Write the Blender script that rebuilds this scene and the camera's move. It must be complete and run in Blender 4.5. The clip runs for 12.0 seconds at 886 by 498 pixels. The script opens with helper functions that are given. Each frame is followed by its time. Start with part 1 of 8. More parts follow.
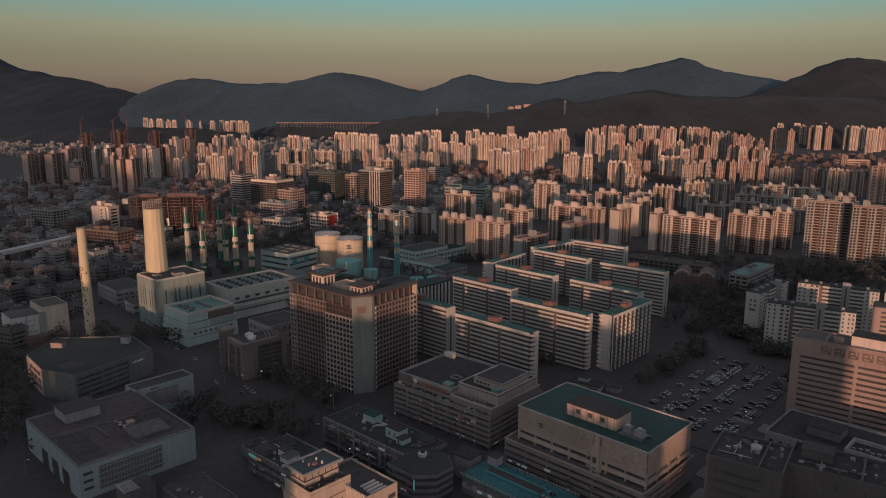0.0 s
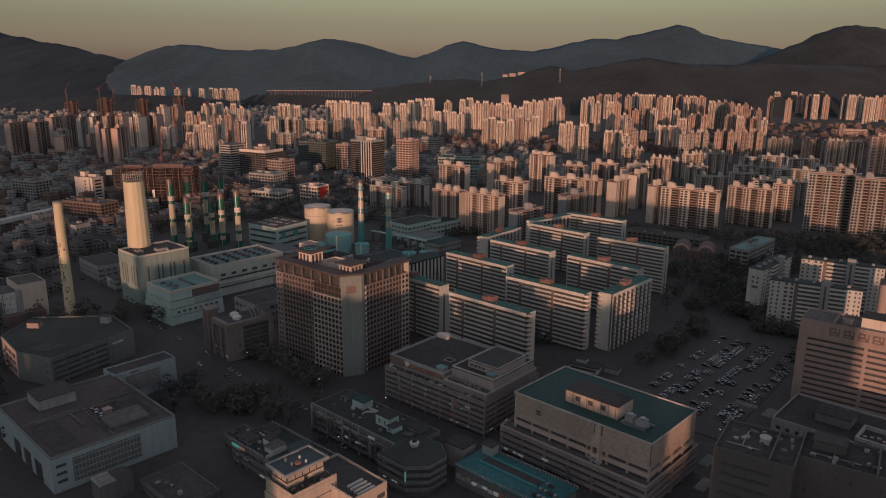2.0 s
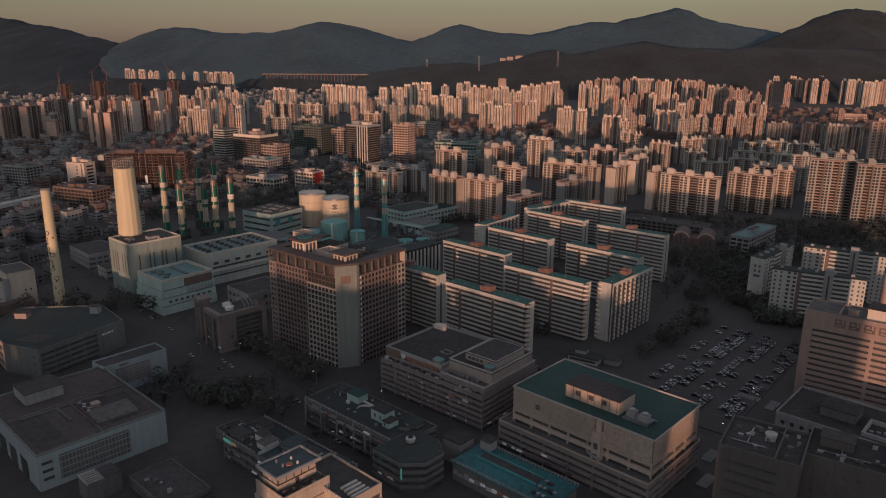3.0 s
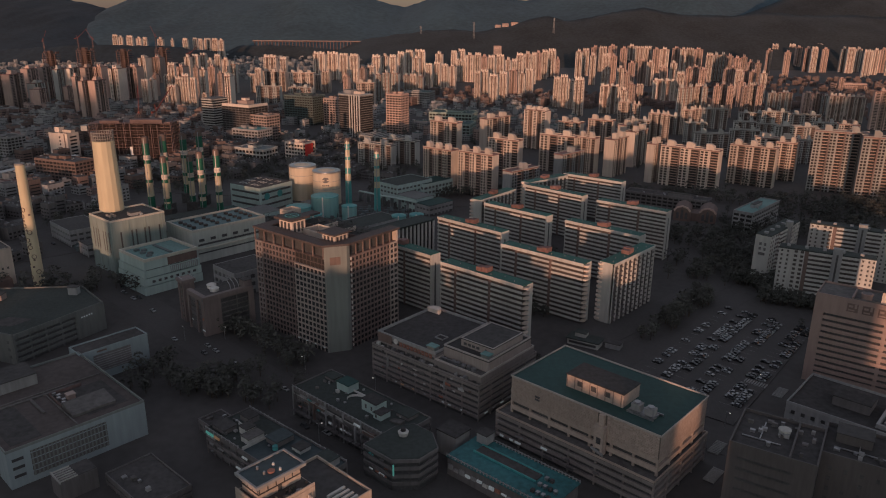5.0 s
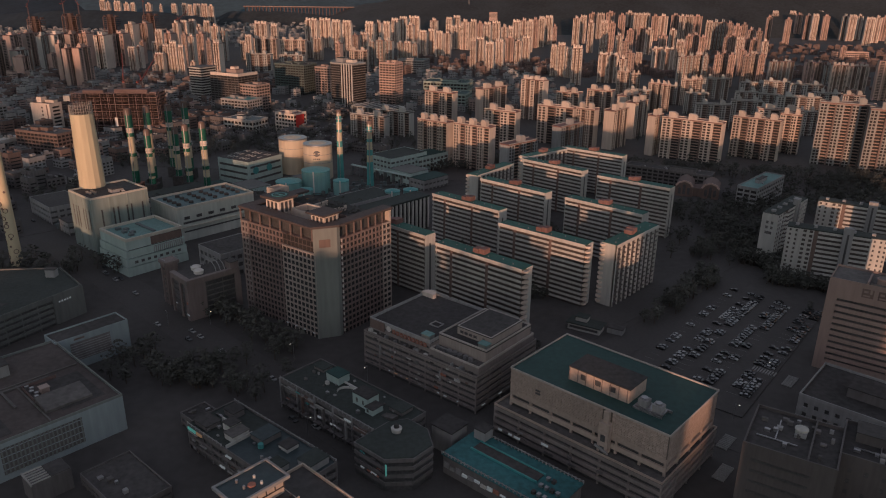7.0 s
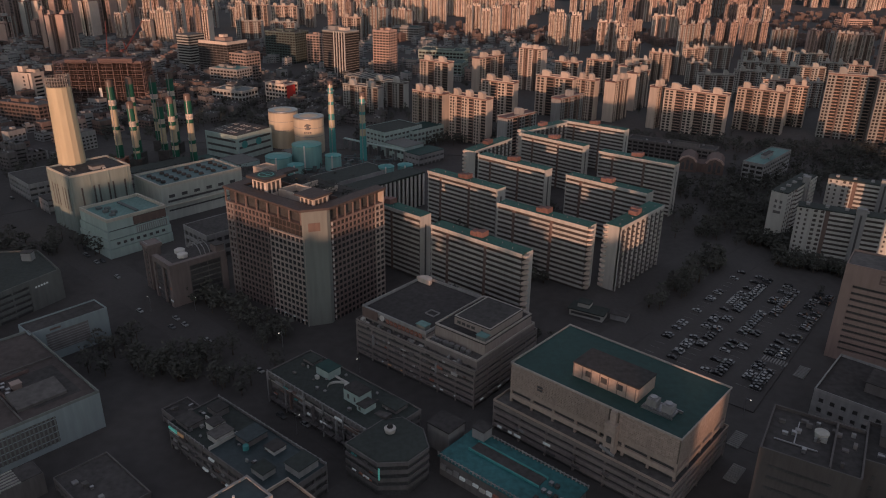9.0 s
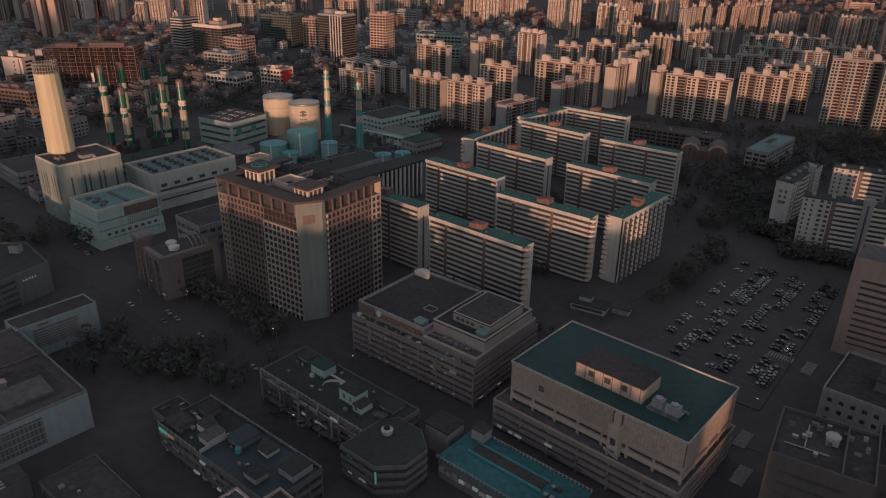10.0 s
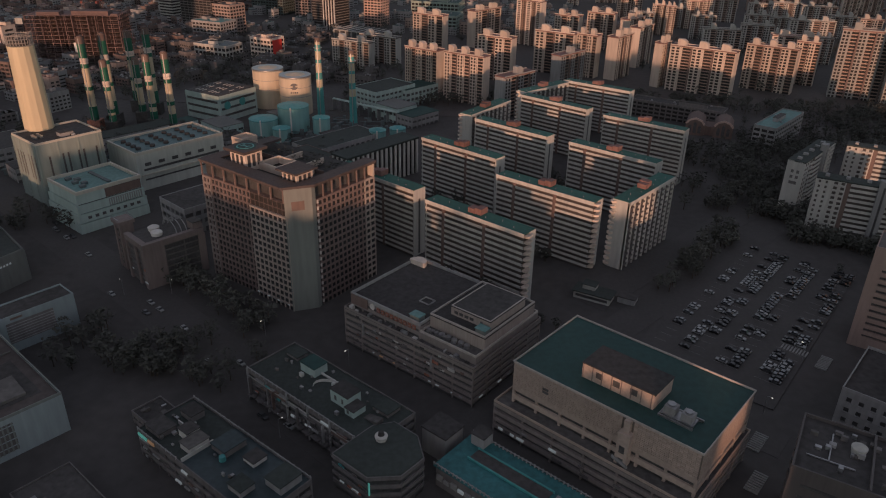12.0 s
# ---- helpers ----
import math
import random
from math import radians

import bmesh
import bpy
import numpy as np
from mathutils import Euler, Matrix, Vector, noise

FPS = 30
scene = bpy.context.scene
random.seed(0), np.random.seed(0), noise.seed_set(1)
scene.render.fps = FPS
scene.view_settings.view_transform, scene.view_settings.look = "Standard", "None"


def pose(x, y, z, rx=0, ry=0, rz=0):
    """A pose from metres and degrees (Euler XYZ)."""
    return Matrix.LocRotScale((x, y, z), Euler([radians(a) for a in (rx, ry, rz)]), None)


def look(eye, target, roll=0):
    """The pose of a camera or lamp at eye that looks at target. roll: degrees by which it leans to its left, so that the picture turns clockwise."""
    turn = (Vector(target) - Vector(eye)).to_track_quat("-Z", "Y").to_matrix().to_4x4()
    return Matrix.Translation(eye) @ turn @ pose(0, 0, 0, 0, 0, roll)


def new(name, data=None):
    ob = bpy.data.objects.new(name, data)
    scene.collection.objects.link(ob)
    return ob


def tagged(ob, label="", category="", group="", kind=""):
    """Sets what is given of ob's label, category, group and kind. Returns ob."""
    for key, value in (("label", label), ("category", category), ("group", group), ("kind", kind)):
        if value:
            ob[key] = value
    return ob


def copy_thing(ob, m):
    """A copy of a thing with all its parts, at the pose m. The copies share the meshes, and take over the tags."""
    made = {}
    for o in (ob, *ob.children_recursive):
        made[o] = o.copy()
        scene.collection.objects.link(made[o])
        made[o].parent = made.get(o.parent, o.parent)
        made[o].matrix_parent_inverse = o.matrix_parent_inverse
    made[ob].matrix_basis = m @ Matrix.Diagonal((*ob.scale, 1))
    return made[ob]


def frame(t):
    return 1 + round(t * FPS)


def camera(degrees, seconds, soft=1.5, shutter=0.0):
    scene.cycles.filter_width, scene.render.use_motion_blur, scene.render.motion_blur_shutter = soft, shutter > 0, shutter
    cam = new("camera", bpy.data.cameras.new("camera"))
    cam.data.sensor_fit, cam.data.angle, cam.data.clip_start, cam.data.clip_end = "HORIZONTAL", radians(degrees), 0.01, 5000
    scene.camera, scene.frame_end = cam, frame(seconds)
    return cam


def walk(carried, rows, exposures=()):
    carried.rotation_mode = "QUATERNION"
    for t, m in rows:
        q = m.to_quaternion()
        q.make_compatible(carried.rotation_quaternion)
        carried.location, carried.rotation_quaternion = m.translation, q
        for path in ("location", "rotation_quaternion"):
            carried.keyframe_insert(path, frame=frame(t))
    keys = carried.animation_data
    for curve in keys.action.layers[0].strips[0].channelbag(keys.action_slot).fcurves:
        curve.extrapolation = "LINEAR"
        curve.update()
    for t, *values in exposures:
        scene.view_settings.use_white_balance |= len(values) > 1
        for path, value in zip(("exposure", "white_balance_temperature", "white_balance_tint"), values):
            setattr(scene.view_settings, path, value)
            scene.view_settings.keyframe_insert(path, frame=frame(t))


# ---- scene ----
cam = camera(63.0, 12.0, soft=1.1)
ROWS = [
    (0.0, 1.5000, -4.0000, 166.1967, 1.8000, -11.6228, 0.2472),
    (1.0, 1.2974, 5.5055, 166.4021, 1.5178, -12.8504, 0.3144),
    (2.0, 1.0877, 15.0177, 166.6024, 1.2457, -14.0769, 0.3833),
    (3.0, 0.8708, 24.5366, 166.7976, 0.9828, -15.3033, 0.4540),
    (4.0, 0.6467, 34.0623, 166.9879, 0.7285, -16.5305, 0.5264),
    (5.0, 0.4154, 43.5948, 167.1731, 0.4821, -17.7589, 0.6006),
    (6.0, 0.1770, 53.1340, 167.3533, 0.2428, -18.9893, 0.6765),
    (7.0, -0.0687, 62.6799, 167.5284, 0.0101, -20.2219, 0.7542),
    (8.0, -0.3215, 72.2326, 167.6985, -0.2169, -21.4569, 0.8336),
    (9.0, -0.5815, 81.7920, 167.8636, -0.4388, -22.6944, 0.9147),
    (10.0, -0.8486, 91.3582, 168.0236, -0.6564, -23.9344, 0.9976),
    (11.0, -1.1230, 100.9311, 168.1787, -0.8703, -25.1765, 1.0822),
    (12.0, -1.4045, 110.5107, 168.3286, -1.0813, -26.4204, 1.1686),
]
walk(cam, [(t, pose(x, y, z, 90 + pitch, 0, yaw) @ pose(0, 0, 0, 0, 0, roll)) for t, x, y, z, yaw, pitch, roll in ROWS],
     exposures=[(0.0, 0.0), (3.0, 0.04), (6.0, 0.07), (10.0, 0.11), (12.0, 0.11)])

# ---- world and sun ----
SUN_EL, SUN_AZ = 3.5, 5.0          # degrees above the horizon; degrees west of straight behind the first camera
world = bpy.data.worlds.new("dusk")
scene.world = world
world.use_nodes = True
wn, wl = world.node_tree.nodes, world.node_tree.links
sky = wn.new("ShaderNodeTexSky")
sky.sky_type = "NISHITA"
sky.sun_disc = False
sky.sun_elevation = radians(SUN_EL)
sky.sun_rotation = radians(180 + SUN_AZ)
sky.altitude = 100
sky.air_density, sky.dust_density, sky.ozone_density = 1.0, 0.5, 1.5
soft = wn.new("ShaderNodeHueSaturation")
soft.inputs["Saturation"].default_value = 0.6
wl.new(sky.outputs[0], soft.inputs["Color"])
haze = wn.new("ShaderNodeMix")
haze.data_type, haze.blend_type = "RGBA", "MULTIPLY"
haze.inputs[0].default_value = 1.0
haze.inputs[7].default_value = (1.86, 1.52, 1.45, 1)
wl.new(soft.outputs[0], haze.inputs[6])
# the earth's own shadow: opposite the set sun the lowest sky is dimmer and duller
where = wn.new("ShaderNodeTexCoord")
height = wn.new("ShaderNodeSeparateXYZ")
wl.new(where.outputs["Generated"], height.inputs[0])
dim = wn.new("ShaderNodeValToRGB")
STOPS = ((0.0, (0.12, 0.138, 0.19, 1)), (0.055, (0.16, 0.183, 0.19, 1)), (0.088, (0.22, 0.248, 0.226, 1)), (0.13, (0.165, 0.32, 0.36, 1)), (0.24, (0.445, 0.46, 0.49, 1)), (0.55, (0.60, 0.612, 0.64, 1)))
while len(dim.color_ramp.elements) < len(STOPS):
    dim.color_ramp.elements.new(0.5)
for stop, (at_z, colour) in zip(dim.color_ramp.elements, STOPS):
    stop.color = colour
for k in reversed(range(len(STOPS))):
    dim.color_ramp.elements[k].position = STOPS[k][0]
wl.new(height.outputs["Z"], dim.inputs["Fac"])
dusk = wn.new("ShaderNodeMix")
dusk.data_type, dusk.blend_type = "RGBA", "MULTIPLY"
dusk.inputs[0].default_value = 1.0
wl.new(haze.outputs[2], dusk.inputs[6])
wl.new(dim.outputs["Color"], dusk.inputs[7])
wl.new(dusk.outputs[2], wn["Background"].inputs[0])
wn["Background"].inputs[1].default_value = 0.265
sun = new("sun", bpy.data.lights.new("sun", "SUN"))
sun.data.energy, sun.data.angle, sun.data.color = 2.75, radians(0.5), (1.0, 0.524, 0.335)
a, e = radians(SUN_AZ), radians(SUN_EL)
sun.matrix_world = look((-600 * math.sin(a) * math.cos(e), -600 * math.cos(a) * math.cos(e), 600 * math.sin(e)), (0, 0, 0))


# ---- materials ----
def mat(name, base, vary=0.25, scale=0.4, rough=0.8, metal=0.0, bump=0.0, each=0.0, streak=False):
    """Painted or mineral surface: two scales of noise on the base colour, a value of its own for each object, optional rain streaks."""
    m = bpy.data.materials.new(name)
    m.use_nodes = True
    n, l = m.node_tree.nodes, m.node_tree.links
    b = n["Principled BSDF"]
    b.inputs["Roughness"].default_value = rough
    b.inputs["Metallic"].default_value = metal
    geo = n.new("ShaderNodeNewGeometry")
    big, fine = n.new("ShaderNodeTexNoise"), n.new("ShaderNodeTexNoise")
    big.inputs["Scale"].default_value = scale * 0.12
    fine.inputs["Scale"].default_value = scale * 2.0
    big.inputs["Detail"].default_value, fine.inputs["Detail"].default_value = 4, 6
    if streak:
        stretch = n.new("ShaderNodeVectorMath")
        stretch.operation = "MULTIPLY"
        stretch.inputs[1].default_value = (1.0, 1.0, 0.12)
        l.new(geo.outputs["Position"], stretch.inputs[0])
        l.new(stretch.outputs[0], fine.inputs["Vector"])
    else:
        l.new(geo.outputs["Position"], fine.inputs["Vector"])
    l.new(geo.outputs["Position"], big.inputs["Vector"])
    add = n.new("ShaderNodeMath")
    add.operation = "ADD"
    l.new(big.outputs["Fac"], add.inputs[0])
    l.new(fine.outputs["Fac"], add.inputs[1])
    span = n.new("ShaderNodeMapRange")
    span.inputs["From Min"].default_value, span.inputs["From Max"].default_value = 0.7, 1.3
    span.inputs["To Min"].default_value, span.inputs["To Max"].default_value = 1 - vary, 1 + vary
    l.new(add.outputs[0], span.inputs["Value"])
    value = span.outputs[0]
    if each:
        info = n.new("ShaderNodeObjectInfo")
        own = n.new("ShaderNodeMapRange")
        own.inputs["To Min"].default_value, own.inputs["To Max"].default_value = 1 - each, 1 + each
        l.new(info.outputs["Random"], own.inputs["Value"])
        times = n.new("ShaderNodeMath")
        times.operation = "MULTIPLY"
        l.new(value, times.inputs[0])
        l.new(own.outputs[0], times.inputs[1])
        value = times.outputs[0]
    tint = n.new("ShaderNodeVectorMath")
    tint.operation = "SCALE"
    tint.inputs[0].default_value = base
    l.new(value, tint.inputs["Scale"])
    l.new(tint.outputs[0], b.inputs["Base Color"])
    if bump:
        bn = n.new("ShaderNodeBump")
        bn.inputs["Strength"].default_value = bump
        bn.inputs["Distance"].default_value = 0.3
        l.new(fine.outputs["Fac"], bn.inputs["Height"])
        l.new(bn.outputs[0], b.inputs["Normal"])
    return m


def lamp_mat(name, colour, strength):
    m = bpy.data.materials.new(name)
    m.use_nodes = True
    b = m.node_tree.nodes["Principled BSDF"]
    b.inputs["Base Color"].default_value = (*colour, 1)
    b.inputs["Emission Color"].default_value = (*colour, 1)
    b.inputs["Emission Strength"].default_value = strength
    return m


asphalt = mat("asphalt", (0.078, 0.073, 0.071), 0.14, 0.3, 0.9, bump=0.2)
earth = mat("earth", (0.075, 0.070, 0.068), 0.2, 0.1, 0.95, bump=0.3)
paving = mat("paving", (0.12, 0.115, 0.11), 0.3, 0.4, 0.9)
glass = mat("window_glass", (0.045, 0.048, 0.052), 0.3, 0.3, 0.12)
slab_glass = mat("brown_balcony_glass", (0.075, 0.064, 0.06), 0.35, 0.8, 0.6)
tower_glass = mat("dull_window_glass", (0.036, 0.034, 0.034), 0.3, 0.5, 0.65)
tower_glass.node_tree.nodes["Principled BSDF"].inputs["Specular IOR Level"].default_value = 0.15
dim_glass = mat("shaded_glass", (0.075, 0.075, 0.077), 0.4, 0.5, 0.35)
white = mat("white_paint", (0.62, 0.60, 0.57), 0.14, 0.25, 0.75, each=0.05, streak=True)
slab_white = mat("weathered_white_paint", (0.495, 0.49, 0.46), 0.16, 0.25, 0.8, each=0.06, streak=True)
cream = mat("cream_paint", (0.66, 0.565, 0.49), 0.16, 0.25, 0.8, each=0.10, streak=True)
pink = mat("salmon_paint", (0.50, 0.36, 0.31), 0.16, 0.25, 0.8, each=0.10, streak=True)
pale = mat("pale_grey_paint", (0.50, 0.50, 0.48), 0.16, 0.25, 0.8, each=0.10, streak=True)
greywall = mat("grey_wall", (0.30, 0.30, 0.30), 0.2, 0.3, 0.8, each=0.08, streak=True)
darkwall = mat("dark_wall", (0.15, 0.14, 0.14), 0.25, 0.3, 0.8, each=0.1, streak=True)
brownwall = mat("brown_wall", (0.165, 0.118, 0.105), 0.2, 0.3, 0.8, each=0.1, streak=True)
brick_red = mat("red_brick", (0.34, 0.15, 0.11), 0.25, 0.6, 0.85, each=0.1)
tile_tan = mat("tan_tile", (0.42, 0.34, 0.29), 0.18, 0.4, 0.7, each=0.12)
rim_brown = mat("weathered_brown_rim", (0.085, 0.068, 0.066), 0.3, 0.4, 0.8)
brown_granite = mat("brown_granite", (0.185, 0.142, 0.134), 0.18, 0.5, 0.6, streak=True)
plant_roof = mat("plant_roof", (0.12, 0.145, 0.15), 0.25, 0.3, 0.7)
clinic_tile = mat("dull_clinic_tile", (0.105, 0.094, 0.093), 0.16, 0.5, 0.7, streak=True)
site_brown = mat("weathered_formwork", (0.12, 0.08, 0.074), 0.3, 0.3, 0.9)
shell_dark = mat("bare_dark_concrete", (0.085, 0.062, 0.058), 0.35, 0.3, 0.9)
deck_grey = mat("dull_green_grey_wall", (0.15, 0.158, 0.152), 0.2, 0.3, 0.8, streak=True)
hall_blue = mat("pale_blue_panel", (0.30, 0.36, 0.38), 0.14, 0.25, 0.7, streak=True)
corner_grey = mat("green_grey_panel", (0.20, 0.22, 0.21), 0.15, 0.25, 0.7, streak=True)
tile_grout = mat("dark_tile_joint", (0.16, 0.135, 0.115), 0.2, 0.5, 0.9)
teal_dull = mat("faded_teal_sheet", (0.14, 0.27, 0.26), 0.25, 0.3, 0.7)
teal_roof = mat("faded_teal_roof", (0.035, 0.15, 0.16), 0.4, 0.25, 0.7)
# darker copies of the cream and pale paints
cream_dull = mat("dim_cream_paint", (0.52, 0.445, 0.385), 0.16, 0.25, 0.8, each=0.12, streak=True)
pale_dull = mat("dim_pale_paint", (0.42, 0.415, 0.39), 0.16, 0.25, 0.8, each=0.12, streak=True)
# pale paint greyed down: the tall blocks' shade is put into the colour
tall_shade_grey = mat("shaded_grey_paint", (0.30, 0.295, 0.28), 0.16, 0.25, 0.8, each=0.1, streak=True)
# brown second tone for recessed bays; also puts recess shade into the paint
recess_shade_paint = mat("brown_recess_shade_paint", (0.30, 0.215, 0.18), 0.18, 0.3, 0.8, each=0.3, streak=True)
green_panel = mat("pale_green_panel", (0.27, 0.34, 0.305), 0.18, 0.3, 0.6, streak=True)
office_cream = mat("dull_cream_panel", (0.46, 0.385, 0.325), 0.18, 0.4, 0.75, streak=True)
# lit copy of the cream: the fuller sun is put into its colour
cream_sunlit = mat("sunlit_cream_paint", (0.74, 0.64, 0.55), 0.14, 0.25, 0.8, each=0.08, streak=True)
teal_pale = mat("pale_teal_paint", (0.20, 0.38, 0.375), 0.2, 0.2, 0.6, streak=True)
pier_brown = mat("grey_brown_granite", (0.205, 0.168, 0.16), 0.18, 0.4, 0.7, streak=True)
office_grey = mat("brown_grey_panel", (0.25, 0.225, 0.205), 0.18, 0.4, 0.75, streak=True)
pent_grey = mat("pale_grey_granite", (0.37, 0.32, 0.29), 0.16, 0.5, 0.7, streak=True)
coping = mat("pale_coping", (0.46, 0.42, 0.39), 0.2, 0.5, 0.8)
hall_cream = mat("cream_cladding", (0.50, 0.48, 0.42), 0.14, 0.3, 0.7, streak=True)
site_pale = mat("weathered_brown_paint", (0.36, 0.28, 0.25), 0.18, 0.25, 0.8, each=0.12, streak=True)
glassy = mat("green_glass_panel", (0.10, 0.13, 0.125), 0.25, 0.3, 0.3)
roof_rust = mat("brown_roof_felt", (0.088, 0.073, 0.069), 0.3, 0.25, 0.9)
roof_blue = mat("blue_green_sheet_roof", (0.035, 0.055, 0.062), 0.3, 0.3, 0.6)
roof_moss = mat("faded_green_roof", (0.043, 0.053, 0.049), 0.3, 0.3, 0.9)
hospital_tile = mat("beige_hospital_tile", (0.315, 0.232, 0.207), 0.12, 0.4, 0.7, streak=True)
granite = mat("grey_granite", (0.25, 0.22, 0.21), 0.16, 0.5, 0.6, streak=True)
slab_roof = mat("faded_green_slab_roof", (0.03, 0.115, 0.095), 0.25, 0.3, 0.8, each=0.1)
roof_green = mat("green_roof_paint", (0.020, 0.062, 0.058), 0.22, 0.25, 0.75, each=0.06)
roof_grey = mat("grey_roof", (0.115, 0.108, 0.104), 0.35, 0.25, 0.9, each=0.2)
roof_black = mat("black_bitumen_roof", (0.052, 0.049, 0.049), 0.4, 0.25, 0.95)
roof_dark = mat("dark_roof", (0.062, 0.058, 0.057), 0.4, 0.25, 0.9, each=0.2)
roof_red = mat("red_brown_roof", (0.2, 0.112, 0.1), 0.3, 0.3, 0.85, each=0.15)
teal_metal = mat("teal_metal", (0.075, 0.31, 0.31), 0.2, 0.2, 0.5, each=0.05, streak=True)
green_band = mat("green_paint", (0.012, 0.11, 0.07), 0.2, 0.3, 0.6)
boiler_grey = mat("grey_green_cladding", (0.255, 0.315, 0.3), 0.18, 0.2, 0.7, each=0.06, streak=True)
hall_dull = mat("aged_cream_cladding", (0.45, 0.475, 0.44), 0.18, 0.2, 0.7, streak=True)
hall_roof = mat("blue_grey_sheet_roof", (0.1, 0.175, 0.182), 0.25, 0.3, 0.6)
plant_white = mat("plant_cladding", (0.40, 0.51, 0.49), 0.14, 0.2, 0.6, each=0.05, streak=True)
tank_cream = mat("tank_paint", (0.55, 0.47, 0.36), 0.14, 0.15, 0.7, streak=True)
stack_cream = mat("stack_concrete", (0.50, 0.43, 0.31), 0.2, 0.3, 0.85, streak=True)
chimney_cream = mat("chimney_concrete", (0.60, 0.52, 0.36), 0.12, 0.15, 0.8, streak=True)
concrete = mat("raw_concrete", (0.30, 0.28, 0.26), 0.25, 0.3, 0.9, each=0.1)
steel = mat("steel", (0.35, 0.35, 0.36), 0.2, 0.5, 0.4, metal=0.7)
rust = mat("rusty_scaffold", (0.16, 0.11, 0.104), 0.3, 0.4, 0.85)
bark = mat("bark", (0.08, 0.06, 0.045), 0.3, 2.0, 0.95)
leaf = mat("foliage", (0.078, 0.08, 0.07), 0.3, 0.6, 0.9, each=0.25)
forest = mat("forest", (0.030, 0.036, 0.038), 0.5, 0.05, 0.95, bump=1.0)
# distance haze is put into these two blues, bluer than the near forest
hazy_ridge_wood = mat("hazy_mountain_forest", (0.044, 0.08, 0.1), 0.3, 0.02, 0.95, bump=0.8)
hazy_west_wood = mat("hazy_shoulder_forest", (0.018, 0.031, 0.042), 0.35, 0.03, 0.95, bump=0.8)
line_white = mat("road_paint", (0.28, 0.28, 0.27), 0.25, 0.8, 0.8)
crane_red = mat("crane_red", (0.20, 0.055, 0.045), 0.2, 0.3, 0.7)
red_paint = mat("red_panel", (0.60, 0.05, 0.04), 0.1, 0.3, 0.6)
tyre = mat("tyre_rubber", (0.02, 0.02, 0.02), 0.2, 2.0, 0.9)
sign_white = lamp_mat("white_sign_light", (0.55, 0.6, 0.62), 0.12)
sign_warm = lamp_mat("warm_sign_light", (0.6, 0.36, 0.2), 0.10)
sign_teal = lamp_mat("teal_sign_light", (0.2, 0.7, 0.6), 0.11)


# ---- mesh tools ----
class Form:
    """Collects boxes, prisms and drums into one mesh."""

    def __init__(self):
        self.v, self.f = [], []

    def box(self, x0, y0, z0, x1, y1, z1):
        o = len(self.v)
        self.v += [(x0, y0, z0), (x1, y0, z0), (x1, y1, z0), (x0, y1, z0), (x0, y0, z1), (x1, y0, z1), (x1, y1, z1), (x0, y1, z1)]
        self.f += [(o + i for i in q) for q in ((3, 2, 1, 0), (4, 5, 6, 7), (0, 1, 5, 4), (1, 2, 6, 5), (2, 3, 7, 6), (3, 0, 4, 7))]
        return self

    def prism(self, pts, z0, z1, shrink=1.0):
        o, k = len(self.v), len(pts)
        cx, cy = sum(p[0] for p in pts) / k, sum(p[1] for p in pts) / k
        self.v += [(x, y, z0) for x, y in pts] + [(cx + (x - cx) * shrink, cy + (y - cy) * shrink, z1) for x, y in pts]
        self.f += [tuple(o + i for i in reversed(range(k))), tuple(o + k + i for i in range(k))]
        self.f += [(o + i, o + (i + 1) % k, o + k + (i + 1) % k, o + k + i) for i in range(k)]
        return self

    def drum(self, x, y, z0, z1, r0, r1=None, n=16, turn=0.0):
        r1 = r0 if r1 is None else r1
        o = len(self.v)
        for r, z in ((r0, z0), (r1, z1)):
            self.v += [(x + r * math.cos(turn + 2 * math.pi * i / n), y + r * math.sin(turn + 2 * math.pi * i / n), z) for i in range(n)]
        self.f += [tuple(o + i for i in reversed(range(n))), tuple(o + n + i for i in range(n))]
        self.f += [(o + i, o + (i + 1) % n, o + n + (i + 1) % n, o + n + i) for i in range(n)]
        return self

    def profile(self, pts, y0, y1):
        """A profile in x and z, drawn out along y."""
        o, k = len(self.v), len(pts)
        self.v += [(x, y0, z) for x, z in pts] + [(x, y1, z) for x, z in pts]
        self.f += [tuple(o + i for i in range(k)), tuple(o + k + i for i in reversed(range(k)))]
        self.f += [(o + i, o + k + i, o + k + (i + 1) % k, o + (i + 1) % k) for i in range(k)]
        return self

    def data(self, name, material):
        me = bpy.data.meshes.new(name)
        me.from_pydata(self.v, [], [tuple(q) for q in self.f])
        me.materials.append(material)
        bm = bmesh.new()
        bm.from_mesh(me)
        bmesh.ops.recalc_face_normals(bm, faces=bm.faces)
        bm.to_mesh(me)
        bm.free()
        return me


def thing(name, label, category, x, y, turn=0.0, z=0.0, group="", kind=""):
    ob = new(name)
    ob.empty_display_size = 1.0
    ob.matrix_world = pose(x, y, z, 0, 0, turn)
    return tagged(ob, label, category, group, kind)


def part(name, form, material, parent, label="", at=None):
    """One mesh under a thing or a part. form: a Form, or a mesh that is shared."""
    me = form if isinstance(form, bpy.types.Mesh) else form.data(name, material)
    ob = new(name, me)
    ob.parent = parent
    if at is not None:
        ob.matrix_basis = at
    return tagged(ob, label)


def shared(form, name, material):
    return form.data(name, material)


def at(x, y, z=0.0, turn=0.0):
    return pose(x, y, z, 0, 0, turn)


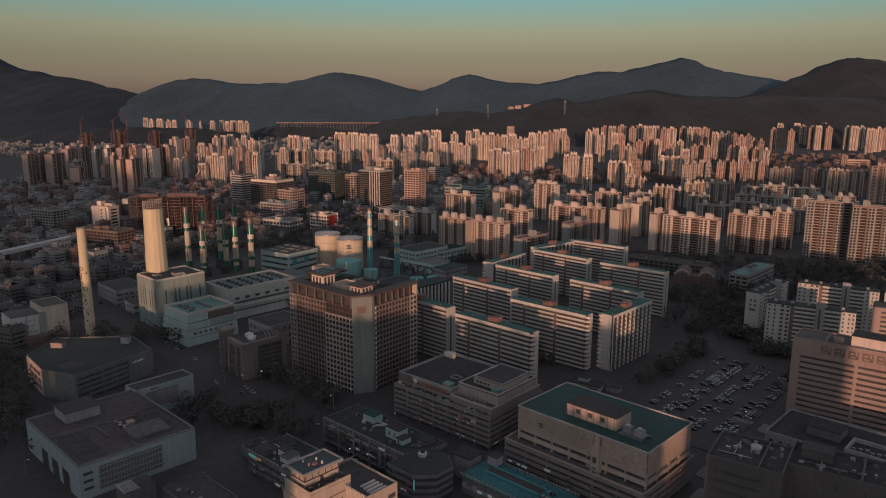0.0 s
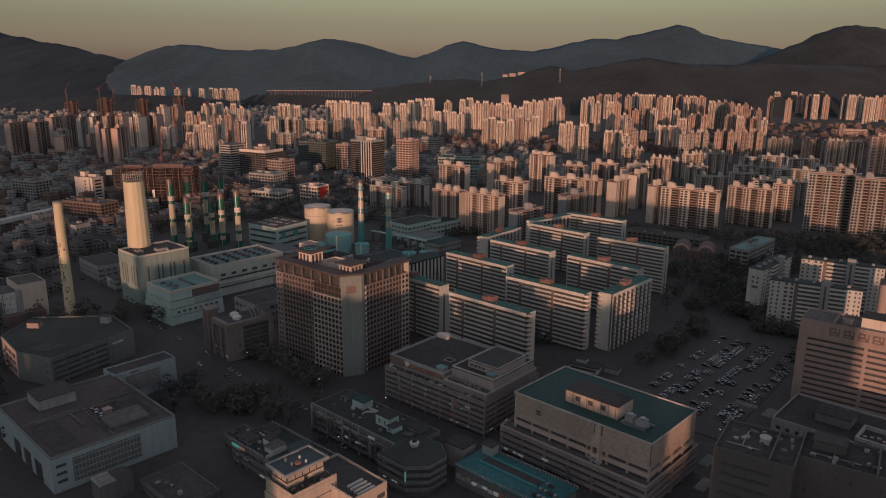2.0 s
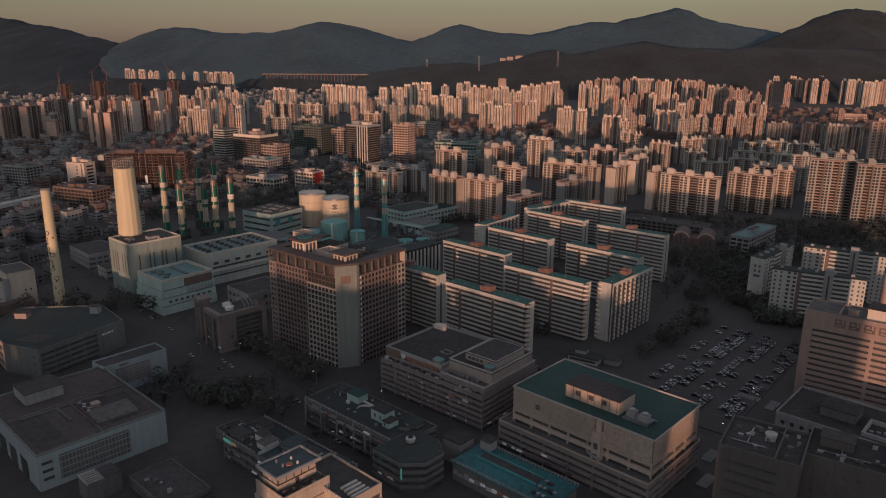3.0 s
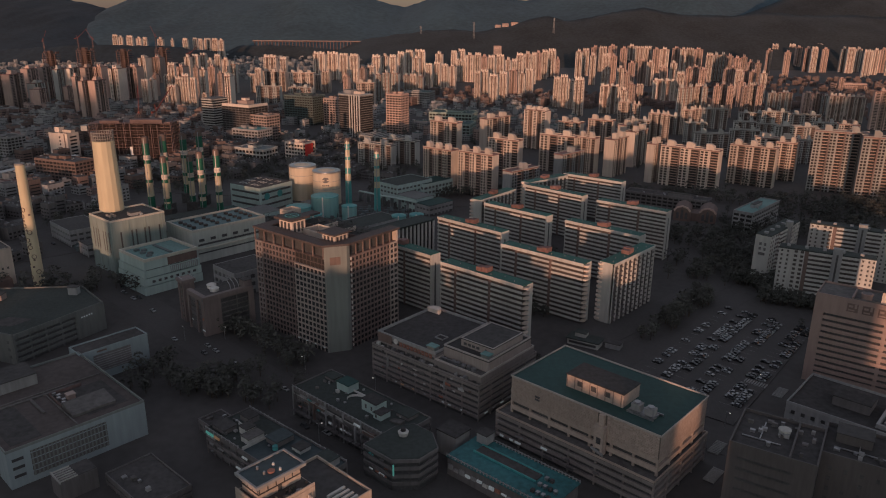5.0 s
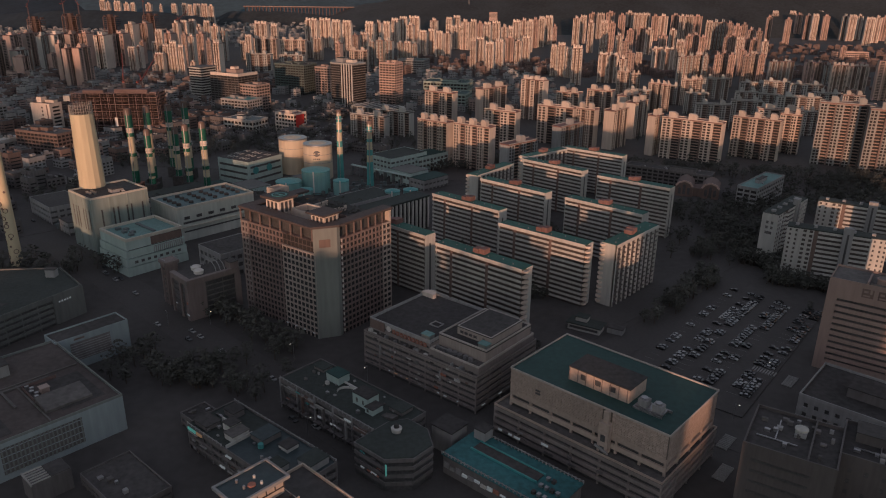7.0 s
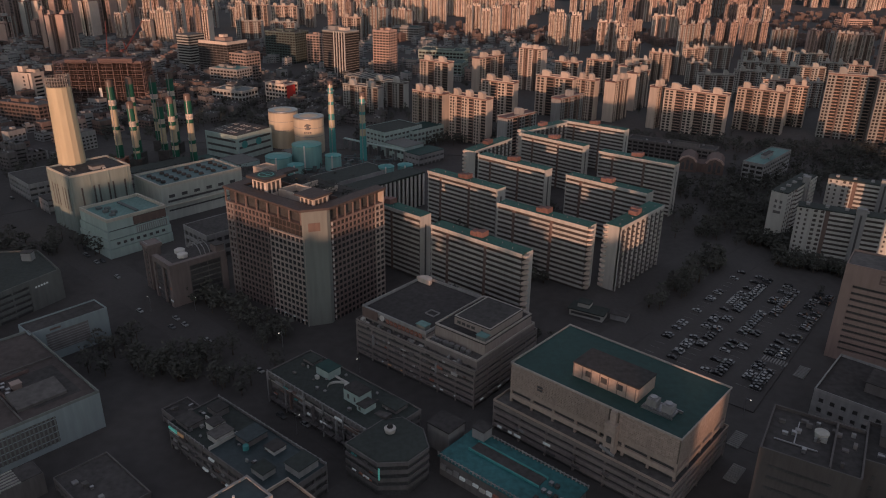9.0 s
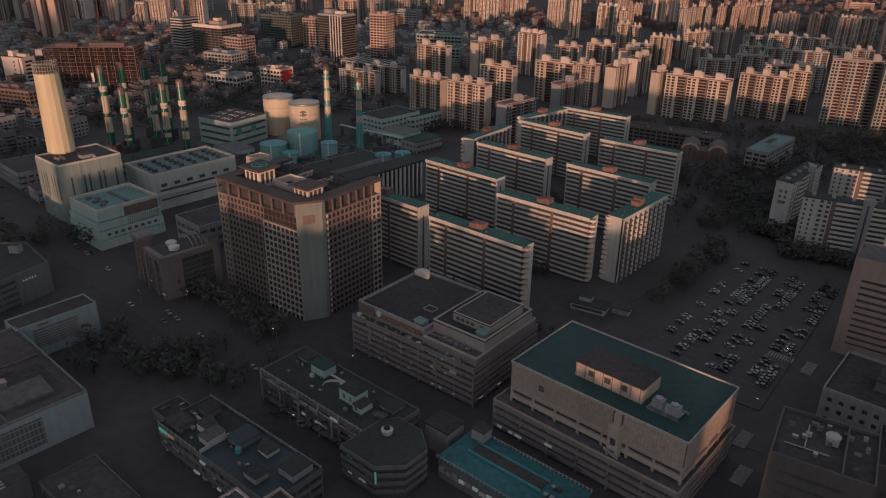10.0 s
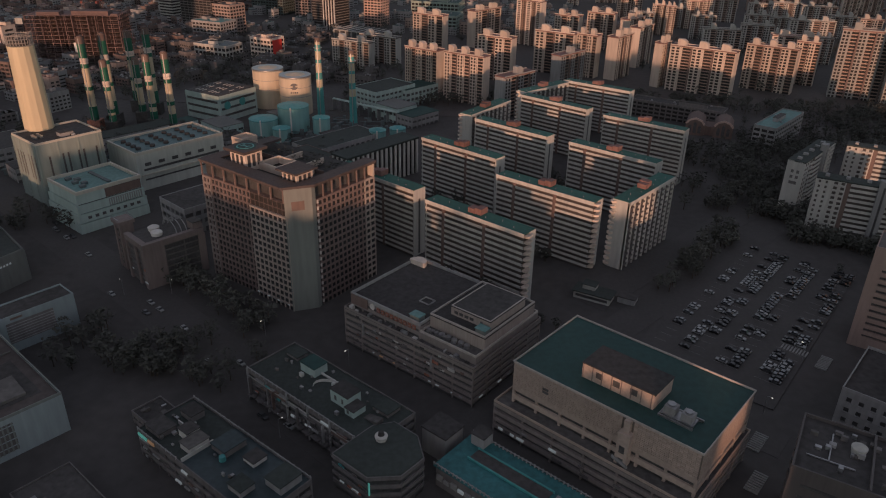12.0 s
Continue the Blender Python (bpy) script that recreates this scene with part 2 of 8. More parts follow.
def parapet(root, w, d, h, material, tall=1.0, thick=0.35, x0=0.0, y0=0.0):
    f = Form()
    f.box(x0, y0, h, x0 + w, y0 + thick, h + tall).box(x0, y0 + d - thick, h, x0 + w, y0 + d, h + tall)
    f.box(x0, y0 + thick, h, x0 + thick, y0 + d - thick, h + tall).box(x0 + w - thick, y0 + thick, h, x0 + w, y0 + d - thick, h + tall)
    return part("parapet", f, material, root)


def roof_slab(root, w, d, h, material, inset=0.35, x0=0.0, y0=0.0):
    return part("roof", Form().box(x0 + inset, y0 + inset, h - 0.1, x0 + w - inset, y0 + d - inset, h + 0.15), material, root)


def banded(root, w, d, h, floors, band, wall_mat, core_mat, base=0.0, out=0.5, x0=0.0, y0=0.0, bay=0.0, pier=0.5, pier_mat=None, grid=False):
    """A glazed core with a spandrel round each floor and, every bay metres, a pier."""
    part("glazing", Form().box(x0 + out, y0 + out, base, x0 + w - out, y0 + d - out, base + h - 0.2), core_mat, root)
    step = h / floors
    ring = shared(Form().box(x0, y0, 0, x0 + w, y0 + d, band), "spandrel", wall_mat)
    for i in range(floors):
        part("spandrel", ring, wall_mat, root, at=at(0, 0, base + (i + 1) * step - band))
    if bay and grid:
        f = Form()
        nx, ny = max(1, round(w / bay)), max(1, round(d / bay))
        for i in range(nx + 1):
            px = x0 + (w - pier) * i / nx
            f.box(px, y0 + 0.03, base, px + pier, y0 + out, base + h - 0.3).box(px, y0 + d - out, base, px + pier, y0 + d - 0.03, base + h - 0.3)
        for i in range(1, ny):
            py = y0 + (d - pier) * i / ny
            f.box(x0 + 0.03, py, base, x0 + out, py + pier, base + h - 0.3).box(x0 + w - out, py, base, x0 + w - 0.03, py + pier, base + h - 0.3)
        tagged(part("wall_grid", f, pier_mat or wall_mat, root), kind="stuff")
    elif bay:
        post = shared(Form().box(-pier / 2, 0, 0, pier / 2, out - 0.05, h - 0.3), "pier", pier_mat or wall_mat)
        nx, ny = max(1, round(w / bay)), max(1, round(d / bay))
        for i in range(nx + 1):
            px = x0 + pier / 2 + (w - pier) * i / nx
            part("pier", post, wall_mat, root, at=at(px, y0 + 0.03, base))
            part("pier", post, wall_mat, root, at=at(px, y0 + d - 0.03, base, 180))
        for i in range(1, ny):
            py = y0 + pier / 2 + (d - pier) * i / ny
            part("pier", post, wall_mat, root, at=at(x0 + 0.03, py, base, -90))
            part("pier", post, wall_mat, root, at=at(x0 + w - 0.03, py, base, 90))


# ---- land ----
def sheet(name, rings, material):
    me = bpy.data.meshes.new(name)
    me.from_pydata(*rings)
    me.materials.append(material)
    for p in me.polygons:
        p.use_smooth = True
    return me


ground = new("ground", sheet("ground", ([(-9000, -6000, 0), (9000, -6000, 0), (9000, 5200, 0), (-9000, 5200, 0)], [], [(0, 1, 2, 3)]), earth))
tagged(ground, "dark earth and paved ground between the city blocks", "ground", kind="structure")


def hills(name, label, line, mid, depth, rough, cover=None):
    """A range of wooded hills: a crest line of (x, height) along y = mid, falling off on both sides with spurs and gullies."""
    xs = [p[0] for p in line]
    zs = [p[1] for p in line]
    nx, ny = 220, 26
    v, f = [], []
    for j in range(ny + 1):
        s = -1 + 2 * j / ny
        y = mid + s * depth * (1.0 if s < 0 else 0.35)
        for i in range(nx + 1):
            x = xs[0] + (xs[-1] - xs[0]) * i / nx
            z = float(np.interp(x, xs, zs))
            fall = max(0.0, 1 - abs(s)) ** 0.85
            spur = noise.fractal(Vector((x * 0.0022, y * 0.0012, 3.1)), 1.0, 2.0, 6) * rough * 1.0
            v.append((x, y, z * fall + spur * z * 0.5 * min(1, 2.2 * abs(s)) * fall + noise.fractal(Vector((x * 0.012, y * 0.012, 9)), 1.0, 2.0, 3) * 7 * fall - 4 * abs(s)))
    for j in range(ny):
        for i in range(nx):
            o = j * (nx + 1) + i
            f.append((o, o + 1, o + nx + 2, o + nx + 1))
    return tagged(new(name, sheet(name, (v, [], f), cover or forest)), label, "hill", kind="structure")


FAR_RIDGE = [(-2149, 133), (-2035, 203), (-1923, 256), (-1812, 287), (-1615, 295), (-1509, 268), (-1402, 261), (-1259, 265), (-1116, 272), (-973, 300), (-830, 335), (-725, 325), (-584, 302), (-479, 271), (-373, 244), (-285, 224), (-197, 245), (-92, 296), (20, 327), (118, 300), (258, 277), (433, 267), (572, 292), (709, 326), (812, 340), (950, 344), (1052, 368), (1187, 398), (1315, 429), (1409, 406), (1498, 362), (1637, 336), (1775, 316), (1931, 293), (2052, 270), (2561, 221)]
WEST_RIDGE = [(-3617, 487), (-2941, 456), (-2746, 392), (-2617, 338), (-2451, 303), (-2284, 281), (-2119, 236), (-1953, 201), (-1855, 158), (-1692, 71), (-1560, 24), (-1450, 0)]
EAST_RIDGE = [(1020, 0), (1140, 60), (1286, 131), (1400, 172), (1542, 216), (1638, 265), (1736, 303), (1817, 345), (1900, 377), (2013, 391), (2152, 374), (2358, 364), (2803, 412)]
MID_HILLS = [(-620, 0), (-473, 39), (-345, 80), (-217, 101), (-64, 116), (138, 112), (239, 133), (314, 158), (401, 178), (489, 158), (589, 171), (687, 201), (811, 214), (911, 195), (1035, 190), (1184, 186), (1330, 201), (1478, 192), (1840, 189), (2279, 207)]
hills("backdrop_hills_far", "distant wooded mountain ridge under the dusk sky", FAR_RIDGE, 4600, 1100, 0.5, hazy_ridge_wood)
hills("backdrop_hills_west", "dark wooded mountain shoulder at the edge of the city", WEST_RIDGE, 4300, 1300, 0.5, hazy_west_wood)
hills("backdrop_hills_east", "dark wooded mountain with a rounded top", EAST_RIDGE, 3900, 1100, 0.5)
hills("backdrop_hills_middle", "low dark wooded hills behind the apartment towers", MID_HILLS, 3300, 600, 0.5)
WEST_BANK = [(-1800, 0), (-1640, 44), (-1400, 58), (-1150, 60), (-980, 56), (-860, 44), (-760, 0)]
hills("backdrop_west_bank", "low wooded bank behind the building sites", WEST_BANK, 2720, 130, 0.3, hazy_west_wood)
VALLEY_BANK = [(-1020, 0), (-900, 40), (-845, 50), (-700, 48), (-560, 40), (-430, 30), (-330, 24), (-250, 0)]
hills("backdrop_valley_bank", "low wooded bank below the viaduct", VALLEY_BANK, 3195, 160, 0.3)
# unseen range behind the camera; crest heights set where its shade falls
SOUTH_SHADE_RIDGE = [(-3800, 300), (-3000, 300), (-1800, 280), (-1300, 284), (-960, 272), (-700, 200), (-500, 168), (-300, 172), (0, 165), (175, 170), (228, 226), (300, 254), (450, 262), (700, 240), (1100, 200), (1500, 180), (2400, 190), (3800, 215)]
hills("backdrop_shade_hills_south", "unseen wooded range that casts shade over the valley", SOUTH_SHADE_RIDGE, -2200, 900, 0.4)


# ---- streets ----
def strip(name, label, x0, y0, x1, y1, width, material, z=0.05, kind="structure", category="road"):
    dx, dy = x1 - x0, y1 - y0
    k = width / 2 / math.hypot(dx, dy)
    px, py = -dy * k, dx * k
    ob = new(name, Form().prism([(x0 - px, y0 - py), (x1 - px, y1 - py), (x1 + px, y1 + py), (x0 + px, y0 + py)], z - 0.3, z).data(name, material))
    return tagged(ob, label, category, kind=kind)


for n, (x0, y0, x1, y1, wd) in enumerate([(-340, 595, 70, 205, 22), (-75, 225, 190, 480, 16), (-170, 470, 20, 660, 14), (70, 395, 350, 660, 18), (-20, 422, 120, 300, 14),
                                          (30, 180, 360, 480, 24), (-450, 400, -130, 680, 14), (120, 690, 560, 650, 20), (-320, 750, 120, 690, 18), (-550, 220, -350, 960, 16)]):
    strip("road", "dark asphalt city street", x0, y0, x1, y1, wd, asphalt, z=0.05 + 0.03 * n)


# ---- near office and shop buildings ----
def roof_unit(root, x, y, z, w, d, h, material, name="roof_house", top=None):
    o = part(name, Form().box(x, y, z, x + w, y + d, z + h), material, root)
    part("roof", Form().box(x - 0.25, y - 0.25, z + h, x + w + 0.25, y + d + 0.25, z + h + 0.3), top or roof_dark, o)
    return o


def mall():
    b = thing("shopping_centre", "tan tiled shopping centre with a green painted flat roof", "building", 26.4, 308.5, -42)
    w, d = 66.0, 39.5
    part("wall", Form().box(0.3, 0.3, 19.2, w - 0.3, d - 0.3, 28.3), tile_grout, b, "blank upper wall of tan tiles")
    tile = shared(Form().box(0, -0.14, 0, 1.22, 0, 0.57), "tile", tile_tan)
    rest = Form()
    for r in range(14):
        for i in range(50):
            x, z = 0.4 + 1.3 * i, 19.3 + 0.645 * r
            if 40.4 < x < 44.6:
                continue
            if x > 44:
                part("tile", tile, tile_tan, b, at=at(x, 0.3, z))
            else:
                rest.box(x, 0.16, z, x + 1.22, 0.3, z + 0.57)
        for i in range(29):
            y, z = 0.5 + 1.32 * i, 19.3 + 0.645 * r
            rest.box(w - 0.3, y, z, w - 0.16, y + 1.24, z + 0.57)
    tagged(part("tile_field", rest, tile_tan, b), kind="stuff")
    banded(b, w - 0.6, d - 0.6, 7.2, 2, 1.9, tile_tan, dim_glass, 12.0, 0.9, 0.3, 0.3, bay=9.2, pier=0.9)
    banded(b, w + 5, d + 5, 12.0, 4, 1.5, granite, dim_glass, 0.0, 0.9, -4.0, -4.0, bay=11.8, pier=0.6)
    part("terrace", Form().box(-4, -4, 12.0, w + 1, d + 1, 12.2), roof_grey, b)
    parapet(b, w + 5, d + 5, 12.2, tile_tan, 0.9, 0.3, -4, -4)
    part("stair_bay", Form().box(40.9, -2.2, 0, 44.9, 0.6, 24).box(41.9, -1.2, 24, 43.9, 0.6, 28.4), tile_tan, b, "tan stair bay with a stepped top")
    for k in range(4):
        part("slot_window", Form().box(42.0, -2.3, 3 + 4.6 * k, 43.8, -2.1, 5.6 + 4.6 * k), dim_glass, b)
    roof_slab(b, w, d, 28.3, roof_green, 0.5)
    parapet(b, w, d, 28.3, coping, 0.7, 0.3)
    p = roof_unit(b, 21.0, 8.6, 28.4, 25.0, 12.5, 5.4, tile_tan, "penthouse", roof_black)
    for k in range(8):
        part("wall_rib", Form().box(21.2 + 3.4 * k, 8.45, 28.4, 21.5 + 3.4 * k, 8.62, 33.7), pier_brown, p)
    for k in range(3):
        part("window", Form().box(26 + 6 * k, 8.52, 30.4, 28.4 + 6 * k, 8.7, 32.6), dim_glass, p)
    for k in range(2):
        c = part("cooling_tower", Form().box(49 + 5.4 * k, 9, 29.2, 52.5 + 5.4 * k, 12.4, 31.8), greywall, b, "grey metal cooling tower")
        part("fan_ring", Form().drum(50.7 + 5.4 * k, 10.7, 31.8, 32.4, 1.2), steel, c)
    part("pipe_rack", Form().box(48, 7.4, 28.4, 59, 7.8, 29.2).box(48.4, 13.2, 28.4, 60, 13.6, 29.4).box(48, 7.4, 28.4, 48.4, 14, 29).box(48.6, 8.4, 28.4, 58.6, 12.9, 29.2), steel, b)
    for k in range(4):
        part("flight", Form().profile([(40.2, 4.0 + 3.4 * k), (45.6, 2.4 + 3.4 * k), (45.6, 3.2 + 3.4 * k), (40.2, 4.8 + 3.4 * k)], -3.0, -2.3), greywall, b)
    rnd = random.Random(31)
    for k in range(12):
        x = rnd.uniform(-2, 60)
        part("shop_sign", Form().box(x, -4.5, 2.2 + 3 * (k % 2), x + rnd.uniform(1.5, 4), -4.1, 3.0 + 3 * (k % 2)), rnd.choice([greywall, darkwall, brick_red, sign_white, darkwall]), b)
    part("louvre", Form().box(12.2, 0.0, 23.4, 14.4, 0.2, 24.2).box(12.2, 0.0, 22.2, 14.4, 0.2, 23.0), dim_glass, b)


mall()


def dept():
    b = thing("department_store", "grey stepped department store with a dark flat roof", "building", -36.0, 361.0, -39.5)
    w, d = 65.0, 44.5
    banded(b, w, d, 16.8, 6, 1.35, granite, dim_glass, 0, 0.7, bay=9.0, pier=0.5)
    part("terrace", Form().box(0, 0, 16.8, w, d, 17.0), roof_grey, b)
    parapet(b, w, d, 17.0, granite, 0.8, 0.3)
    banded(b, 36.5, d - 3.5, 5.4, 2, 1.5, granite, dim_glass, 17.0, 0.5, 1.5, 2.6, bay=6.0, pier=0.7)
    part("upper_wall", Form().box(38, 2.6, 17, w - 1.0, d - 0.9, 19.9), granite, b)
    part("roof", Form().box(2.1, 3.2, 22.3, 38, d - 1.5, 22.7), roof_black, b, "sunken black roof")
    part("roof", Form().box(38, 3.0, 19.9, w - 1.4, d - 1.3, 20.1), roof_grey, b)
    parapet(b, 36.5, d - 3.5, 22.4, greywall, 1.5, 0.5, 1.5, 2.6)
    parapet(b, w - 39.0, d - 3.5, 20.0, coping, 0.9, 0.4, 38.0, 2.6)
    p = roof_unit(b, 38.2, 8.2, 20.0, 25.4, 33, 5.0, pent_grey, "penthouse", roof_black)
    parapet(p, 25.4, 33, 25.3, coping, 0.7, 0.5, 38.2, 8.2)
    m = roof_unit(b, 44.0, 13.6, 25.3, 18.0, 23, 3.4, pent_grey, "machine_room", roof_dark)
    parapet(m, 18.0, 23, 28.9, coping, 0.3, 0.4, 44.0, 13.6)
    for k in range(4):
        part("slot_window", Form().box(45.5 + 2.4 * k, 13.5, 26.2, 47.2 + 2.4 * k, 13.7, 27.4), dim_glass, m)
    part("door", Form().box(57.5, 13.5, 25.5, 58.6, 13.7, 27.6), darkwall, m)
    for x, y, z, w2, d2 in ((58.5, 9.2, 25.2, 4.2, 3.2), (31.5, 4.2, 22.6, 4.6, 3.4)):
        roof_unit(b, x, y, z, w2, d2, 2.0, corner_grey, "roof_hut", teal_dull)
    fan = shared(Form().drum(0, 0, 0, 1.2, 1.15, 1.15, 14).drum(0, 0, 1.2, 1.5, 0.8, 0.8, 14), "roof_fan", steel)
    for k in range(5):
        part("roof_fan", fan, steel, b, at=at(46 + 2.9 * k, 5.6 + 0.3 * (k % 2), 20.1))
    for k in range(5):
        part("roof_unit", Form().box(39.5 + 1.9 * k, 4.4, 20.1, 40.9 + 1.9 * k, 5.7, 21.4), steel, b)
    part("pipe_frame", Form().box(26, 16, 22.7, 31, 16.2, 23.3).box(26, 20, 22.7, 31, 20.2, 23.3).box(26, 16.2, 22.7, 26.2, 20, 23.3).box(30.8, 16.2, 22.7, 31, 20, 23.3), greywall, b)
    arc = [(5.5 + 4.0 * math.cos(radians(a)), d - 6.0 + 4.5 * math.sin(radians(a))) for a in range(0, 181, 20)]
    part("stair_house", Form().prism(arc, 22.6, 24.9), cream, b, "curved pale stair house")
    part("signboard", Form().box(2, 2.2, 19.2, 11, 2.5, 23.4), brownwall, b)
    part("emblem", Form().drum(0, 0, 0, 0.3, 1.3, n=20), white, b, "round white sign", at=pose(13.6, 2.5, 21.6, 90, 0, 0))
    for k in range(9):
        s = part("sign_bar", Form().box(16 + 2.3 * k, 2.2, 20.2, 17.6 + 2.3 * k, 2.5, 22.0), brick_red, b)
        part("sign_cut", Form().box(16.5 + 2.3 * k, 2.14, 20.8, 17.1 + 2.3 * k, 2.3, 21.3), granite, s)
    rnd = random.Random(3)
    for k in range(16):
        x = 5 + 3.6 * k
        part("lit_sign", Form().box(x, -0.5, 2.4, x + rnd.uniform(0.6, 1.8), -0.1, 2.8), rnd.choice([sign_white, greywall, greywall, sign_warm, darkwall]), b)
    for x in (11, 46):
        part("blade_sign", Form().box(x, -1.2, 9, x + 0.3, -0.1, 14), greywall, b)
    for k in range(7):
        part("signboard", Form().box(8 + 7.6 * k, -0.35, 11.7, 11.2 + 7.6 * k, -0.05, 12.9), rnd.choice([greywall, brick_red, pale, darkwall]), b)
    for k in range(34):
        x, z = rnd.uniform(1, 62), 1.5 + 2.8 * rnd.randrange(1, 6)
        part("signboard", Form().box(x, -0.3, z, x + rnd.uniform(0.7, 2.6), -0.02, z + rnd.uniform(0.4, 0.9)), rnd.choice([greywall, greywall, darkwall, brownwall, pale, brick_red, roof_dark]), b)
    for k in range(20):
        x = rnd.uniform(2, 62)
        part("terrace_unit", Form().box(x, 0.6, 17.0, x + rnd.uniform(0.6, 1.8), rnd.uniform(1.4, 2.3), 17.0 + rnd.uniform(0.6, 1.7)), rnd.choice([steel, greywall, roof_dark, pale]), b)
    for k in range(4):
        part("lit_sign", Form().box(w + 0.05, 4 + 6.0 * k, 2.4, w + 0.4, 6.2 + 6 * k, 2.8), rnd.choice([sign_white, greywall]), b)


dept()


def officetel():
    b = thing("residential_tower", "tall brown granite tower with a chamfered blank corner", "building", -106.0, 419.0, -37)
    w, d, h = 61.5, 48.5, 54.0
    banded(b, 32.5, d - 6, 51.0, 17, 0.95, brown_granite, glass, 0, 0.45, 0, 1.2, bay=2.7, pier=0.75)
    banded(b, 5.4, 6.0, 50.9, 17, 1.0, granite, glass, 0, 0.5, -0.2, 1.0, bay=2.7, pier=0.6)
    banded(b, 23.5, d, 45.0, 15, 0.85, pent_grey, glass, 0, 0.4, 32.5, 0, bay=2.9, pier=0.55)
    banded(b, 22.7, 11.3, 6.0, 2, 0.45, rim_brown, tower_glass, 45.0, 0.3, 32.7, 0.7, bay=2.9, pier=0.3)
    banded(b, w - 40.0, d - 10.0, 51.0, 17, 0.95, brown_granite, glass, 0, 0.45, 40.0, 10.0, bay=2.8, pier=0.75)
    banded(b, 6.2, 6.5, 51.0, 17, 1.0, pent_grey, glass, 0, 0.5, w - 6.0, d - 6.4, bay=2.9, pier=0.6)
    part("loggia_end", Form().box(w - 5.6, d - 1.0, 51.0, w + 0.2, d + 0.1, 57.4), cream_dull, b)
    part("blank_corner", Form().prism([(55.6, -0.4), (62.0, 9.2), (61.7, 11.5), (56, 11.0), (55.2, 0.5)], 0, 57.5), corner_grey, b, "blank grey corner wall")
    part("corner_emblem", Form().prism([(57.3, 1.9), (60.3, 6.4), (60.0, 6.6), (57.0, 2.1)], 48.0, 52.0), brownwall, b, "dark red square wall emblem")
    slat = shared(Form().box(0, -0.1, 0, 0.9, 0.12, 1.5), "white_panel", white)
    for k in range(17):
        part("white_panel", slat, white, b, at=at(61.5, 12.2, 1.2 + 3.0 * k, 90))
    rim = Form()
    rim.prism([(-0.6, 0.4), (54.9, -1.3), (55.4, 7.0), (-0.6, 7.6)], 57.4, 58.6)
    rim.prism([(54.9, -1.3), (62.6, 10.2), (62.6, 13.0), (56.0, 13.0), (55.4, 7.0)], 57.4, 58.6)
    rim.prism([(56.0, 13.0), (62.6, 13.0), (62.6, 49.1), (56.0, 49.1)], 57.4, 58.6)
    rim.prism([(-0.6, 7.6), (6.0, 7.5), (6.0, 43.8), (-0.6, 43.8)], 57.4, 58.6)
    part("roof_rim", rim, rim_brown, b, "broad brown roof rim over a loggia")
    part("roof", Form().box(1, 4, 54.0, 54.8, 47.5, 54.3).box(54.8, 12, 54.0, 58.4, 47.5, 54.3), roof_dark, b)
    post = shared(Form().box(-0.3, -0.3, 50.9, 0.3, 0.3, 57.5), "loggia_post", brown_granite)
    for k in range(8):
        part("loggia_post", post, brown_granite, b, at=at(0.6 + 7.6 * k, 0.9))
    for k in range(8):
        part("loggia_post", post, brown_granite, b, at=at(61.1, 11.5 + 5.2 * k))
    # back walls in dark glass tone: the loggia's shade is put into the colour
    part("loggia_wall", Form().box(0.6, 3.2, 50.9, 54.6, 3.7, 57.4), dim_glass, b)
    part("loggia_wall", Form().box(58.4, 12, 50.9, 58.9, 47, 57.4), dim_glass, b)
    part("loggia_floor", Form().box(0.3, 1.2, 50.8, 55.0, 8.0, 51.1).box(55.0, 11.0, 50.8, 61.4, 48.0, 51.1), brown_granite, b)
    t = part("helipad_tower", Form().box(11.5, 9.0, 54.2, 21.5, 18.5, 63.2), cream, b, "cream stair tower with a green landing pad")
    part("deck", Form().box(9.6, 7.0, 63.2, 23.4, 20.4, 64.4), rim_brown, t)
    part("landing_pad", Form().drum(16.5, 13.7, 64.4, 64.55, 4.9, n=28), roof_green, t, "green round landing pad")
    part("pad_ring", Form().drum(16.5, 13.7, 64.5, 64.6, 3.9, n=28), teal_metal, t)
    part("pad_centre", Form().drum(16.5, 13.7, 64.56, 64.66, 3.3, n=28), roof_green, t)
    part("pad_mark", Form().box(14.6, 12.4, 64.66, 15.1, 15.0, 64.7).box(17.9, 12.4, 64.66, 18.4, 15.0, 64.7).box(15.1, 13.4, 64.66, 17.9, 13.9, 64.7), teal_metal, t)
    for k in range(3):
        part("window", Form().box(12.6 + 2.9 * k, 8.9, 56.4, 14.2 + 2.9 * k, 9.1, 61.8), dim_glass, t)
        part("window", Form().box(21.4, 10.2 + 2.7 * k, 56.4, 21.6, 11.8 + 2.7 * k, 61.8), dim_glass, t)
    s = part("stair_tower", Form().box(45.5, 8.5, 54.2, 54.5, 17.5, 61.6), cream, b, "cream stair tower under a broad brown slab")
    part("roof", Form().box(43.6, 6.6, 61.6, 56.0, 19.2, 62.3), rim_brown, s)
    for k in range(3):
        part("window", Form().box(46.4 + 2.7 * k, 8.4, 55.6, 47.9 + 2.7 * k, 8.6, 60.4), dim_glass, s)
        part("window", Form().box(54.4, 9.5 + 2.6 * k, 55.6, 54.6, 11 + 2.6 * k, 60.4), dim_glass, s)
    ct = part("corner_tower", Form().box(-1.0, 20, 54.2, 6.5, 29, 62.5), cream_dull, b, "salmon stair tower with an open top")
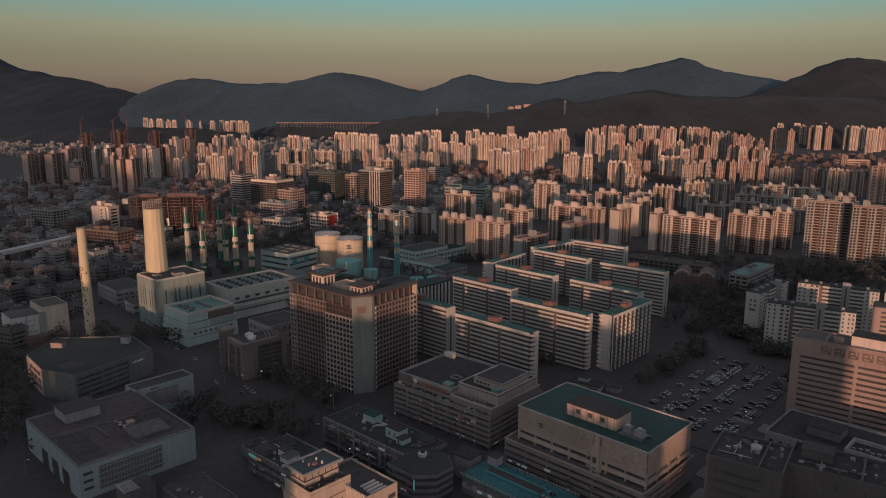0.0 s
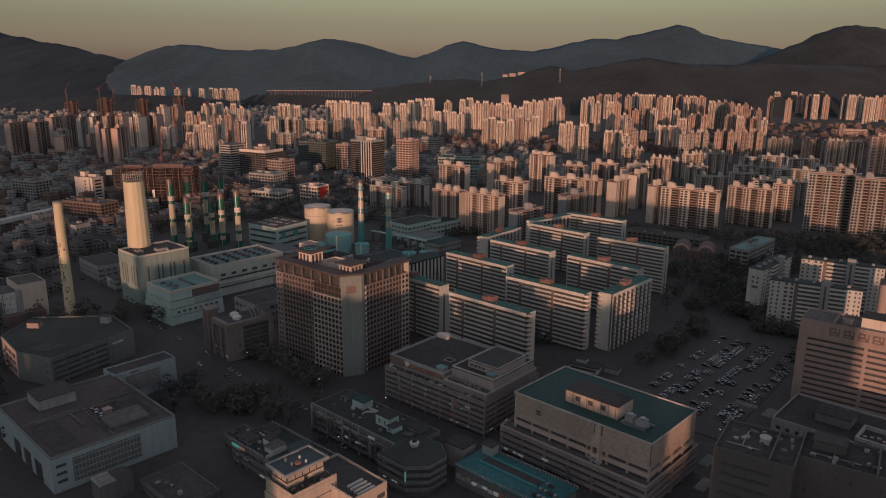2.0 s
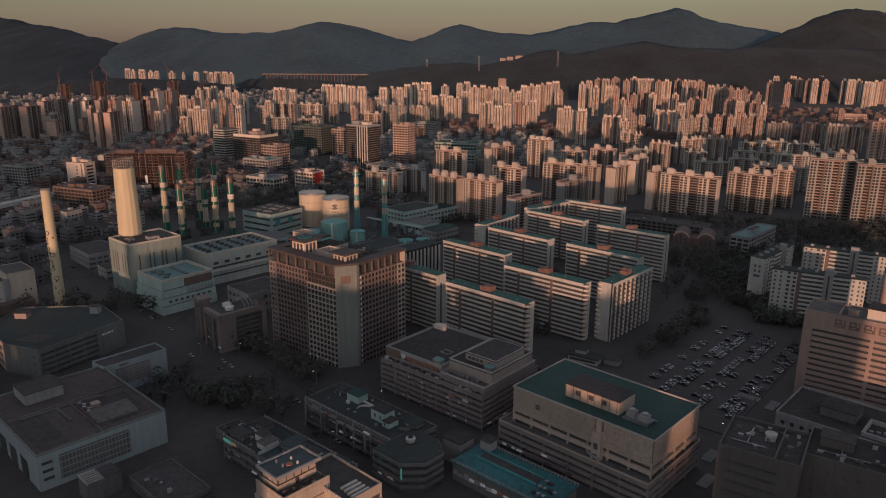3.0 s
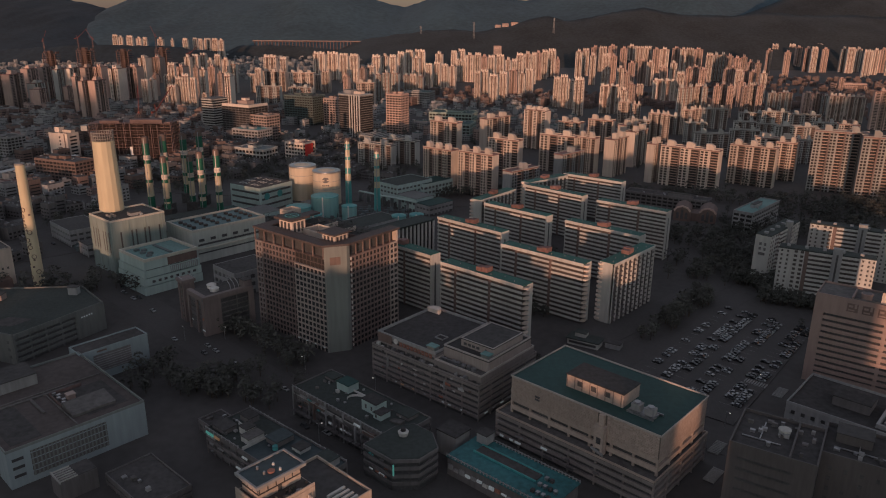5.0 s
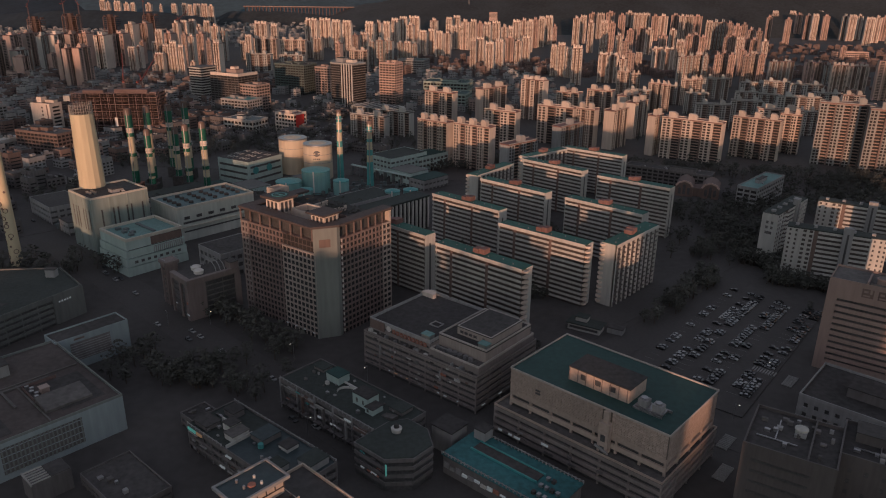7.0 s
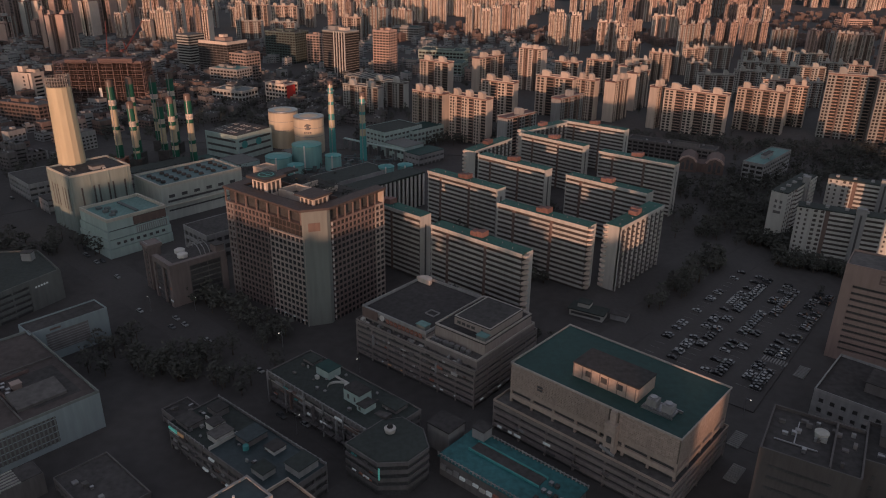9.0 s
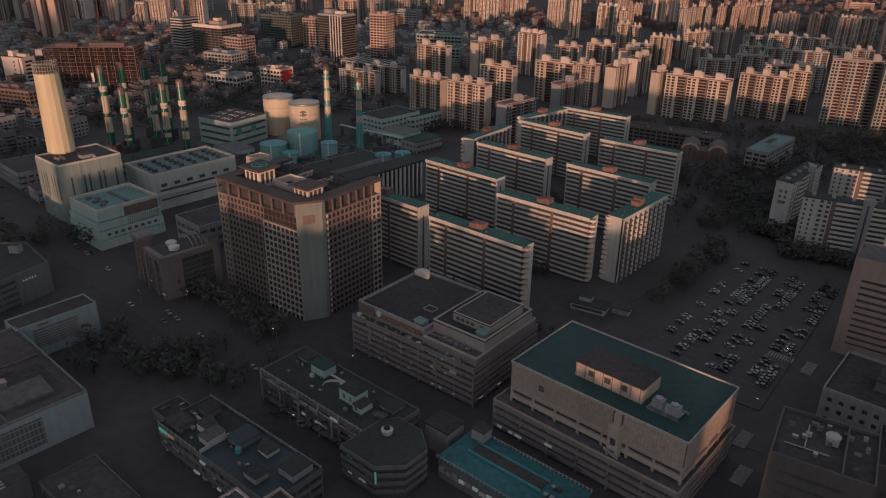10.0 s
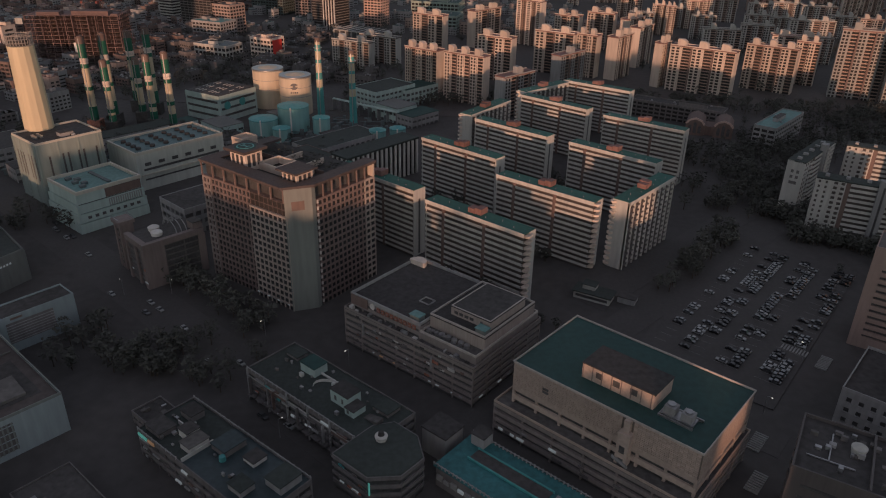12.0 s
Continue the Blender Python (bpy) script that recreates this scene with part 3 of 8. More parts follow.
    part("parapet", Form().box(-1.0, 20, 62.5, 6.5, 20.4, 64).box(6.1, 20.4, 62.5, 6.5, 29, 64).box(-1.0, 28.6, 62.5, 6.1, 29, 64).box(-1.0, 20.4, 62.5, -0.6, 28.6, 64), cream_dull, ct)
    part("window", Form().box(1.0, 19.9, 58, 4.6, 20.1, 61), dim_glass, ct)
    part("court_wall", Form().box(22, 16, 54.2, 45, 16.6, 57.8).box(22, 27, 54.2, 45, 27.6, 57.8), cream, b)
    part("garden_wall", Form().box(8, 28, 54.2, 50, 28.5, 56.4), brownwall, b)
    part("court_wall", Form().box(22, 16.6, 54.2, 22.7, 27, 57.8), cream_dull, b)
    part("court_wall", Form().box(33, 16.6, 54.2, 33.7, 27, 57.8), cream_dull, b)
    part("terrace_wall", Form().box(24, 29, 54.2, 24.6, 40, 57.0).box(38, 29, 54.2, 38.6, 40, 57.0), cream_dull, b)
    q = random.Random(61)
    green = Form()
    for k in range(520):
        x, y, z, r = q.uniform(9, 56), q.uniform(30, 44), 54.4 + 3.2 * q.random() ** 1.6, q.uniform(0.3, 0.9)
        o = len(green.v)
        green.v += [(x + q.uniform(-r, r), y + q.uniform(-r, r), z + q.uniform(-r, r) * 0.7) for _ in range(4)]
        green.f += [(o, o + 1, o + 2), (o, o + 2, o + 3), (o, o + 3, o + 1), (o + 1, o + 3, o + 2)]
    tagged(part("roof_garden", green, leaf, b, "dark shrubs of the roof garden"), kind="stuff")
    for k in range(10):
        part("shop_sign", Form().box(33 + 2.2 * k, -0.9, 2.6, 34.2 + 2.2 * k, -0.5, 3.0), sign_white if k % 3 == 0 else greywall, b)


officetel()


def twin():
    b = thing("office_building", "dark granite office building with a slender stair tower", "building", -144, 416.5, -45)
    w, d, h = 18.4, 29.6, 22.0
    banded(b, w, d, h - 2.2, 7, 0.6, darkwall, dim_glass, 0, 0.45, bay=9.0, pier=0.5)
    part("roof_beam", Form().box(-0.4, -0.5, h - 2.2, w + 0.5, 2.2, h + 0.6), pier_brown, b, "broad granite roof beam")
    part("roof_beam", Form().box(w - 1.9, 2.2, h - 2.2, w + 0.5, d, h + 0.6), pier_brown, b)
    part("corner_pier", Form().box(-0.4, -0.5, 0, 1.5, 2.0, h - 2.2), pier_brown, b)
    part("corner_pier", Form().box(9.2, -0.5, 0, 11.0, 0.6, h - 2.2), pier_brown, b)
    part("corner_pier", Form().box(w - 2.4, -0.6, 0, w + 0.6, 9.5, h - 2.2), pier_brown, b, "broad granite corner pier")
    part("corner_pier", Form().box(w - 1.5, d - 3.0, 0, w + 0.5, d + 0.3, h - 2.2), pier_brown, b)
    part("emblem", Form().drum(0, 0, 0, 0.2, 1.0, n=16), darkwall, b, at=pose(w - 0.5, -0.5, h - 0.9, 90, 0, 0))
    part("roof", Form().box(0, 2.2, h - 0.6, w - 1.9, d, h - 0.2), roof_dark, b)
    t = part("stair_tower", Form().box(-14.5, 1, 0, -12.6, 7.5, 23.5).box(-12.6, 2.2, 0, -11.6, 6.6, 22.8).box(-11.6, 1, 0, -9.6, 7.5, 23.5).box(-9.6, 2.2, 0, -8.9, 6.6, 22.8).box(-8.9, 1, 0, -7.4, 7.5, 23.5), pier_brown, b, "slender ribbed stair tower")
    part("tower_cap", Form().box(-15.2, 0.3, 23.5, -6.7, 8.2, 25.2), pier_brown, t)
    part("cap_rail", Form().box(-15.0, 0.5, 26.2, -6.9, 0.7, 26.5).box(-15.0, 7.8, 26.2, -6.9, 8.0, 26.5), steel, t)
    hole = shared(Form().drum(0, 0, 0, 0.25, 0.75, n=12), "round_window", dim_glass)
    for k in range(7):
        part("round_window", hole, dim_glass, t, at=pose(-10.6, 1.05, 3.2 + 2.9 * k, 90, 0, 0))
    part("link", Form().box(-7.4, 3, 0, -0.4, 6.5, 17), darkwall, b)
    for k in range(2):
        part("water_tank", Form().drum(4.5 + 6.0 * k, 12 - 1.5 * k, h - 0.2, h + 1.5, 2.5, 2.7, 20).drum(4.5 + 6.0 * k, 12 - 1.5 * k, h + 1.5, h + 2.1, 2.7, 1.6, 20), white, b, "white round water tank")
    rib = Form()
    for k in range(9):
        a0, a1 = math.pi * k / 9, math.pi * (k + 1) / 9
        for y in (18.0, 20.5, 23.0):
            rib.profile([(8 + 7 * math.cos(a0), h + 4.6 * math.sin(a0)), (8 + 7 * math.cos(a1), h + 4.6 * math.sin(a1)), (8 + 6.6 * math.cos(a1), h - 0.3 + 4.6 * math.sin(a1)), (8 + 6.6 * math.cos(a0), h - 0.3 + 4.6 * math.sin(a0))], y, y + 0.25)
    part("arched_lattice", rib, greywall, b, "arched lattice over the roof terrace")
    roof_unit(b, 12, 25, h - 0.2, 6, 4.5, 4.0, pier_brown, "stair_house", roof_dark)
    part("lit_sign", Form().box(w - 2.4, -0.8, 3.0, w + 0.4, -0.55, 3.7), sign_white, b)
    part("lit_sign", Form().box(4, -0.8, 6.0, 5.2, -0.55, 6.5), sign_white, b)
    part("wall_sign", Form().box(w - 1.6, -0.75, 9.4, w - 0.2, -0.6, 10.6), brick_red, b)


twin()


def blue_block():
    b = thing("exhibition_hall", "pale blue-grey hall with a brown flat roof", "building", -208, 312, -42)
    w, d, h = 66.0, 52.0, 15.0
    part("wall", Form().box(0, 0, 0, w, d, h), hall_blue, b)
    part("glazing", Form().box(w - 0.2, 8, 2.5, w + 0.12, 36, 13), darkwall, b)
    mull = shared(Form().box(0, 0, 2.4, 0.3, 0.5, 13.1), "mullion", corner_grey)
    for k in range(20):
        part("mullion", mull, corner_grey, b, at=at(w, 8.3 + 1.42 * k))
    for k in range(4):
        part("transom", Form().box(w, 8, 4.2 + 2.6 * k, w + 0.3, 36, 4.5 + 2.6 * k), hall_blue, b)
    for k in range(3):
        part("window_slot", Form().box(w - 0.1, 1.6, 4 + 3.4 * k, w + 0.08, 5.6, 5.2 + 3.4 * k), dim_glass, b)
    roof_slab(b, w, d, h, roof_rust, 0.6)
    part("roof_patch", Form().box(30, 3, h + 0.15, 62, 14, h + 0.22).box(34, 32, h + 0.15, 60, 48, h + 0.22), roof_dark, b)
    part("roof_kerb", Form().box(28, 2, h + 0.15, 28.6, 50, h + 0.7).box(28.6, 26, h + 0.15, 64, 26.5, h + 0.6), roof_grey, b)
    for k in range(9):
        part("roof_unit", Form().box(33 + 2.6 * k, 28 + (k % 2), h + 0.1, 34.4 + 2.6 * k, 29.4 + (k % 2), h + 1.3), steel, b)
    for k in range(3):
        part("gate_opening", Form().box(20 + 13 * k, -0.12, 0, 28 + 13 * k, 0.12, 8.5), dim_glass, b)
    parapet(b, w, d, h, corner_grey, 1.0, 0.4)
    roof_unit(b, 3, 12, h, 15, 16, 5.0, greywall, "stair_house", roof_dark)
    roof_unit(b, 40, 31, h, 3, 3, 2.4, site_pale, "roof_hut", site_pale)
    part("roof_rail", Form().box(33, 27, h + 0.2, 33.2, 40, h + 1.5).box(33.2, 27, h + 0.2, 46, 27.2, h + 1.5), rust, b)
    part("lean_to", Form().profile([(47, h), (58, h), (58, h + 1.2), (47, h + 2.6)], 27, 44), roof_grey, b)
    part("roof_duct", Form().box(30, 6, h, 31.2, 38, h + 0.7).box(31.2, 20, h, 46, 21.0, h + 0.7), roof_grey, b)
    k = thing("slatted_shed", "grey shed with pale slats over its open roof", "shed", -208 + 78 * 0.743 + 10 * 0.669, 312 - 78 * 0.669 + 10 * 0.743, -42)
    part("wall", Form().box(0, 0, 0, 9, 13, 8), darkwall, k)
    part("roof", Form().box(0.3, 6.5, 8, 8.7, 12.7, 8.3), roof_dark, k)
    slat = shared(Form().box(0, 0.3, 8, 0.35, 6.4, 8.4), "slat", pale_dull)
    for n in range(6):
        part("slat", slat, pale_dull, k, at=at(0.4 + 1.58 * n, 0))
    part("eave", Form().box(-0.2, -0.1, 7.7, 9.2, 0.3, 8.5), pale_dull, k)
    c = thing("annex_hall", "pale annex with a louvred front", "building", -180.0, 355.0, -41)
    w, d, h = 12.0, 33.0, 15.2
    part("wall", Form().box(0, 0, 0, w, d, h), hall_blue, c)
    part("louvre_field", Form().box(w - 0.1, 6, 4, w + 0.15, 24, 13), darkwall, c)
    for k in range(7):
        part("louvre", Form().box(w, 6, 4.5 + 1.2 * k, w + 0.3, 24, 4.75 + 1.2 * k), greywall, c)
    roof_slab(c, w, d, h, roof_dark)
    parapet(c, w, d, h, hall_blue, 0.8)
    part("sign_bar", Form().box(w, 8, 14.2, w + 0.2, 12.5, 15.0), brownwall, c)


blue_block()


def grey_block():
    b = thing("parking_building", "grey parking building with a green roof deck", "building", -213.5, 366.8, 0)
    plan = [(-46.5, 31.4), (-23.7, 8.4), (0, 0), (23.4, 45.6), (0.5, 69.3), (-46.6, 63.8)]
    mid = (-14.0, 38.0)
    h, step = 15.2, 3.04

    def ring(k):
        return [(mid[0] + (x - mid[0]) * k, mid[1] + (y - mid[1]) * k) for x, y in plan]

    part("core", Form().prism(ring(0.985), 0, h - 0.3), dim_glass, b)
    band = shared(Form().prism(plan, 0, 1.7), "spandrel", deck_grey)
    for k in range(5):
        part("spandrel", band, deck_grey, b, at=at(0, 0, (k + 1) * step - 1.7))
    part("roof", Form().prism(ring(0.975), h, h + 0.2), roof_moss, b, "faded green roof deck")
    for i in range(6):
        (x0, y0), (x1, y1) = plan[i], plan[(i + 1) % 6]
        n, turn = math.hypot(x1 - x0, y1 - y0), math.degrees(math.atan2(y1 - y0, x1 - x0))
        part("parapet", Form().box(0.1, 0.05, h, n - 0.1, 0.4, h + 1.0), deck_grey, b, at=at(x0, y0, 0, turn))
        bays = max(2, round(n / 8))
        wall = shared(Form().box(-0.4, -0.02, 0, 0.4, 0.6, h), "pier", deck_grey)
        for k in range(bays + 1):
            part("pier", wall, deck_grey, b, at=at(x0 + (x1 - x0) * k / bays, y0 + (y1 - y0) * k / bays, 0, turn))
    turn = math.degrees(math.atan2(45.6, 23.4))
    e = part("end_wall", Form().box(34, -0.25, 0, 51.2, 0.5, h + 0.8), deck_grey, b, "blank grey end wall", at=at(0, 0, 0, turn))
    for k in range(5):
        part("lamp_strip", Form().box(37 + 1.5 * k, -0.4, 11.4, 37.8 + 1.5 * k, -0.24, 12.2), sign_white, e)
    f = part("end_wall", Form().box(0, -0.2, 0, 25.1, 0.5, h + 0.6), deck_grey, b, "blank grey corner wall", at=at(-23.7, 8.4, 0, math.degrees(math.atan2(-8.4, 23.7))))
    for k in range(3):
        part("window", Form().box(20.5, -0.3, 3 + 4 * k, 22, -0.15, 4.6 + 4 * k), dim_glass, f)
    # salmon instead of grey: the sun on this wall is put into its paint
    g = part("end_wall", Form().box(0, -0.2, 0, 32.2, 0.5, h + 0.6), pink, b, "end wall with low sun painted in as salmon, dark windows", at=at(-46.5, 31.4, 0, -45))
    for i in range(3):
        for k in range(3):
            part("window", Form().box(8 + 7.5 * i, -0.3, 2.4 + 4.2 * k, 13 + 7.5 * i, -0.15, 4.8 + 4.2 * k), dim_glass, g)
    roof_unit(b, -40, 46, h, 7, 5, 3.4, site_pale, "stair_house", roof_dark)
    roof_unit(b, -1, 56, h, 5, 4, 4.5, greywall, "stair_house")
    part("roof_patch", Form().prism([(-22, 14), (-8, 12), (-2, 22), (-16, 24)], h + 0.2, h + 0.26), roof_dark, b)


grey_block()


def hospital():
    b = thing("hospital", "pale tiled hospital slab with ribbon windows", "building", 174.5, 364.5, -36)
    w, d, h = 60.0, 20.0, 44.0
    part("wall", Form().box(1.4, 1.4, 0, w - 1.4, d - 1.4, h), dim_glass, b)
    banded(b, w, d, 33.0, 11, 1.75, hospital_tile, dim_glass, 5.0, 0.8, bay=27.5, pier=1.6)
    part("end_wall", Form().box(-0.15, -0.15, 0, 4.2, d + 0.1, 38.2), hospital_tile, b)
    part("base_wall", Form().box(-0.1, -0.1, 0, w + 0.1, d + 0.1, 5.2), hospital_tile, b)
    part("top_wall", Form().box(-0.1, -0.1, 38, w + 0.1, d + 0.1, 44.6), hospital_tile, b)
    for k in range(7):
        x = 13.4 + 6.3 * k
        s = part("sign_bar", Form().box(x, -0.4, 39.4, x + 4.6, -0.1, 43.4), brownwall, b, "dark letter-sized sign bar")
        part("sign_cut", Form().box(x + 0.7, -0.45, 41.6, x + 2.4, -0.38, 42.6), hospital_tile, s)
        part("sign_cut", Form().box(x + 0.6, -0.45, 40.0, x + 3.2, -0.38, 40.6), hospital_tile, s)
        part("sign_cut", Form().box(x + 3.1, -0.45, 41.3, x + 4.0, -0.38, 43.41), hospital_tile, s)
    roof_slab(b, w, d, 44.5, roof_grey)
    parapet(b, w, d, 44.6, hospital_tile, 1.0)
    roof_unit(b, 26, 4, 44.6, 30, 12, 5.5, cream, "penthouse", roof_dark)
    part("low_wall", Form().box(14.5, 1.0, 44.6, 15.2, 14, 46.4), hospital_tile, b)
    part("rail", Form().box(16, 1.2, 44.6, 26, 1.5, 46.0), darkwall, b)
    part("water_drum", Form().drum(20, 6, 44.6, 47.2, 2.3, n=20).drum(20, 6, 47.2, 47.6, 2.6, n=20), hospital_tile, b)
    part("drum_top", Form().drum(20, 6, 47.6, 47.8, 1.9, n=20), darkwall, b)
    roof_unit(b, 57, 5, 44.6, 2.6, 10, 3, cream, "stair_house", cream)
    c = thing("hospital_wing", "low dark hospital wing with a flat roof", "building", 141, 311, -42)
    banded(c, 60, 34, 16.5, 4, 2.2, greywall, dim_glass, 0, 0.6, bay=4.0, pier=2.2)
    roof_slab(c, 60, 34, 16.5, roof_dark)
    parapet(c, 60, 34, 16.5, greywall, 1.2)
    roof_unit(c, 14, 12, 16.6, 14, 12, 4, darkwall, "machine_room")
    part("roof_court", Form().box(32, 4, 16.6, 54, 5, 18.4).box(32, 18, 16.6, 54, 19, 18.4).box(32, 5, 16.6, 33, 18, 18.4), greywall, c)
    for k in range(8):
        part("roof_unit", Form().box(34 + 2.4 * k, 8 + (k % 3), 16.6, 35.5 + 2.4 * k, 9.2 + (k % 3), 17.9), steel, c)


hospital()


def clinic(label, x, y, turn, w, d, h, seed, dome):
    """A plain tiled block with a few narrow window slits and a crowded roof."""
    rnd = random.Random(seed)
    b = thing("clinic_building", label, "building", x, y, turn)
    part("wall", Form().box(0, 0, 0, w, d, h), clinic_tile, b)
    step = h / 8
    slit = shared(Form().box(0, -0.12, 0, w * 0.62, 0.1, 0.9), "window_slit", dim_glass)
    pane = shared(Form().box(0, -0.12, 0, 1.1, 0.1, 1.5), "window", dim_glass)
    for k in range(7):
        if dome:
            part("window_slit", slit, dim_glass, b, at=at(w * 0.12, 0, 3.2 + step * k))
        else:
            for i in range(7):
                if rnd.random() < 0.8:
                    part("window", pane, dim_glass, b, at=at(3.0 + (w - 6) * i / 6.5, 0, 3.0 + step * k))
        for i in range(4):
            part("window", pane, dim_glass, b, at=at(w, 3 + (d - 6) * i / 3.6, 3.0 + step * k, 90))
            part("window", pane, dim_glass, b, at=at(0, 4 + (d - 6) * i / 3.6, 3.0 + step * k, -90))
    roof_slab(b, w, d, h, roof_dark)
    parapet(b, w, d, h, clinic_tile, 1.3, 0.5)
    for k in range(20):
        ux, uy = rnd.uniform(0.06, 0.88) * w, rnd.uniform(0.08, 0.85) * d
        part("roof_unit", Form().box(ux, uy, h + 0.1, ux + rnd.uniform(0.8, 2.2), uy + rnd.uniform(0.8, 1.6), h + rnd.uniform(0.7, 1.7)), rnd.choice([steel, roof_grey, greywall, roof_grey, darkwall]), b)
    part("pipe_run", Form().box(w * 0.1, d * 0.3, h + 0.3, w * 0.55, d * 0.3 + 0.35, h + 0.65).box(w * 0.3, d * 0.3, h + 0.3, w * 0.3 + 0.35, d * 0.8, h + 0.65), steel, b)
    part("low_wall", Form().box(w * 0.68, 0.6, h, w * 0.7, d - 0.6, h + 1.6), clinic_tile, b)
    if dome:
        part("water_tank", Form().drum(w * 0.55, d * 0.62, h, h + 2.0, 1.7, 2.0, 24).drum(w * 0.55, d * 0.62, h + 2.0, h + 2.4, 2.1, 2.1, 24).drum(w * 0.55, d * 0.62, h + 2.4, h + 3.2, 2.0, 0.5, 24), pale_dull, b, "pale domed water tank")
    else:
        roof_unit(b, w * 0.1, d * 0.5, h + 0.1, w * 0.3, d * 0.35, 3.4, clinic_tile, "roof_house")
    return b


def plain_office(name, label, x, y, turn, w, d, h, floors, wall_mat, roof_mat, units=2, dish=False, seed=1):
    rnd = random.Random(seed)
    b = thing(name, label, "building", x, y, turn)
    banded(b, w, d, h, floors, (0.4 if y > 600 else 0.5) * h / floors, wall_mat, tower_glass if y > 600 else dim_glass, 0, 0.6, bay=5.2 if y > 600 else 4.2, pier=1.0, grid=y > 600)
    roof_slab(b, w, d, h, roof_mat)
    parapet(b, w, d, h, wall_mat, 1.0)
    for k in range(units):
        roof_unit(b, rnd.uniform(0.1, 0.55) * w, rnd.uniform(0.15, 0.55) * d, h + 0.1, rnd.uniform(0.15, 0.3) * w, rnd.uniform(0.2, 0.3) * d, rnd.uniform(2.4, 4.2), wall_mat, "roof_house")
    for k in range(5):
        ux, uy = rnd.uniform(0.08, 0.85) * w, rnd.uniform(0.08, 0.85) * d
        part("roof_unit", Form().box(ux, uy, h + 0.1, ux + 1.6, uy + 1.1, h + 1.3), steel, b)
    if dish:
        t = part("water_tank", Form().drum(w * 0.62, d * 0.55, h, h + 2.6, 2.2, 2.5, 20).drum(w * 0.62, d * 0.55, h + 2.6, h + 3.8, 2.5, 0.8, 20), white, b, "white domed water tank")
    return b




clinic("dull tiled clinic with a domed roof tank", 95.5, 256.5, -32, 27, 26, 31.5, 3, True)
clinic("dull tiled clinic with rooftop plant", 124, 252, -32, 36, 22, 31, 4, False)


def balustrade(root, x0, x1, y, z, material, gap=2.4):
    """A low parapet of short posts and rails."""
    part("rail", Form().box(x0, y, z + 0.75, x1, y + 0.25, z + 1.0), material, root)
    post = shared(Form().box(-0.2, 0, 0, 0.2, 0.3, 1.25), "post", material)
    n = int((x1 - x0) / gap)
    for k in range(n + 1):
        part("post", post, material, root, at=at(x0 + (x1 - x0) * k / n, y, z))


def shop_block():
    b = thing("shop_building", "dark shop building with signboards and roof huts", "building", -67, 324.5, -41)
    w, d, h = 62.0, 22.0, 13.0
    rnd_wall = (darkwall, brownwall, greywall, darkwall, brownwall)
    banded(b, w, d, h, 4, 1.3, darkwall, dim_glass, 0, 0.6, bay=4.4, pier=0.6, pier_mat=darkwall)
    roof_slab(b, w, d, h, roof_moss)
    parapet(b, w, d, h, darkwall, 0.7)
    balustrade(b, 0.5, w - 6, -0.15, h + 0.3, greywall)
    octo = [(56, -9), (71, -9), (78, -2), (78, 8), (70, 14), (60, 14), (56, 8)]
    part("corner_wing", Form().prism(octo, 0, 12.2), dim_glass, b, "glazed dark corner wing")
    for k in range(4):
        part("wing_band", Form().prism([(67 + (x - 67) * 1.03, 2.5 + (y - 2.5) * 1.03) for x, y in octo], 2.3 + 3.2 * k, 3.8 + 3.2 * k), darkwall, b)
    part("wing_roof", Form().prism(octo, 13.4, 13.75, 0.97), roof_moss, b, "faded green wing roof")
    for k in range(11):
        a0, a1 = radians(200 - 11 * k), radians(200 - 11 * (k + 1))
        p0, p1 = (36.5 + 11.5 * math.cos(a0), 11 + 5.5 * math.sin(a0)), (36.5 + 11.5 * math.cos(a1), 11 + 5.5 * math.sin(a1))
        part("curved_wall", Form().prism([p0, p1, (p1[0] * 0.99 + 0.36, p1[1] - 0.3), (p0[0] * 0.99 + 0.36, p0[1] - 0.3)], h, h + 1.1), pale, b)
    for k in range(6):
        part("pilaster", Form().box(0.6 + 11 * k, -0.7, 0, 0.9 + 11 * k, 0.1, h + 1.1), greywall, b)
    for k in range(5):
        part("fascia", Form().box(1.4 + 11 * k, -0.5, 9.7, 11.2 + 11 * k, -0.1, 10.9), rnd_wall[k], b)
        part("fascia_edge", Form().box(1.4 + 11 * k, -0.56, 10.9, 11.2 + 11 * k, -0.1, 11.05), pale_dull, b)
    r = roof_unit(b, 36, 8, h, 8.5, 6.0, 5.0, plant_white, "roof_hut", roof_dark)
    part("window", Form().box(38, 7.9, h + 1.6, 39.0, 8.1, h + 3.4).box(41.5, 7.9, h + 1.6, 42.3, 8.1, h + 3.4), dim_glass, r)
    q = roof_unit(b, 44.6, 6.5, h, 4.2, 5.5, 2.6, plant_white, "porch", roof_dark)
    part("window", Form().box(45.6, 6.4, h + 0.8, 46.6, 6.6, h + 2.2), dim_glass, q)
    roof_unit(b, 15, 12.5, h, 7.5, 6, 3.6, plant_white, "roof_hut", roof_green)
    part("garden_wall", Form().box(22.6, 15.5, h, 30, 15.9, h + 1.0), pale, b)
    part("garden_wall", Form().box(30, 14.0, h, 36, 14.4, h + 1.0), pale, b)
    part("water_tank", Form().drum(63, 5, 13.7, 15.3, 1.7, 2.1, 18).drum(63, 5, 15.3, 15.7, 2.1, 1.7, 18), white, b, "pale round water tank")
    part("tank_top", Form().drum(63, 5, 15.7, 16.9, 1.1, 0.8, 14), roof_dark, b)
    part("ramp", Form().profile([(50, h), (57, h), (57, h + 1.6)], 9, 12), roof_grey, b)
    rnd = random.Random(5)
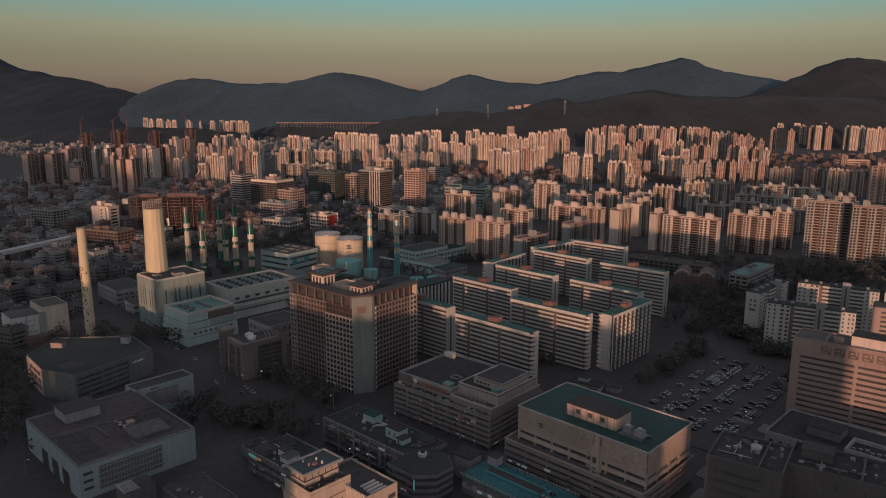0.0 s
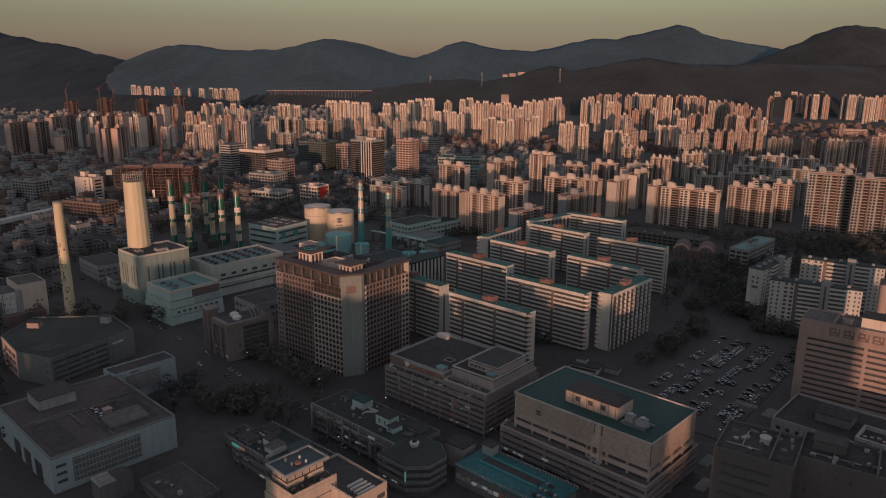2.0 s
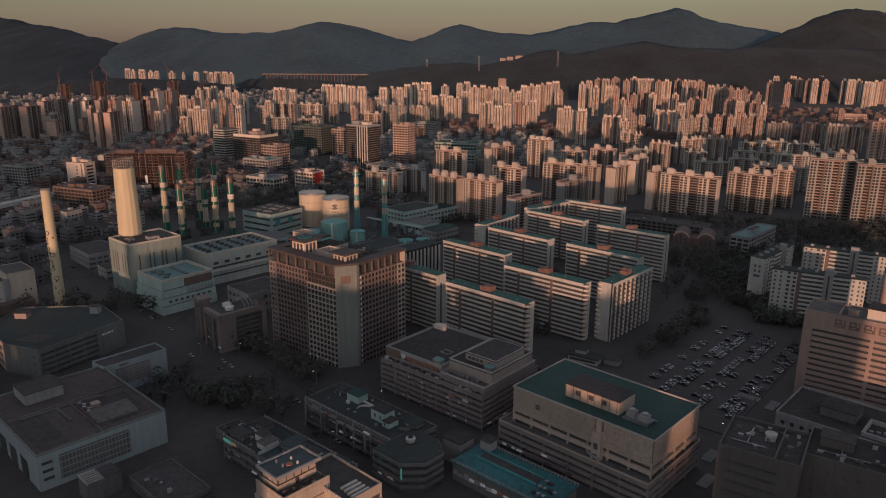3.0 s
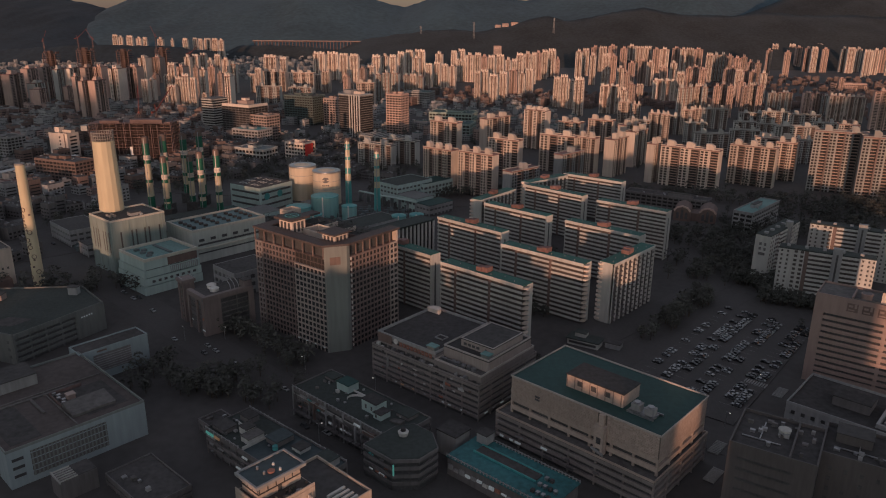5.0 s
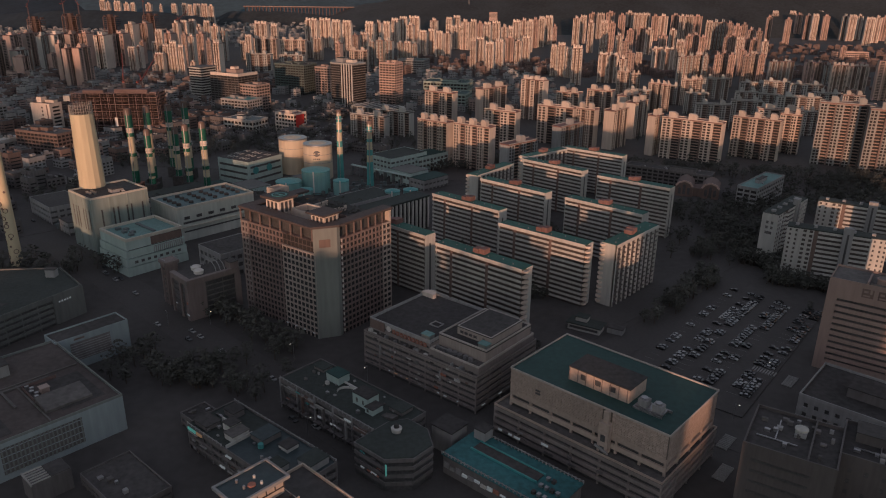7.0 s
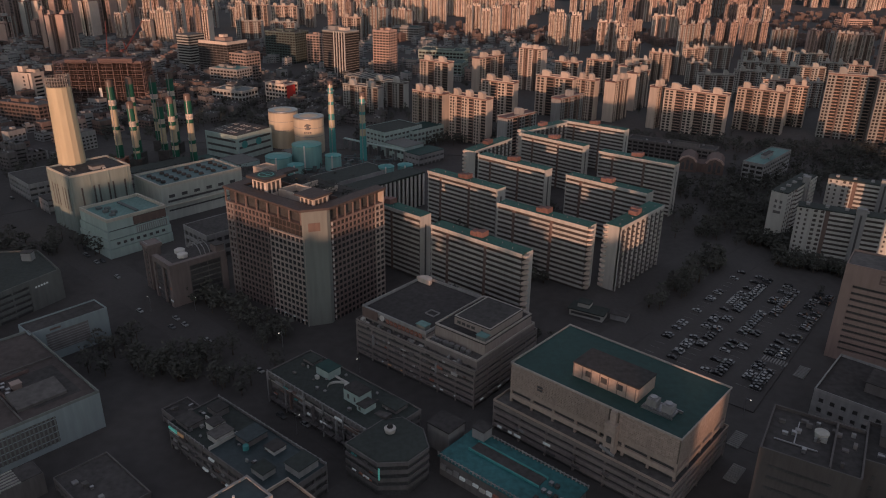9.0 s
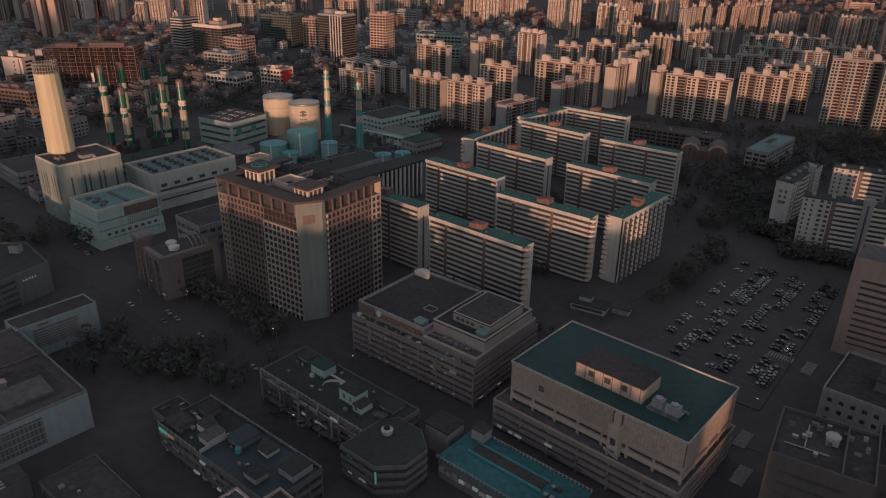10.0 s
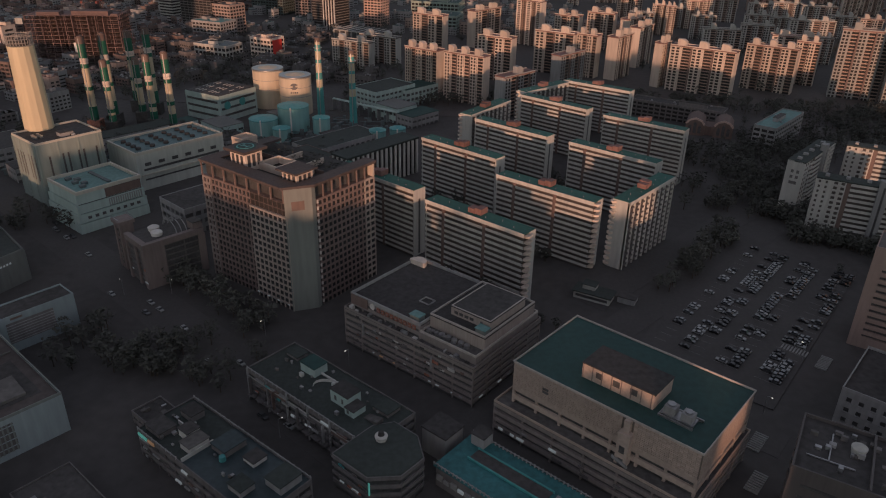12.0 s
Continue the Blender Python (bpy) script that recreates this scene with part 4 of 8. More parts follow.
    for k in range(24):
        ux, uy = rnd.uniform(2, 54), rnd.uniform(2, 19)
        part("roof_unit", Form().box(ux, uy, h + 0.1, ux + rnd.uniform(0.6, 1.5), uy + rnd.uniform(0.6, 1.3), h + rnd.uniform(0.5, 1.5)), rnd.choice([steel, greywall, roof_grey, pale]), b)
    for k in range(44):
        x, z = rnd.uniform(1, 56), rnd.choice([2.4, 5.7, 8.9, 11.6])
        part("signboard", Form().box(x, -0.7 - rnd.random() * 0.2, z, x + rnd.uniform(1.4, 4.4), -0.25, z + rnd.uniform(0.4, 0.8)), rnd.choice([greywall, brick_red, greywall, greywall, darkwall, darkwall, sign_white, teal_metal, brownwall, greywall]), b)
    for k in range(12):
        x, z = rnd.uniform(58, 70), rnd.choice([4.6, 7.8, 11.0])
        part("signboard", Form().box(x, -9.6, z, x + rnd.uniform(1.4, 3.6), -9.3, z + rnd.uniform(0.4, 0.7)), rnd.choice([darkwall, greywall, brick_red, sign_white, teal_metal]), b)
    part("blade_sign", Form().box(71.7, -9.5, 7.0, 72.2, -9.1, 11.6), sign_teal, b, "lit teal upright sign")
    for k in range(5):
        part("blade_sign", Form().box(3 + 13 * k, -1.7, 4, 3.3 + 13 * k, -0.6, 11.5), rnd.choice([greywall, darkwall, brownwall]), b)
    for x, y, w2, d2, h2, m, rf in ((50, 14, 7, 6, 1.6, darkwall, roof_moss), (4, 15, 6, 5, 1.4, darkwall, roof_moss)):
        roof_unit(b, x, y, h, w2, d2, h2, m, "roof_shed", rf)
    awn = shared(Form().profile([(0, 0), (3.6, 0), (3.6, 0.25), (0, 0.25)], -1.6, 0), "awning", darkwall)
    for k in range(13):
        part("awning", awn, darkwall, b, at=at(1.2 + 4.3 * k, 0, 3.1))
    c = thing("shop_building", "low dark shop row with a cluttered roof", "building", -95.5, 294.5, -39.5)
    w, d, h = 60.0, 21.0, 10.5
    banded(c, w, d, h, 3, 1.5, darkwall, dim_glass, 0, 0.6, bay=5, pier=0.6)
    part("roof", Form().box(0.35, 0.35, h - 0.1, 24, d - 0.35, h + 0.2), roof_moss, c)
    part("roof", Form().box(24, 0.35, h - 0.1, w - 0.35, d - 0.35, h + 0.25), roof_blue, c, "dark blue-green roof sheet")
    parapet(c, w, d, h, darkwall, 0.7)
    balustrade(c, 0.5, w - 0.5, d - 0.2, h + 0.3, greywall)
    balustrade(c, 0.5, 22, -0.1, h + 0.3, greywall)
    roof_unit(c, 13, 7, h, 5, 4.5, 3.2, pale, "roof_hut", roof_dark)
    roof_unit(c, 18.4, 4, h, 5.2, 7, 2.6, pale, "roof_hut", roof_grey)
    part("garden_wall", Form().box(8, 10, h, 12.6, 10.4, h + 1.8), pale, c)
    part("garden_wall", Form().box(24, 0.5, h, 24.4, 12, h + 1.6), pale, c)
    roof_unit(c, 44, 3, h, 6, 5, 2.4, greywall, "roof_hut", roof_moss)
    part("water_tank", Form().drum(33, 9, h + 0.2, h + 1.9, 1.1, 1.0, 14), teal_metal, c)
    for k in range(18):
        ux, uy = rnd.uniform(2, 55), rnd.uniform(2, 18)
        part("roof_unit", Form().box(ux, uy, h + 0.1, ux + rnd.uniform(0.6, 1.6), uy + rnd.uniform(0.6, 1.3), h + rnd.uniform(0.5, 1.4)), rnd.choice([steel, greywall, roof_grey]), c)
    for x, y, w2, d2, h2, m, rf in ((2, 2, 8, 6, 2.0, darkwall, roof_dark), (26, 10, 7, 8, 2.4, darkwall, roof_blue), (51, 11, 7, 8, 3.0, greywall, roof_moss), (38, 13, 5, 5, 1.8, pale, roof_dark), (5, 13, 6, 5, 2.6, darkwall, roof_black)):
        roof_unit(c, x, y, h, w2, d2, h2, m, "roof_shed", rf)
    part("signboard", Form().box(1, -0.5, 9.2, 6, -0.1, 10.2), sign_teal, c, "lit green signboard")
    part("signboard", Form().box(6.6, -0.5, 9.2, 10, -0.1, 10.2), sign_warm, c, "lit amber signboard")
    for k in range(22):
        x, z = rnd.uniform(1, 56), rnd.choice([2.2, 5.6, 8.6])
        part("signboard", Form().box(x, -0.8, z, x + rnd.uniform(1.4, 4.2), -0.3, z + rnd.uniform(0.4, 0.7)), rnd.choice([darkwall, brick_red, greywall, greywall, darkwall, sign_white, brownwall]), c)
    for x, y, w2, d2, h2, m, rf in ((-126, 272, 30, 18, 4.5, darkwall, roof_dark), (-152, 300, 16, 10, 4, darkwall, roof_black), (-104, 310, 14, 11, 5, darkwall, roof_dark)):
        o = thing("low_shop", "low dark flat-roofed shop house", "building", x, y, -41, group="low shops")
        banded(o, w2, d2, h2, 2, h2 * 0.3, m, dim_glass, 0, 0.4, bay=4, pier=0.8, grid=True)
        roof_slab(o, w2, d2, h2, rf)
        parapet(o, w2, d2, h2, m, 0.7, 0.3)
        for k in range(4):
            ux, uy = rnd.uniform(0.1, 0.8) * w2, rnd.uniform(0.1, 0.75) * d2
            part("roof_unit", Form().box(ux, uy, h2 + 0.1, ux + rnd.uniform(0.8, 2.2), uy + rnd.uniform(0.8, 1.8), h2 + rnd.uniform(0.6, 1.8)), rnd.choice([steel, greywall, roof_grey]), o)
    g = thing("gatehouse", "small grey stair house with a flat roof", "building", -3.5, 297.5, -41)
    part("wall", Form().box(0, 0, 0, 10, 9, 10), greywall, g)
    part("roof", Form().box(-0.3, -0.3, 10, 10.3, 9.3, 10.5), roof_dark, g)


shop_block()


def lit_office():
    b = thing("corner_office", "cream high-rise office with a glazed penthouse and roof terrace", "building", -56.5, 207.5, -42)
    banded(b, 14.6, 28.0, 42.5, 11, 1.9, office_cream, dim_glass, 0, 0.45, bay=4.8, pier=1.6)
    banded(b, 9.4, 14.0, 42.5, 11, 2.0, office_cream, dim_glass, 0, 0.45, 14.6, 14.0, bay=4.7, pier=2.0)
    part("roof", Form().box(0.4, 16.4, 42.4, 14.6, 27.6, 42.8).box(14.6, 14.4, 42.4, 23.6, 27.6, 42.8), roof_dark, b)
    part("parapet", Form().box(14.6, 14.0, 42.5, 24.0, 14.35, 43.6).box(23.65, 14.35, 42.5, 24.0, 28.0, 43.6).box(0, 27.65, 42.5, 23.65, 28.0, 43.6).box(0, 16.4, 42.5, 0.35, 27.65, 43.6), office_cream, b)
    p = part("penthouse", Form().box(1.4, 2.0, 42.6, 9.2, 15.4, 50.6), office_cream, b)
    part("roof", Form().box(0.8, 1.3, 50.6, 9.8, 16.0, 51.0), roof_blue, p, "dark blue-green roof deck")
    part("roof_edge", Form().box(0.2, 0.7, 50.5, 10.4, 1.3, 51.4).box(0.2, 16.0, 50.5, 10.4, 16.6, 51.4).box(0.2, 1.3, 50.5, 0.8, 16.0, 51.4).box(9.8, 1.3, 50.5, 10.4, 16.0, 51.4), greywall, p)
    part("sill_band", Form().box(1.2, 1.8, 48.0, 9.4, 15.6, 48.3), roof_dark, p)
    for k in range(6):
        part("mullion", Form().box(9.15, 2.2 + 2.6 * k, 48.3, 9.35, 2.4 + 2.6 * k, 50.5), roof_dark, p)
    for k in range(4):
        part("mullion", Form().box(1.5 + 2.5 * k, 1.85, 48.3, 1.7 + 2.5 * k, 2.05, 50.5), roof_dark, p)
    part("door", Form().box(9.1, 8.0, 46.1, 9.3, 9.2, 47.9), roof_dark, p)
    part("terrace", Form().box(0.4, 0.4, 42.6, 14.2, 16.4, 46.0), office_cream, b, "raised roof terrace")
    part("terrace_floor", Form().box(0.7, 0.7, 46.0, 13.9, 16.1, 46.1), roof_dark, b)
    part("deck_rail", Form().box(0.4, 0.4, 46.1, 14.2, 0.7, 47.1).box(13.9, 0.7, 46.1, 14.2, 16.4, 47.1), office_cream, b)
    q = random.Random(14)
    for k in range(16):
        x, y = q.uniform(10, 13.4), q.uniform(1.2, 15.6)
        part("planter", Form().box(x, y, 46.1, x + q.uniform(0.4, 1.2), y + q.uniform(0.4, 1.0), 46.1 + q.uniform(0.4, 1.2)), q.choice([roof_dark, greywall, leaf, brownwall]), b)
    for k in range(4):
        part("skylight", Form().box(17.0 + 1.8 * k, 18 - 0.2 * k, 42.8, 17.7 + 1.8 * k, 24, 43.5), pale, b)
    for k in range(9):
        part("baluster", Form().box(14.5 + 1.15 * k, 13.7, 43.6, 15.1 + 1.15 * k, 14.1, 44.7), coping, b)
    for k in range(4):
        part("roof_vent", Form().drum(3 + 1.6 * k, 6 + (k % 2) * 4, 51.0, 51.9, 0.35, 0.35, 10), white if k % 2 else steel, p)
    part("roof_vent", Form().drum(6.5, 8.0, 51.0, 51.4, 1.0, 1.0, 14), brick_red, p)
    t = thing("market_hall", "low market hall with a bright teal roof", "building", 1.0, 282.0, -41)
    part("wall", Form().box(0, 0, 0, 46, 19, 7.8), darkwall, t)
    part("roof", Form().box(-0.6, -0.6, 7.8, 46.6, 19.6, 8.2), teal_roof, t)
    part("light_well", Form().box(6, 9, 8.2, 34, 14, 8.5), roof_dark, t, "long dark light well")
    part("ridge", Form().box(5.6, 8.6, 8.2, 34.4, 9, 9.0).box(5.6, 14, 8.2, 34.4, 14.4, 9.0), teal_metal, t)
    roof_unit(t, 2, 15, 8.2, 5, 5, 4.0, greywall, "stair_house")
    balustrade(t, -0.4, 46.4, -0.5, 8.2, greywall, 1.5)
    balustrade(t, -0.4, 46.4, 19.2, 8.2, greywall, 1.5)
    for k in range(10):
        part("roof_unit", Form().box(36 + (k % 4) * 2.2, 3 + (k // 4) * 4.5, 8.2, 37.3 + (k % 4) * 2.2, 4.4 + (k // 4) * 4.5, 9.4), steel if k % 3 else roof_dark, t)
    rnd = random.Random(8)
    for k in range(16):
        x = 1 + 2.8 * k
        part("signboard", Form().box(x, -0.9, 3.2 + rnd.random(), x + 2.2, -0.3, 4.6 + rnd.random()), rnd.choice([brick_red, greywall, pale, sign_white]), t)


lit_office()


# ---- slab apartments ----
def slab(x, y, turn, w, label, curl=False, fins=False, house=0.42, d=9.0, group="green-roofed apartment slabs"):
    b = thing("apartment_slab", label, "apartment building", x, y, turn, group=group)
    h, floors = 36.0, 13
    step = h / floors
    part("core", Form().box(0.4, 0.9, 0, w - 0.4, d - 0.5, h - 0.2), slab_glass, b)
    cuts = [0.0, 0.2 * w, 0.62 * w, w]
    for i in range(3):
        a, e = cuts[i] + (0.9 if i else 0.3), cuts[i + 1] - (0.9 if i < 2 else 0.3)
        rail = shared(Form().box(a, 0, 0, e, 0.25, 1.25).box(a, 0.25, -0.15, e, 0.95, 0.05), "balcony_front", slab_white)
        if not fins:
            for k in range(floors):
                part("balcony_front", rail, slab_white, b, at=at(0, 0, (k + 1) * step - 1.3))
    back = shared(Form().box(0.3, d - 0.55, 0, w - 0.3, d, 1.3), "rear_band", slab_white)
    for k in range(floors):
        part("rear_band", back, slab_white, b, at=at(0, 0, (k + 1) * step - 1.3))
    if fins:
        fin = shared(Form().box(0, 0, 0, 0.4, 1.2, h), "fin", slab_white)
        wallp = shared(Form().box(0, 0.4, 0, 1.5, 1.0, h), "wall_strip", slab_white)
        nf = int(w / 5.0)
        for k in range(nf + 1):
            part("fin", fin, slab_white, b, at=at((w - 0.5) * k / nf, 0))
            part("wall_strip", wallp, slab_white, b, at=at((w - 1.8) * k / nf, 0))
        lip = shared(Form().box(0.5, 0.2, 0, w - 0.5, 0.95, 0.7), "balcony_front", darkwall)
        for k in range(floors):
            part("balcony_front", lip, darkwall, b, at=at(0, 0, (k + 1) * step - 1.0))
    else:
        for c in cuts[1:3]:
            part("stair_column", Form().box(c - 0.9, 0.1, 0, c + 0.9, 1.0, h), brownwall, b, "dark brown stair column")
    for gx in (0.0, w - 0.45):
        g = part("gable_wall", Form().box(gx, 0.7 if not curl or gx == 0 else 4.2, 0, gx + 0.45, d, h + 0.2), slab_white, b)
    part("gable_slot", Form().box(w - 0.1, d * 0.45, 1.0, w + 0.06, d * 0.45 + 1.3, h - 5), dim_glass, b)
    if curl:
        cup = shared(Form().drum(0, 0, 0, 1.1, 1.7, 1.9, 12).box(-1.2, -0.3, 0.2, 1.2, 2.2, 1.1), "corner_balcony", cream)
        for k in range(floors):
            part("corner_balcony", cup, cream, b, at=at(w + 0.2, 2.6, (k + 1) * step - 1.6))
    if fins:
        cup = shared(Form().drum(0, 0, 0, 1.1, 1.5, 1.7, 12).box(-0.6, -1.6, 0.2, 1.6, 1.2, 1.1), "corner_balcony", cream)
        for k in range(floors):
            part("corner_balcony", cup, cream, b, at=at(0.1, d - 0.6, (k + 1) * step - 1.6))
    part("roof", Form().box(0.2, 0.2, h, w - 0.2, d - 0.1, h + 0.5), slab_roof, b, "green painted roof")
    part("eaves", Form().box(0, -0.05, h - 1.25, w, 0.2, h + 0.6), slab_white, b)
    hx = house * w
    r = part("stair_house", Form().box(hx, d * 0.3, h + 0.5, hx + 3.6, d * 0.8, h + 2.8).box(hx + 3.6, d * 0.35, h + 0.5, hx + 7.2, d * 0.9, h + 3.3), roof_red, b, "red-brown roof stair house")
    vent = shared(Form().drum(0, 0, h + 0.5, h + 1.0, 0.14, n=8).drum(0, 0, h + 1.0, h + 1.15, 0.22, n=8), "roof_vent", greywall)
    for k in range(7):
        part("roof_vent", vent, greywall, b, at=at(w * (0.06 + 0.135 * k), d * (0.55 if k % 2 else 0.3)))
    return b


LONG = "white banded apartment slab with a green roof"
first = slab(-4.5, 428.5, -41.5, 57.5, LONG + " and curled corner balconies", curl=True)
copy_thing(first, pose(32.0, 464.0, 0, 0, 0, -40))
second = slab(-7.8, 524.8, -42, 55.5, LONG + " and plain gables")
for x, y, a in ((26.0, 566, -42), (62.4, 629, -43), (79.4, 520.3, -41.5), (112, 579, -38), (101.5, 677, -38), (-52, 476, -41.5)):
    copy_thing(second, pose(x, y, 0, 0, 0, a))
fin = slab(93.6, 427.5, 48.5, 49.0, "white finned apartment slab with a green roof", fins=True, d=9.5)
copy_thing(fin, pose(24.5, 573.5, 0, 0, 0, 53))
copy_thing(fin, pose(68.0, 636.5, 0, 0, 0, 42))


# ---- power plant ----
def plant():
    g = "power plant halls"
    b = thing("boiler_house", "pale clad boiler house with tall slot windows", "building", -245.5, 518, -41, group=g)
    part("wall", Form().box(0, 0, 0, 31, 38, 36.5), boiler_grey, b)
    slot = shared(Form().box(-0.5, -0.12, 0, 0.5, 0.12, 14), "slot_window", dim_glass)
    for k in (4.5, 8.5, 12.0, 19.0, 22.5, 27.0):
        part("slot_window", slot, dim_glass, b, at=at(k, 0, 15))
    for k in (6.5, 14.0, 17.0, 23.0, 26.0, 33.5):
        part("slot_window", slot, dim_glass, b, at=at(31, k, 15, 90))
    for k in range(9):
        part("roof_vent", Form().box(16 + 1.7 * k, 22, 36.6, 16.8 + 1.7 * k, 23 + (k % 3), 37.8 + 0.4 * (k % 2)), pale if k % 2 else roof_dark, b)
    rib = shared(Form().box(-0.3, -0.35, 0, 0.3, 0.05, 36.5), "wall_rib", boiler_grey)
    for k in range(4):
        part("wall_rib", rib, boiler_grey, b, at=at(0.3 + 10.1 * k, 0))
        part("wall_rib", rib, boiler_grey, b, at=at(31, 0.3 + 11.8 * k, 0, 90))
    roof_slab(b, 31, 38, 36.5, roof_dark)
    parapet(b, 31, 38, 36.5, hall_cream, 1.2, 0.6)
    roof_unit(b, 20, 17, 36.5, 6, 7, 2.5, greywall, "roof_house")
    for k in range(6):
        part("roof_fan", Form().drum(14 + 2.6 * (k % 3), 6 + 3 * (k // 3), 36.6, 38.1, 0.8, n=10), steel, b)
    ch = thing("chimney", "broad cream concrete chimney with a latticed crown", "chimney", -235.7, 531.5, 0, 36.6)
    part("shaft", Form().drum(0, 0, 0, 48.5, 8.1, 7.0, 14), chimney_cream, ch)
    crown = Form()
    for k in range(28):
        a = 2 * math.pi * k / 28
        crown.drum(6.9 * math.cos(a), 6.9 * math.sin(a), 48.5, 55.0 + 0.9 * math.cos(a), 0.22, n=6)
    for z in (50.2, 52.2, 54.2):
        for k in range(14):
            a, c = 2 * math.pi * k / 14, 2 * math.pi * (k + 1) / 14
            x0, y0, x1, y1 = 6.9 * math.cos(a), 6.9 * math.sin(a), 6.9 * math.cos(c), 6.9 * math.sin(c)
            crown.prism([(x0, y0), (x1, y1), (x1 * 0.95, y1 * 0.95), (x0 * 0.95, y0 * 0.95)], z, z + 0.3)
    part("crown_lattice", crown, concrete, ch, "open lattice at the chimney top")
    part("flue", Form().drum(0, 0, 48.2, 51.5, 4.6, n=20), roof_dark, ch)
    l = thing("turbine_hall", "pale stepped plant hall with a recessed roof", "building", -214, 483.5, -40, group=g)
    # dark core between the tiers: the gaps' shadow is put into its colour
    part("recess", Form().box(2.2, 2.2, 0, 33.4, 37.6, 21), dim_glass, l)
    for a, z0, z1 in ((0.0, 0, 5.4), (0.3, 5.9, 10.6), (0.8, 11.1, 15.6), (1.5, 16.1, 21.5)):
        part("wall_tier", Form().box(a, a, z0, 35 - a, 39.5 - a, z1), plant_white, l)
    part("roof", Form().box(3, 3, 21.4, 32.5, 36.5, 21.8), teal_dull, l, "faded teal roof")
    parapet(l, 32.5, 36.5, 21.5, hall_cream, 1.8, 1.0, 1.5, 1.5)
    part("rust_screen", Form().box(33.4, 17, 16.3, 33.75, 37.5, 21.2), brownwall, l, "dark red louvred screen")
    part("louvre_panel", Form().box(34.1, 18, 11.4, 34.5, 37, 15.2), greywall, l)
    blade = shared(Form().box(0, 0, 0, 0.3, 0.5, 3.2), "louvre_blade", plant_white)
    for k in range(14):
        part("louvre_blade", blade, plant_white, l, at=at(34.45, 18.4 + 1.32 * k, 11.7))
    for k in range(5):
        part("roof_unit", Form().box(8 + 4 * k, 8 + 3 * (k % 2), 21.8, 10.4 + 4 * k, 11 + 3 * (k % 2), 23.2), plant_roof, l)
    part("skylight", Form().box(6, 22, 21.8, 28, 24, 22.5), plant_roof, l)
    for k in range(8):
        part("louvre", Form().box(34.6, 5 + 4 * k, 7.4, 34.8, 7 + 4 * k, 9.0), dim_glass, l)
    t = thing("turbine_hall", "long pale hall with rows of roof fans", "building", -205, 547, -42, group=g)
    part("wall", Form().box(0, 0, 0, 36, 60, 22.5), hall_dull, t)
    part("ledge", Form().box(35.8, 2, 9.4, 37.2, 58, 10.1), hall_cream, t)
    part("roof", Form().box(1, 1, 22.4, 35, 59, 22.9), hall_roof, t, "blue-grey metal roof")
    parapet(t, 36, 60, 22.5, hall_cream, 1.7, 1.1)
    fan = shared(Form().drum(0, 0, 22.8, 24.3, 1.7, 1.5, 14), "roof_fan", roof_dark)
    for i in range(4):
        for j in range(6):
            part("roof_fan", fan, roof_dark, t, at=at(8 + 6.2 * i, 7 + 9.2 * j))
    part("wall_band", Form().box(36, 4, 12, 36.15, 56, 13.4).box(36, 4, 6, 36.15, 56, 7), dim_glass, t)
    for k in range(6):
        part("louvre", Form().box(36, 5 + 9 * k, 15, 36.2, 9 + 9 * k, 17), dim_glass, t)
    h = thing("control_building", "white plant building with a dark ribbed roof", "building", -200, 688, -32, group=g)
    part("wall", Form().box(0, 0, 0, 38, 40, 21), plant_white, h)
    part("roof", Form().box(0.6, 0.6, 21, 37.4, 39.4, 21.4), roof_dark, h)
    rib = shared(Form().box(0, 0, 21.4, 0.5, 5, 21.9), "skylight", pale_dull)
    for k in range(9):
        for m in range(3):
            if (k + m) % 4:
                part("skylight", rib, pale, h, at=at(3 + 3.7 * k, 5 + 11 * m))
    disc = shared(Form().drum(0, 0, -0.15, 0.15, 3.2, n=20), "wall_disc", teal_metal)
    for k in (8, 24):
        part("wall_disc", disc, teal_metal, h, "teal painted disc", at=pose(38.1, k, 12.5, 90, 0, 90))
    for z in (4, 9.5, 15):
        part("window_band", Form().box(2, -0.1, z, 36, 0.1, z + 1.8).box(37.9, 2, z, 38.1, 38, z + 1.8), dim_glass, h)
    for x, y, w, d, hh, m, r in ((-70, 722, 30, 46, 17, plant_white, roof_moss), (-40, 736, 22, 40, 14, plant_white, roof_green), (-98, 590, 26, 60, 10, greywall, roof_moss), (-312, 585, 40, 26, 12, greywall, roof_dark),
                              (-112, 545, 30, 40, 14, brownwall, roof_moss), (-150, 478, 26, 30, 15, greywall, roof_dark)):
        o = thing("plant_building", "flat-roofed plant outbuilding with window bands", "building", x, y, -43, group=g)
        banded(o, w, d, hh, max(2, int(hh / 4)), 2.4, m, dim_glass, 0, 0.35, bay=5, pier=1.6, grid=True)
        part("roof", Form().box(0.2, 0.2, hh, w - 0.2, d - 0.2, hh + 0.4), r, o)
        parapet(o, w, d, hh, m, 0.7)
    o = thing("plant_office", "pale two-tone plant office with round wall motifs", "building", -305, 455, 47, group=g)
    part("wall", Form().box(0, 0, 0, 19, 22, 20), pale, o)
    part("wall", Form().box(19, -1.5, 0, 36, 24, 24), cream_dull, o, "salmon taller half")
    disc = shared(Form().drum(0, 0, -0.1, 0.1, 0.75, n=12), "wall_motif", greywall)
    for k in range(20):
        part("wall_motif", disc, greywall, o, at=pose(1.6 + 2.9 * (k % 5) + 1.4 * (k // 5 % 2), 0, 4.5 + 4.0 * (k // 5), 90, 0, 0))
    part("seam", Form().box(9.4, -0.1, 0, 9.8, 0.1, 20), darkwall, o)
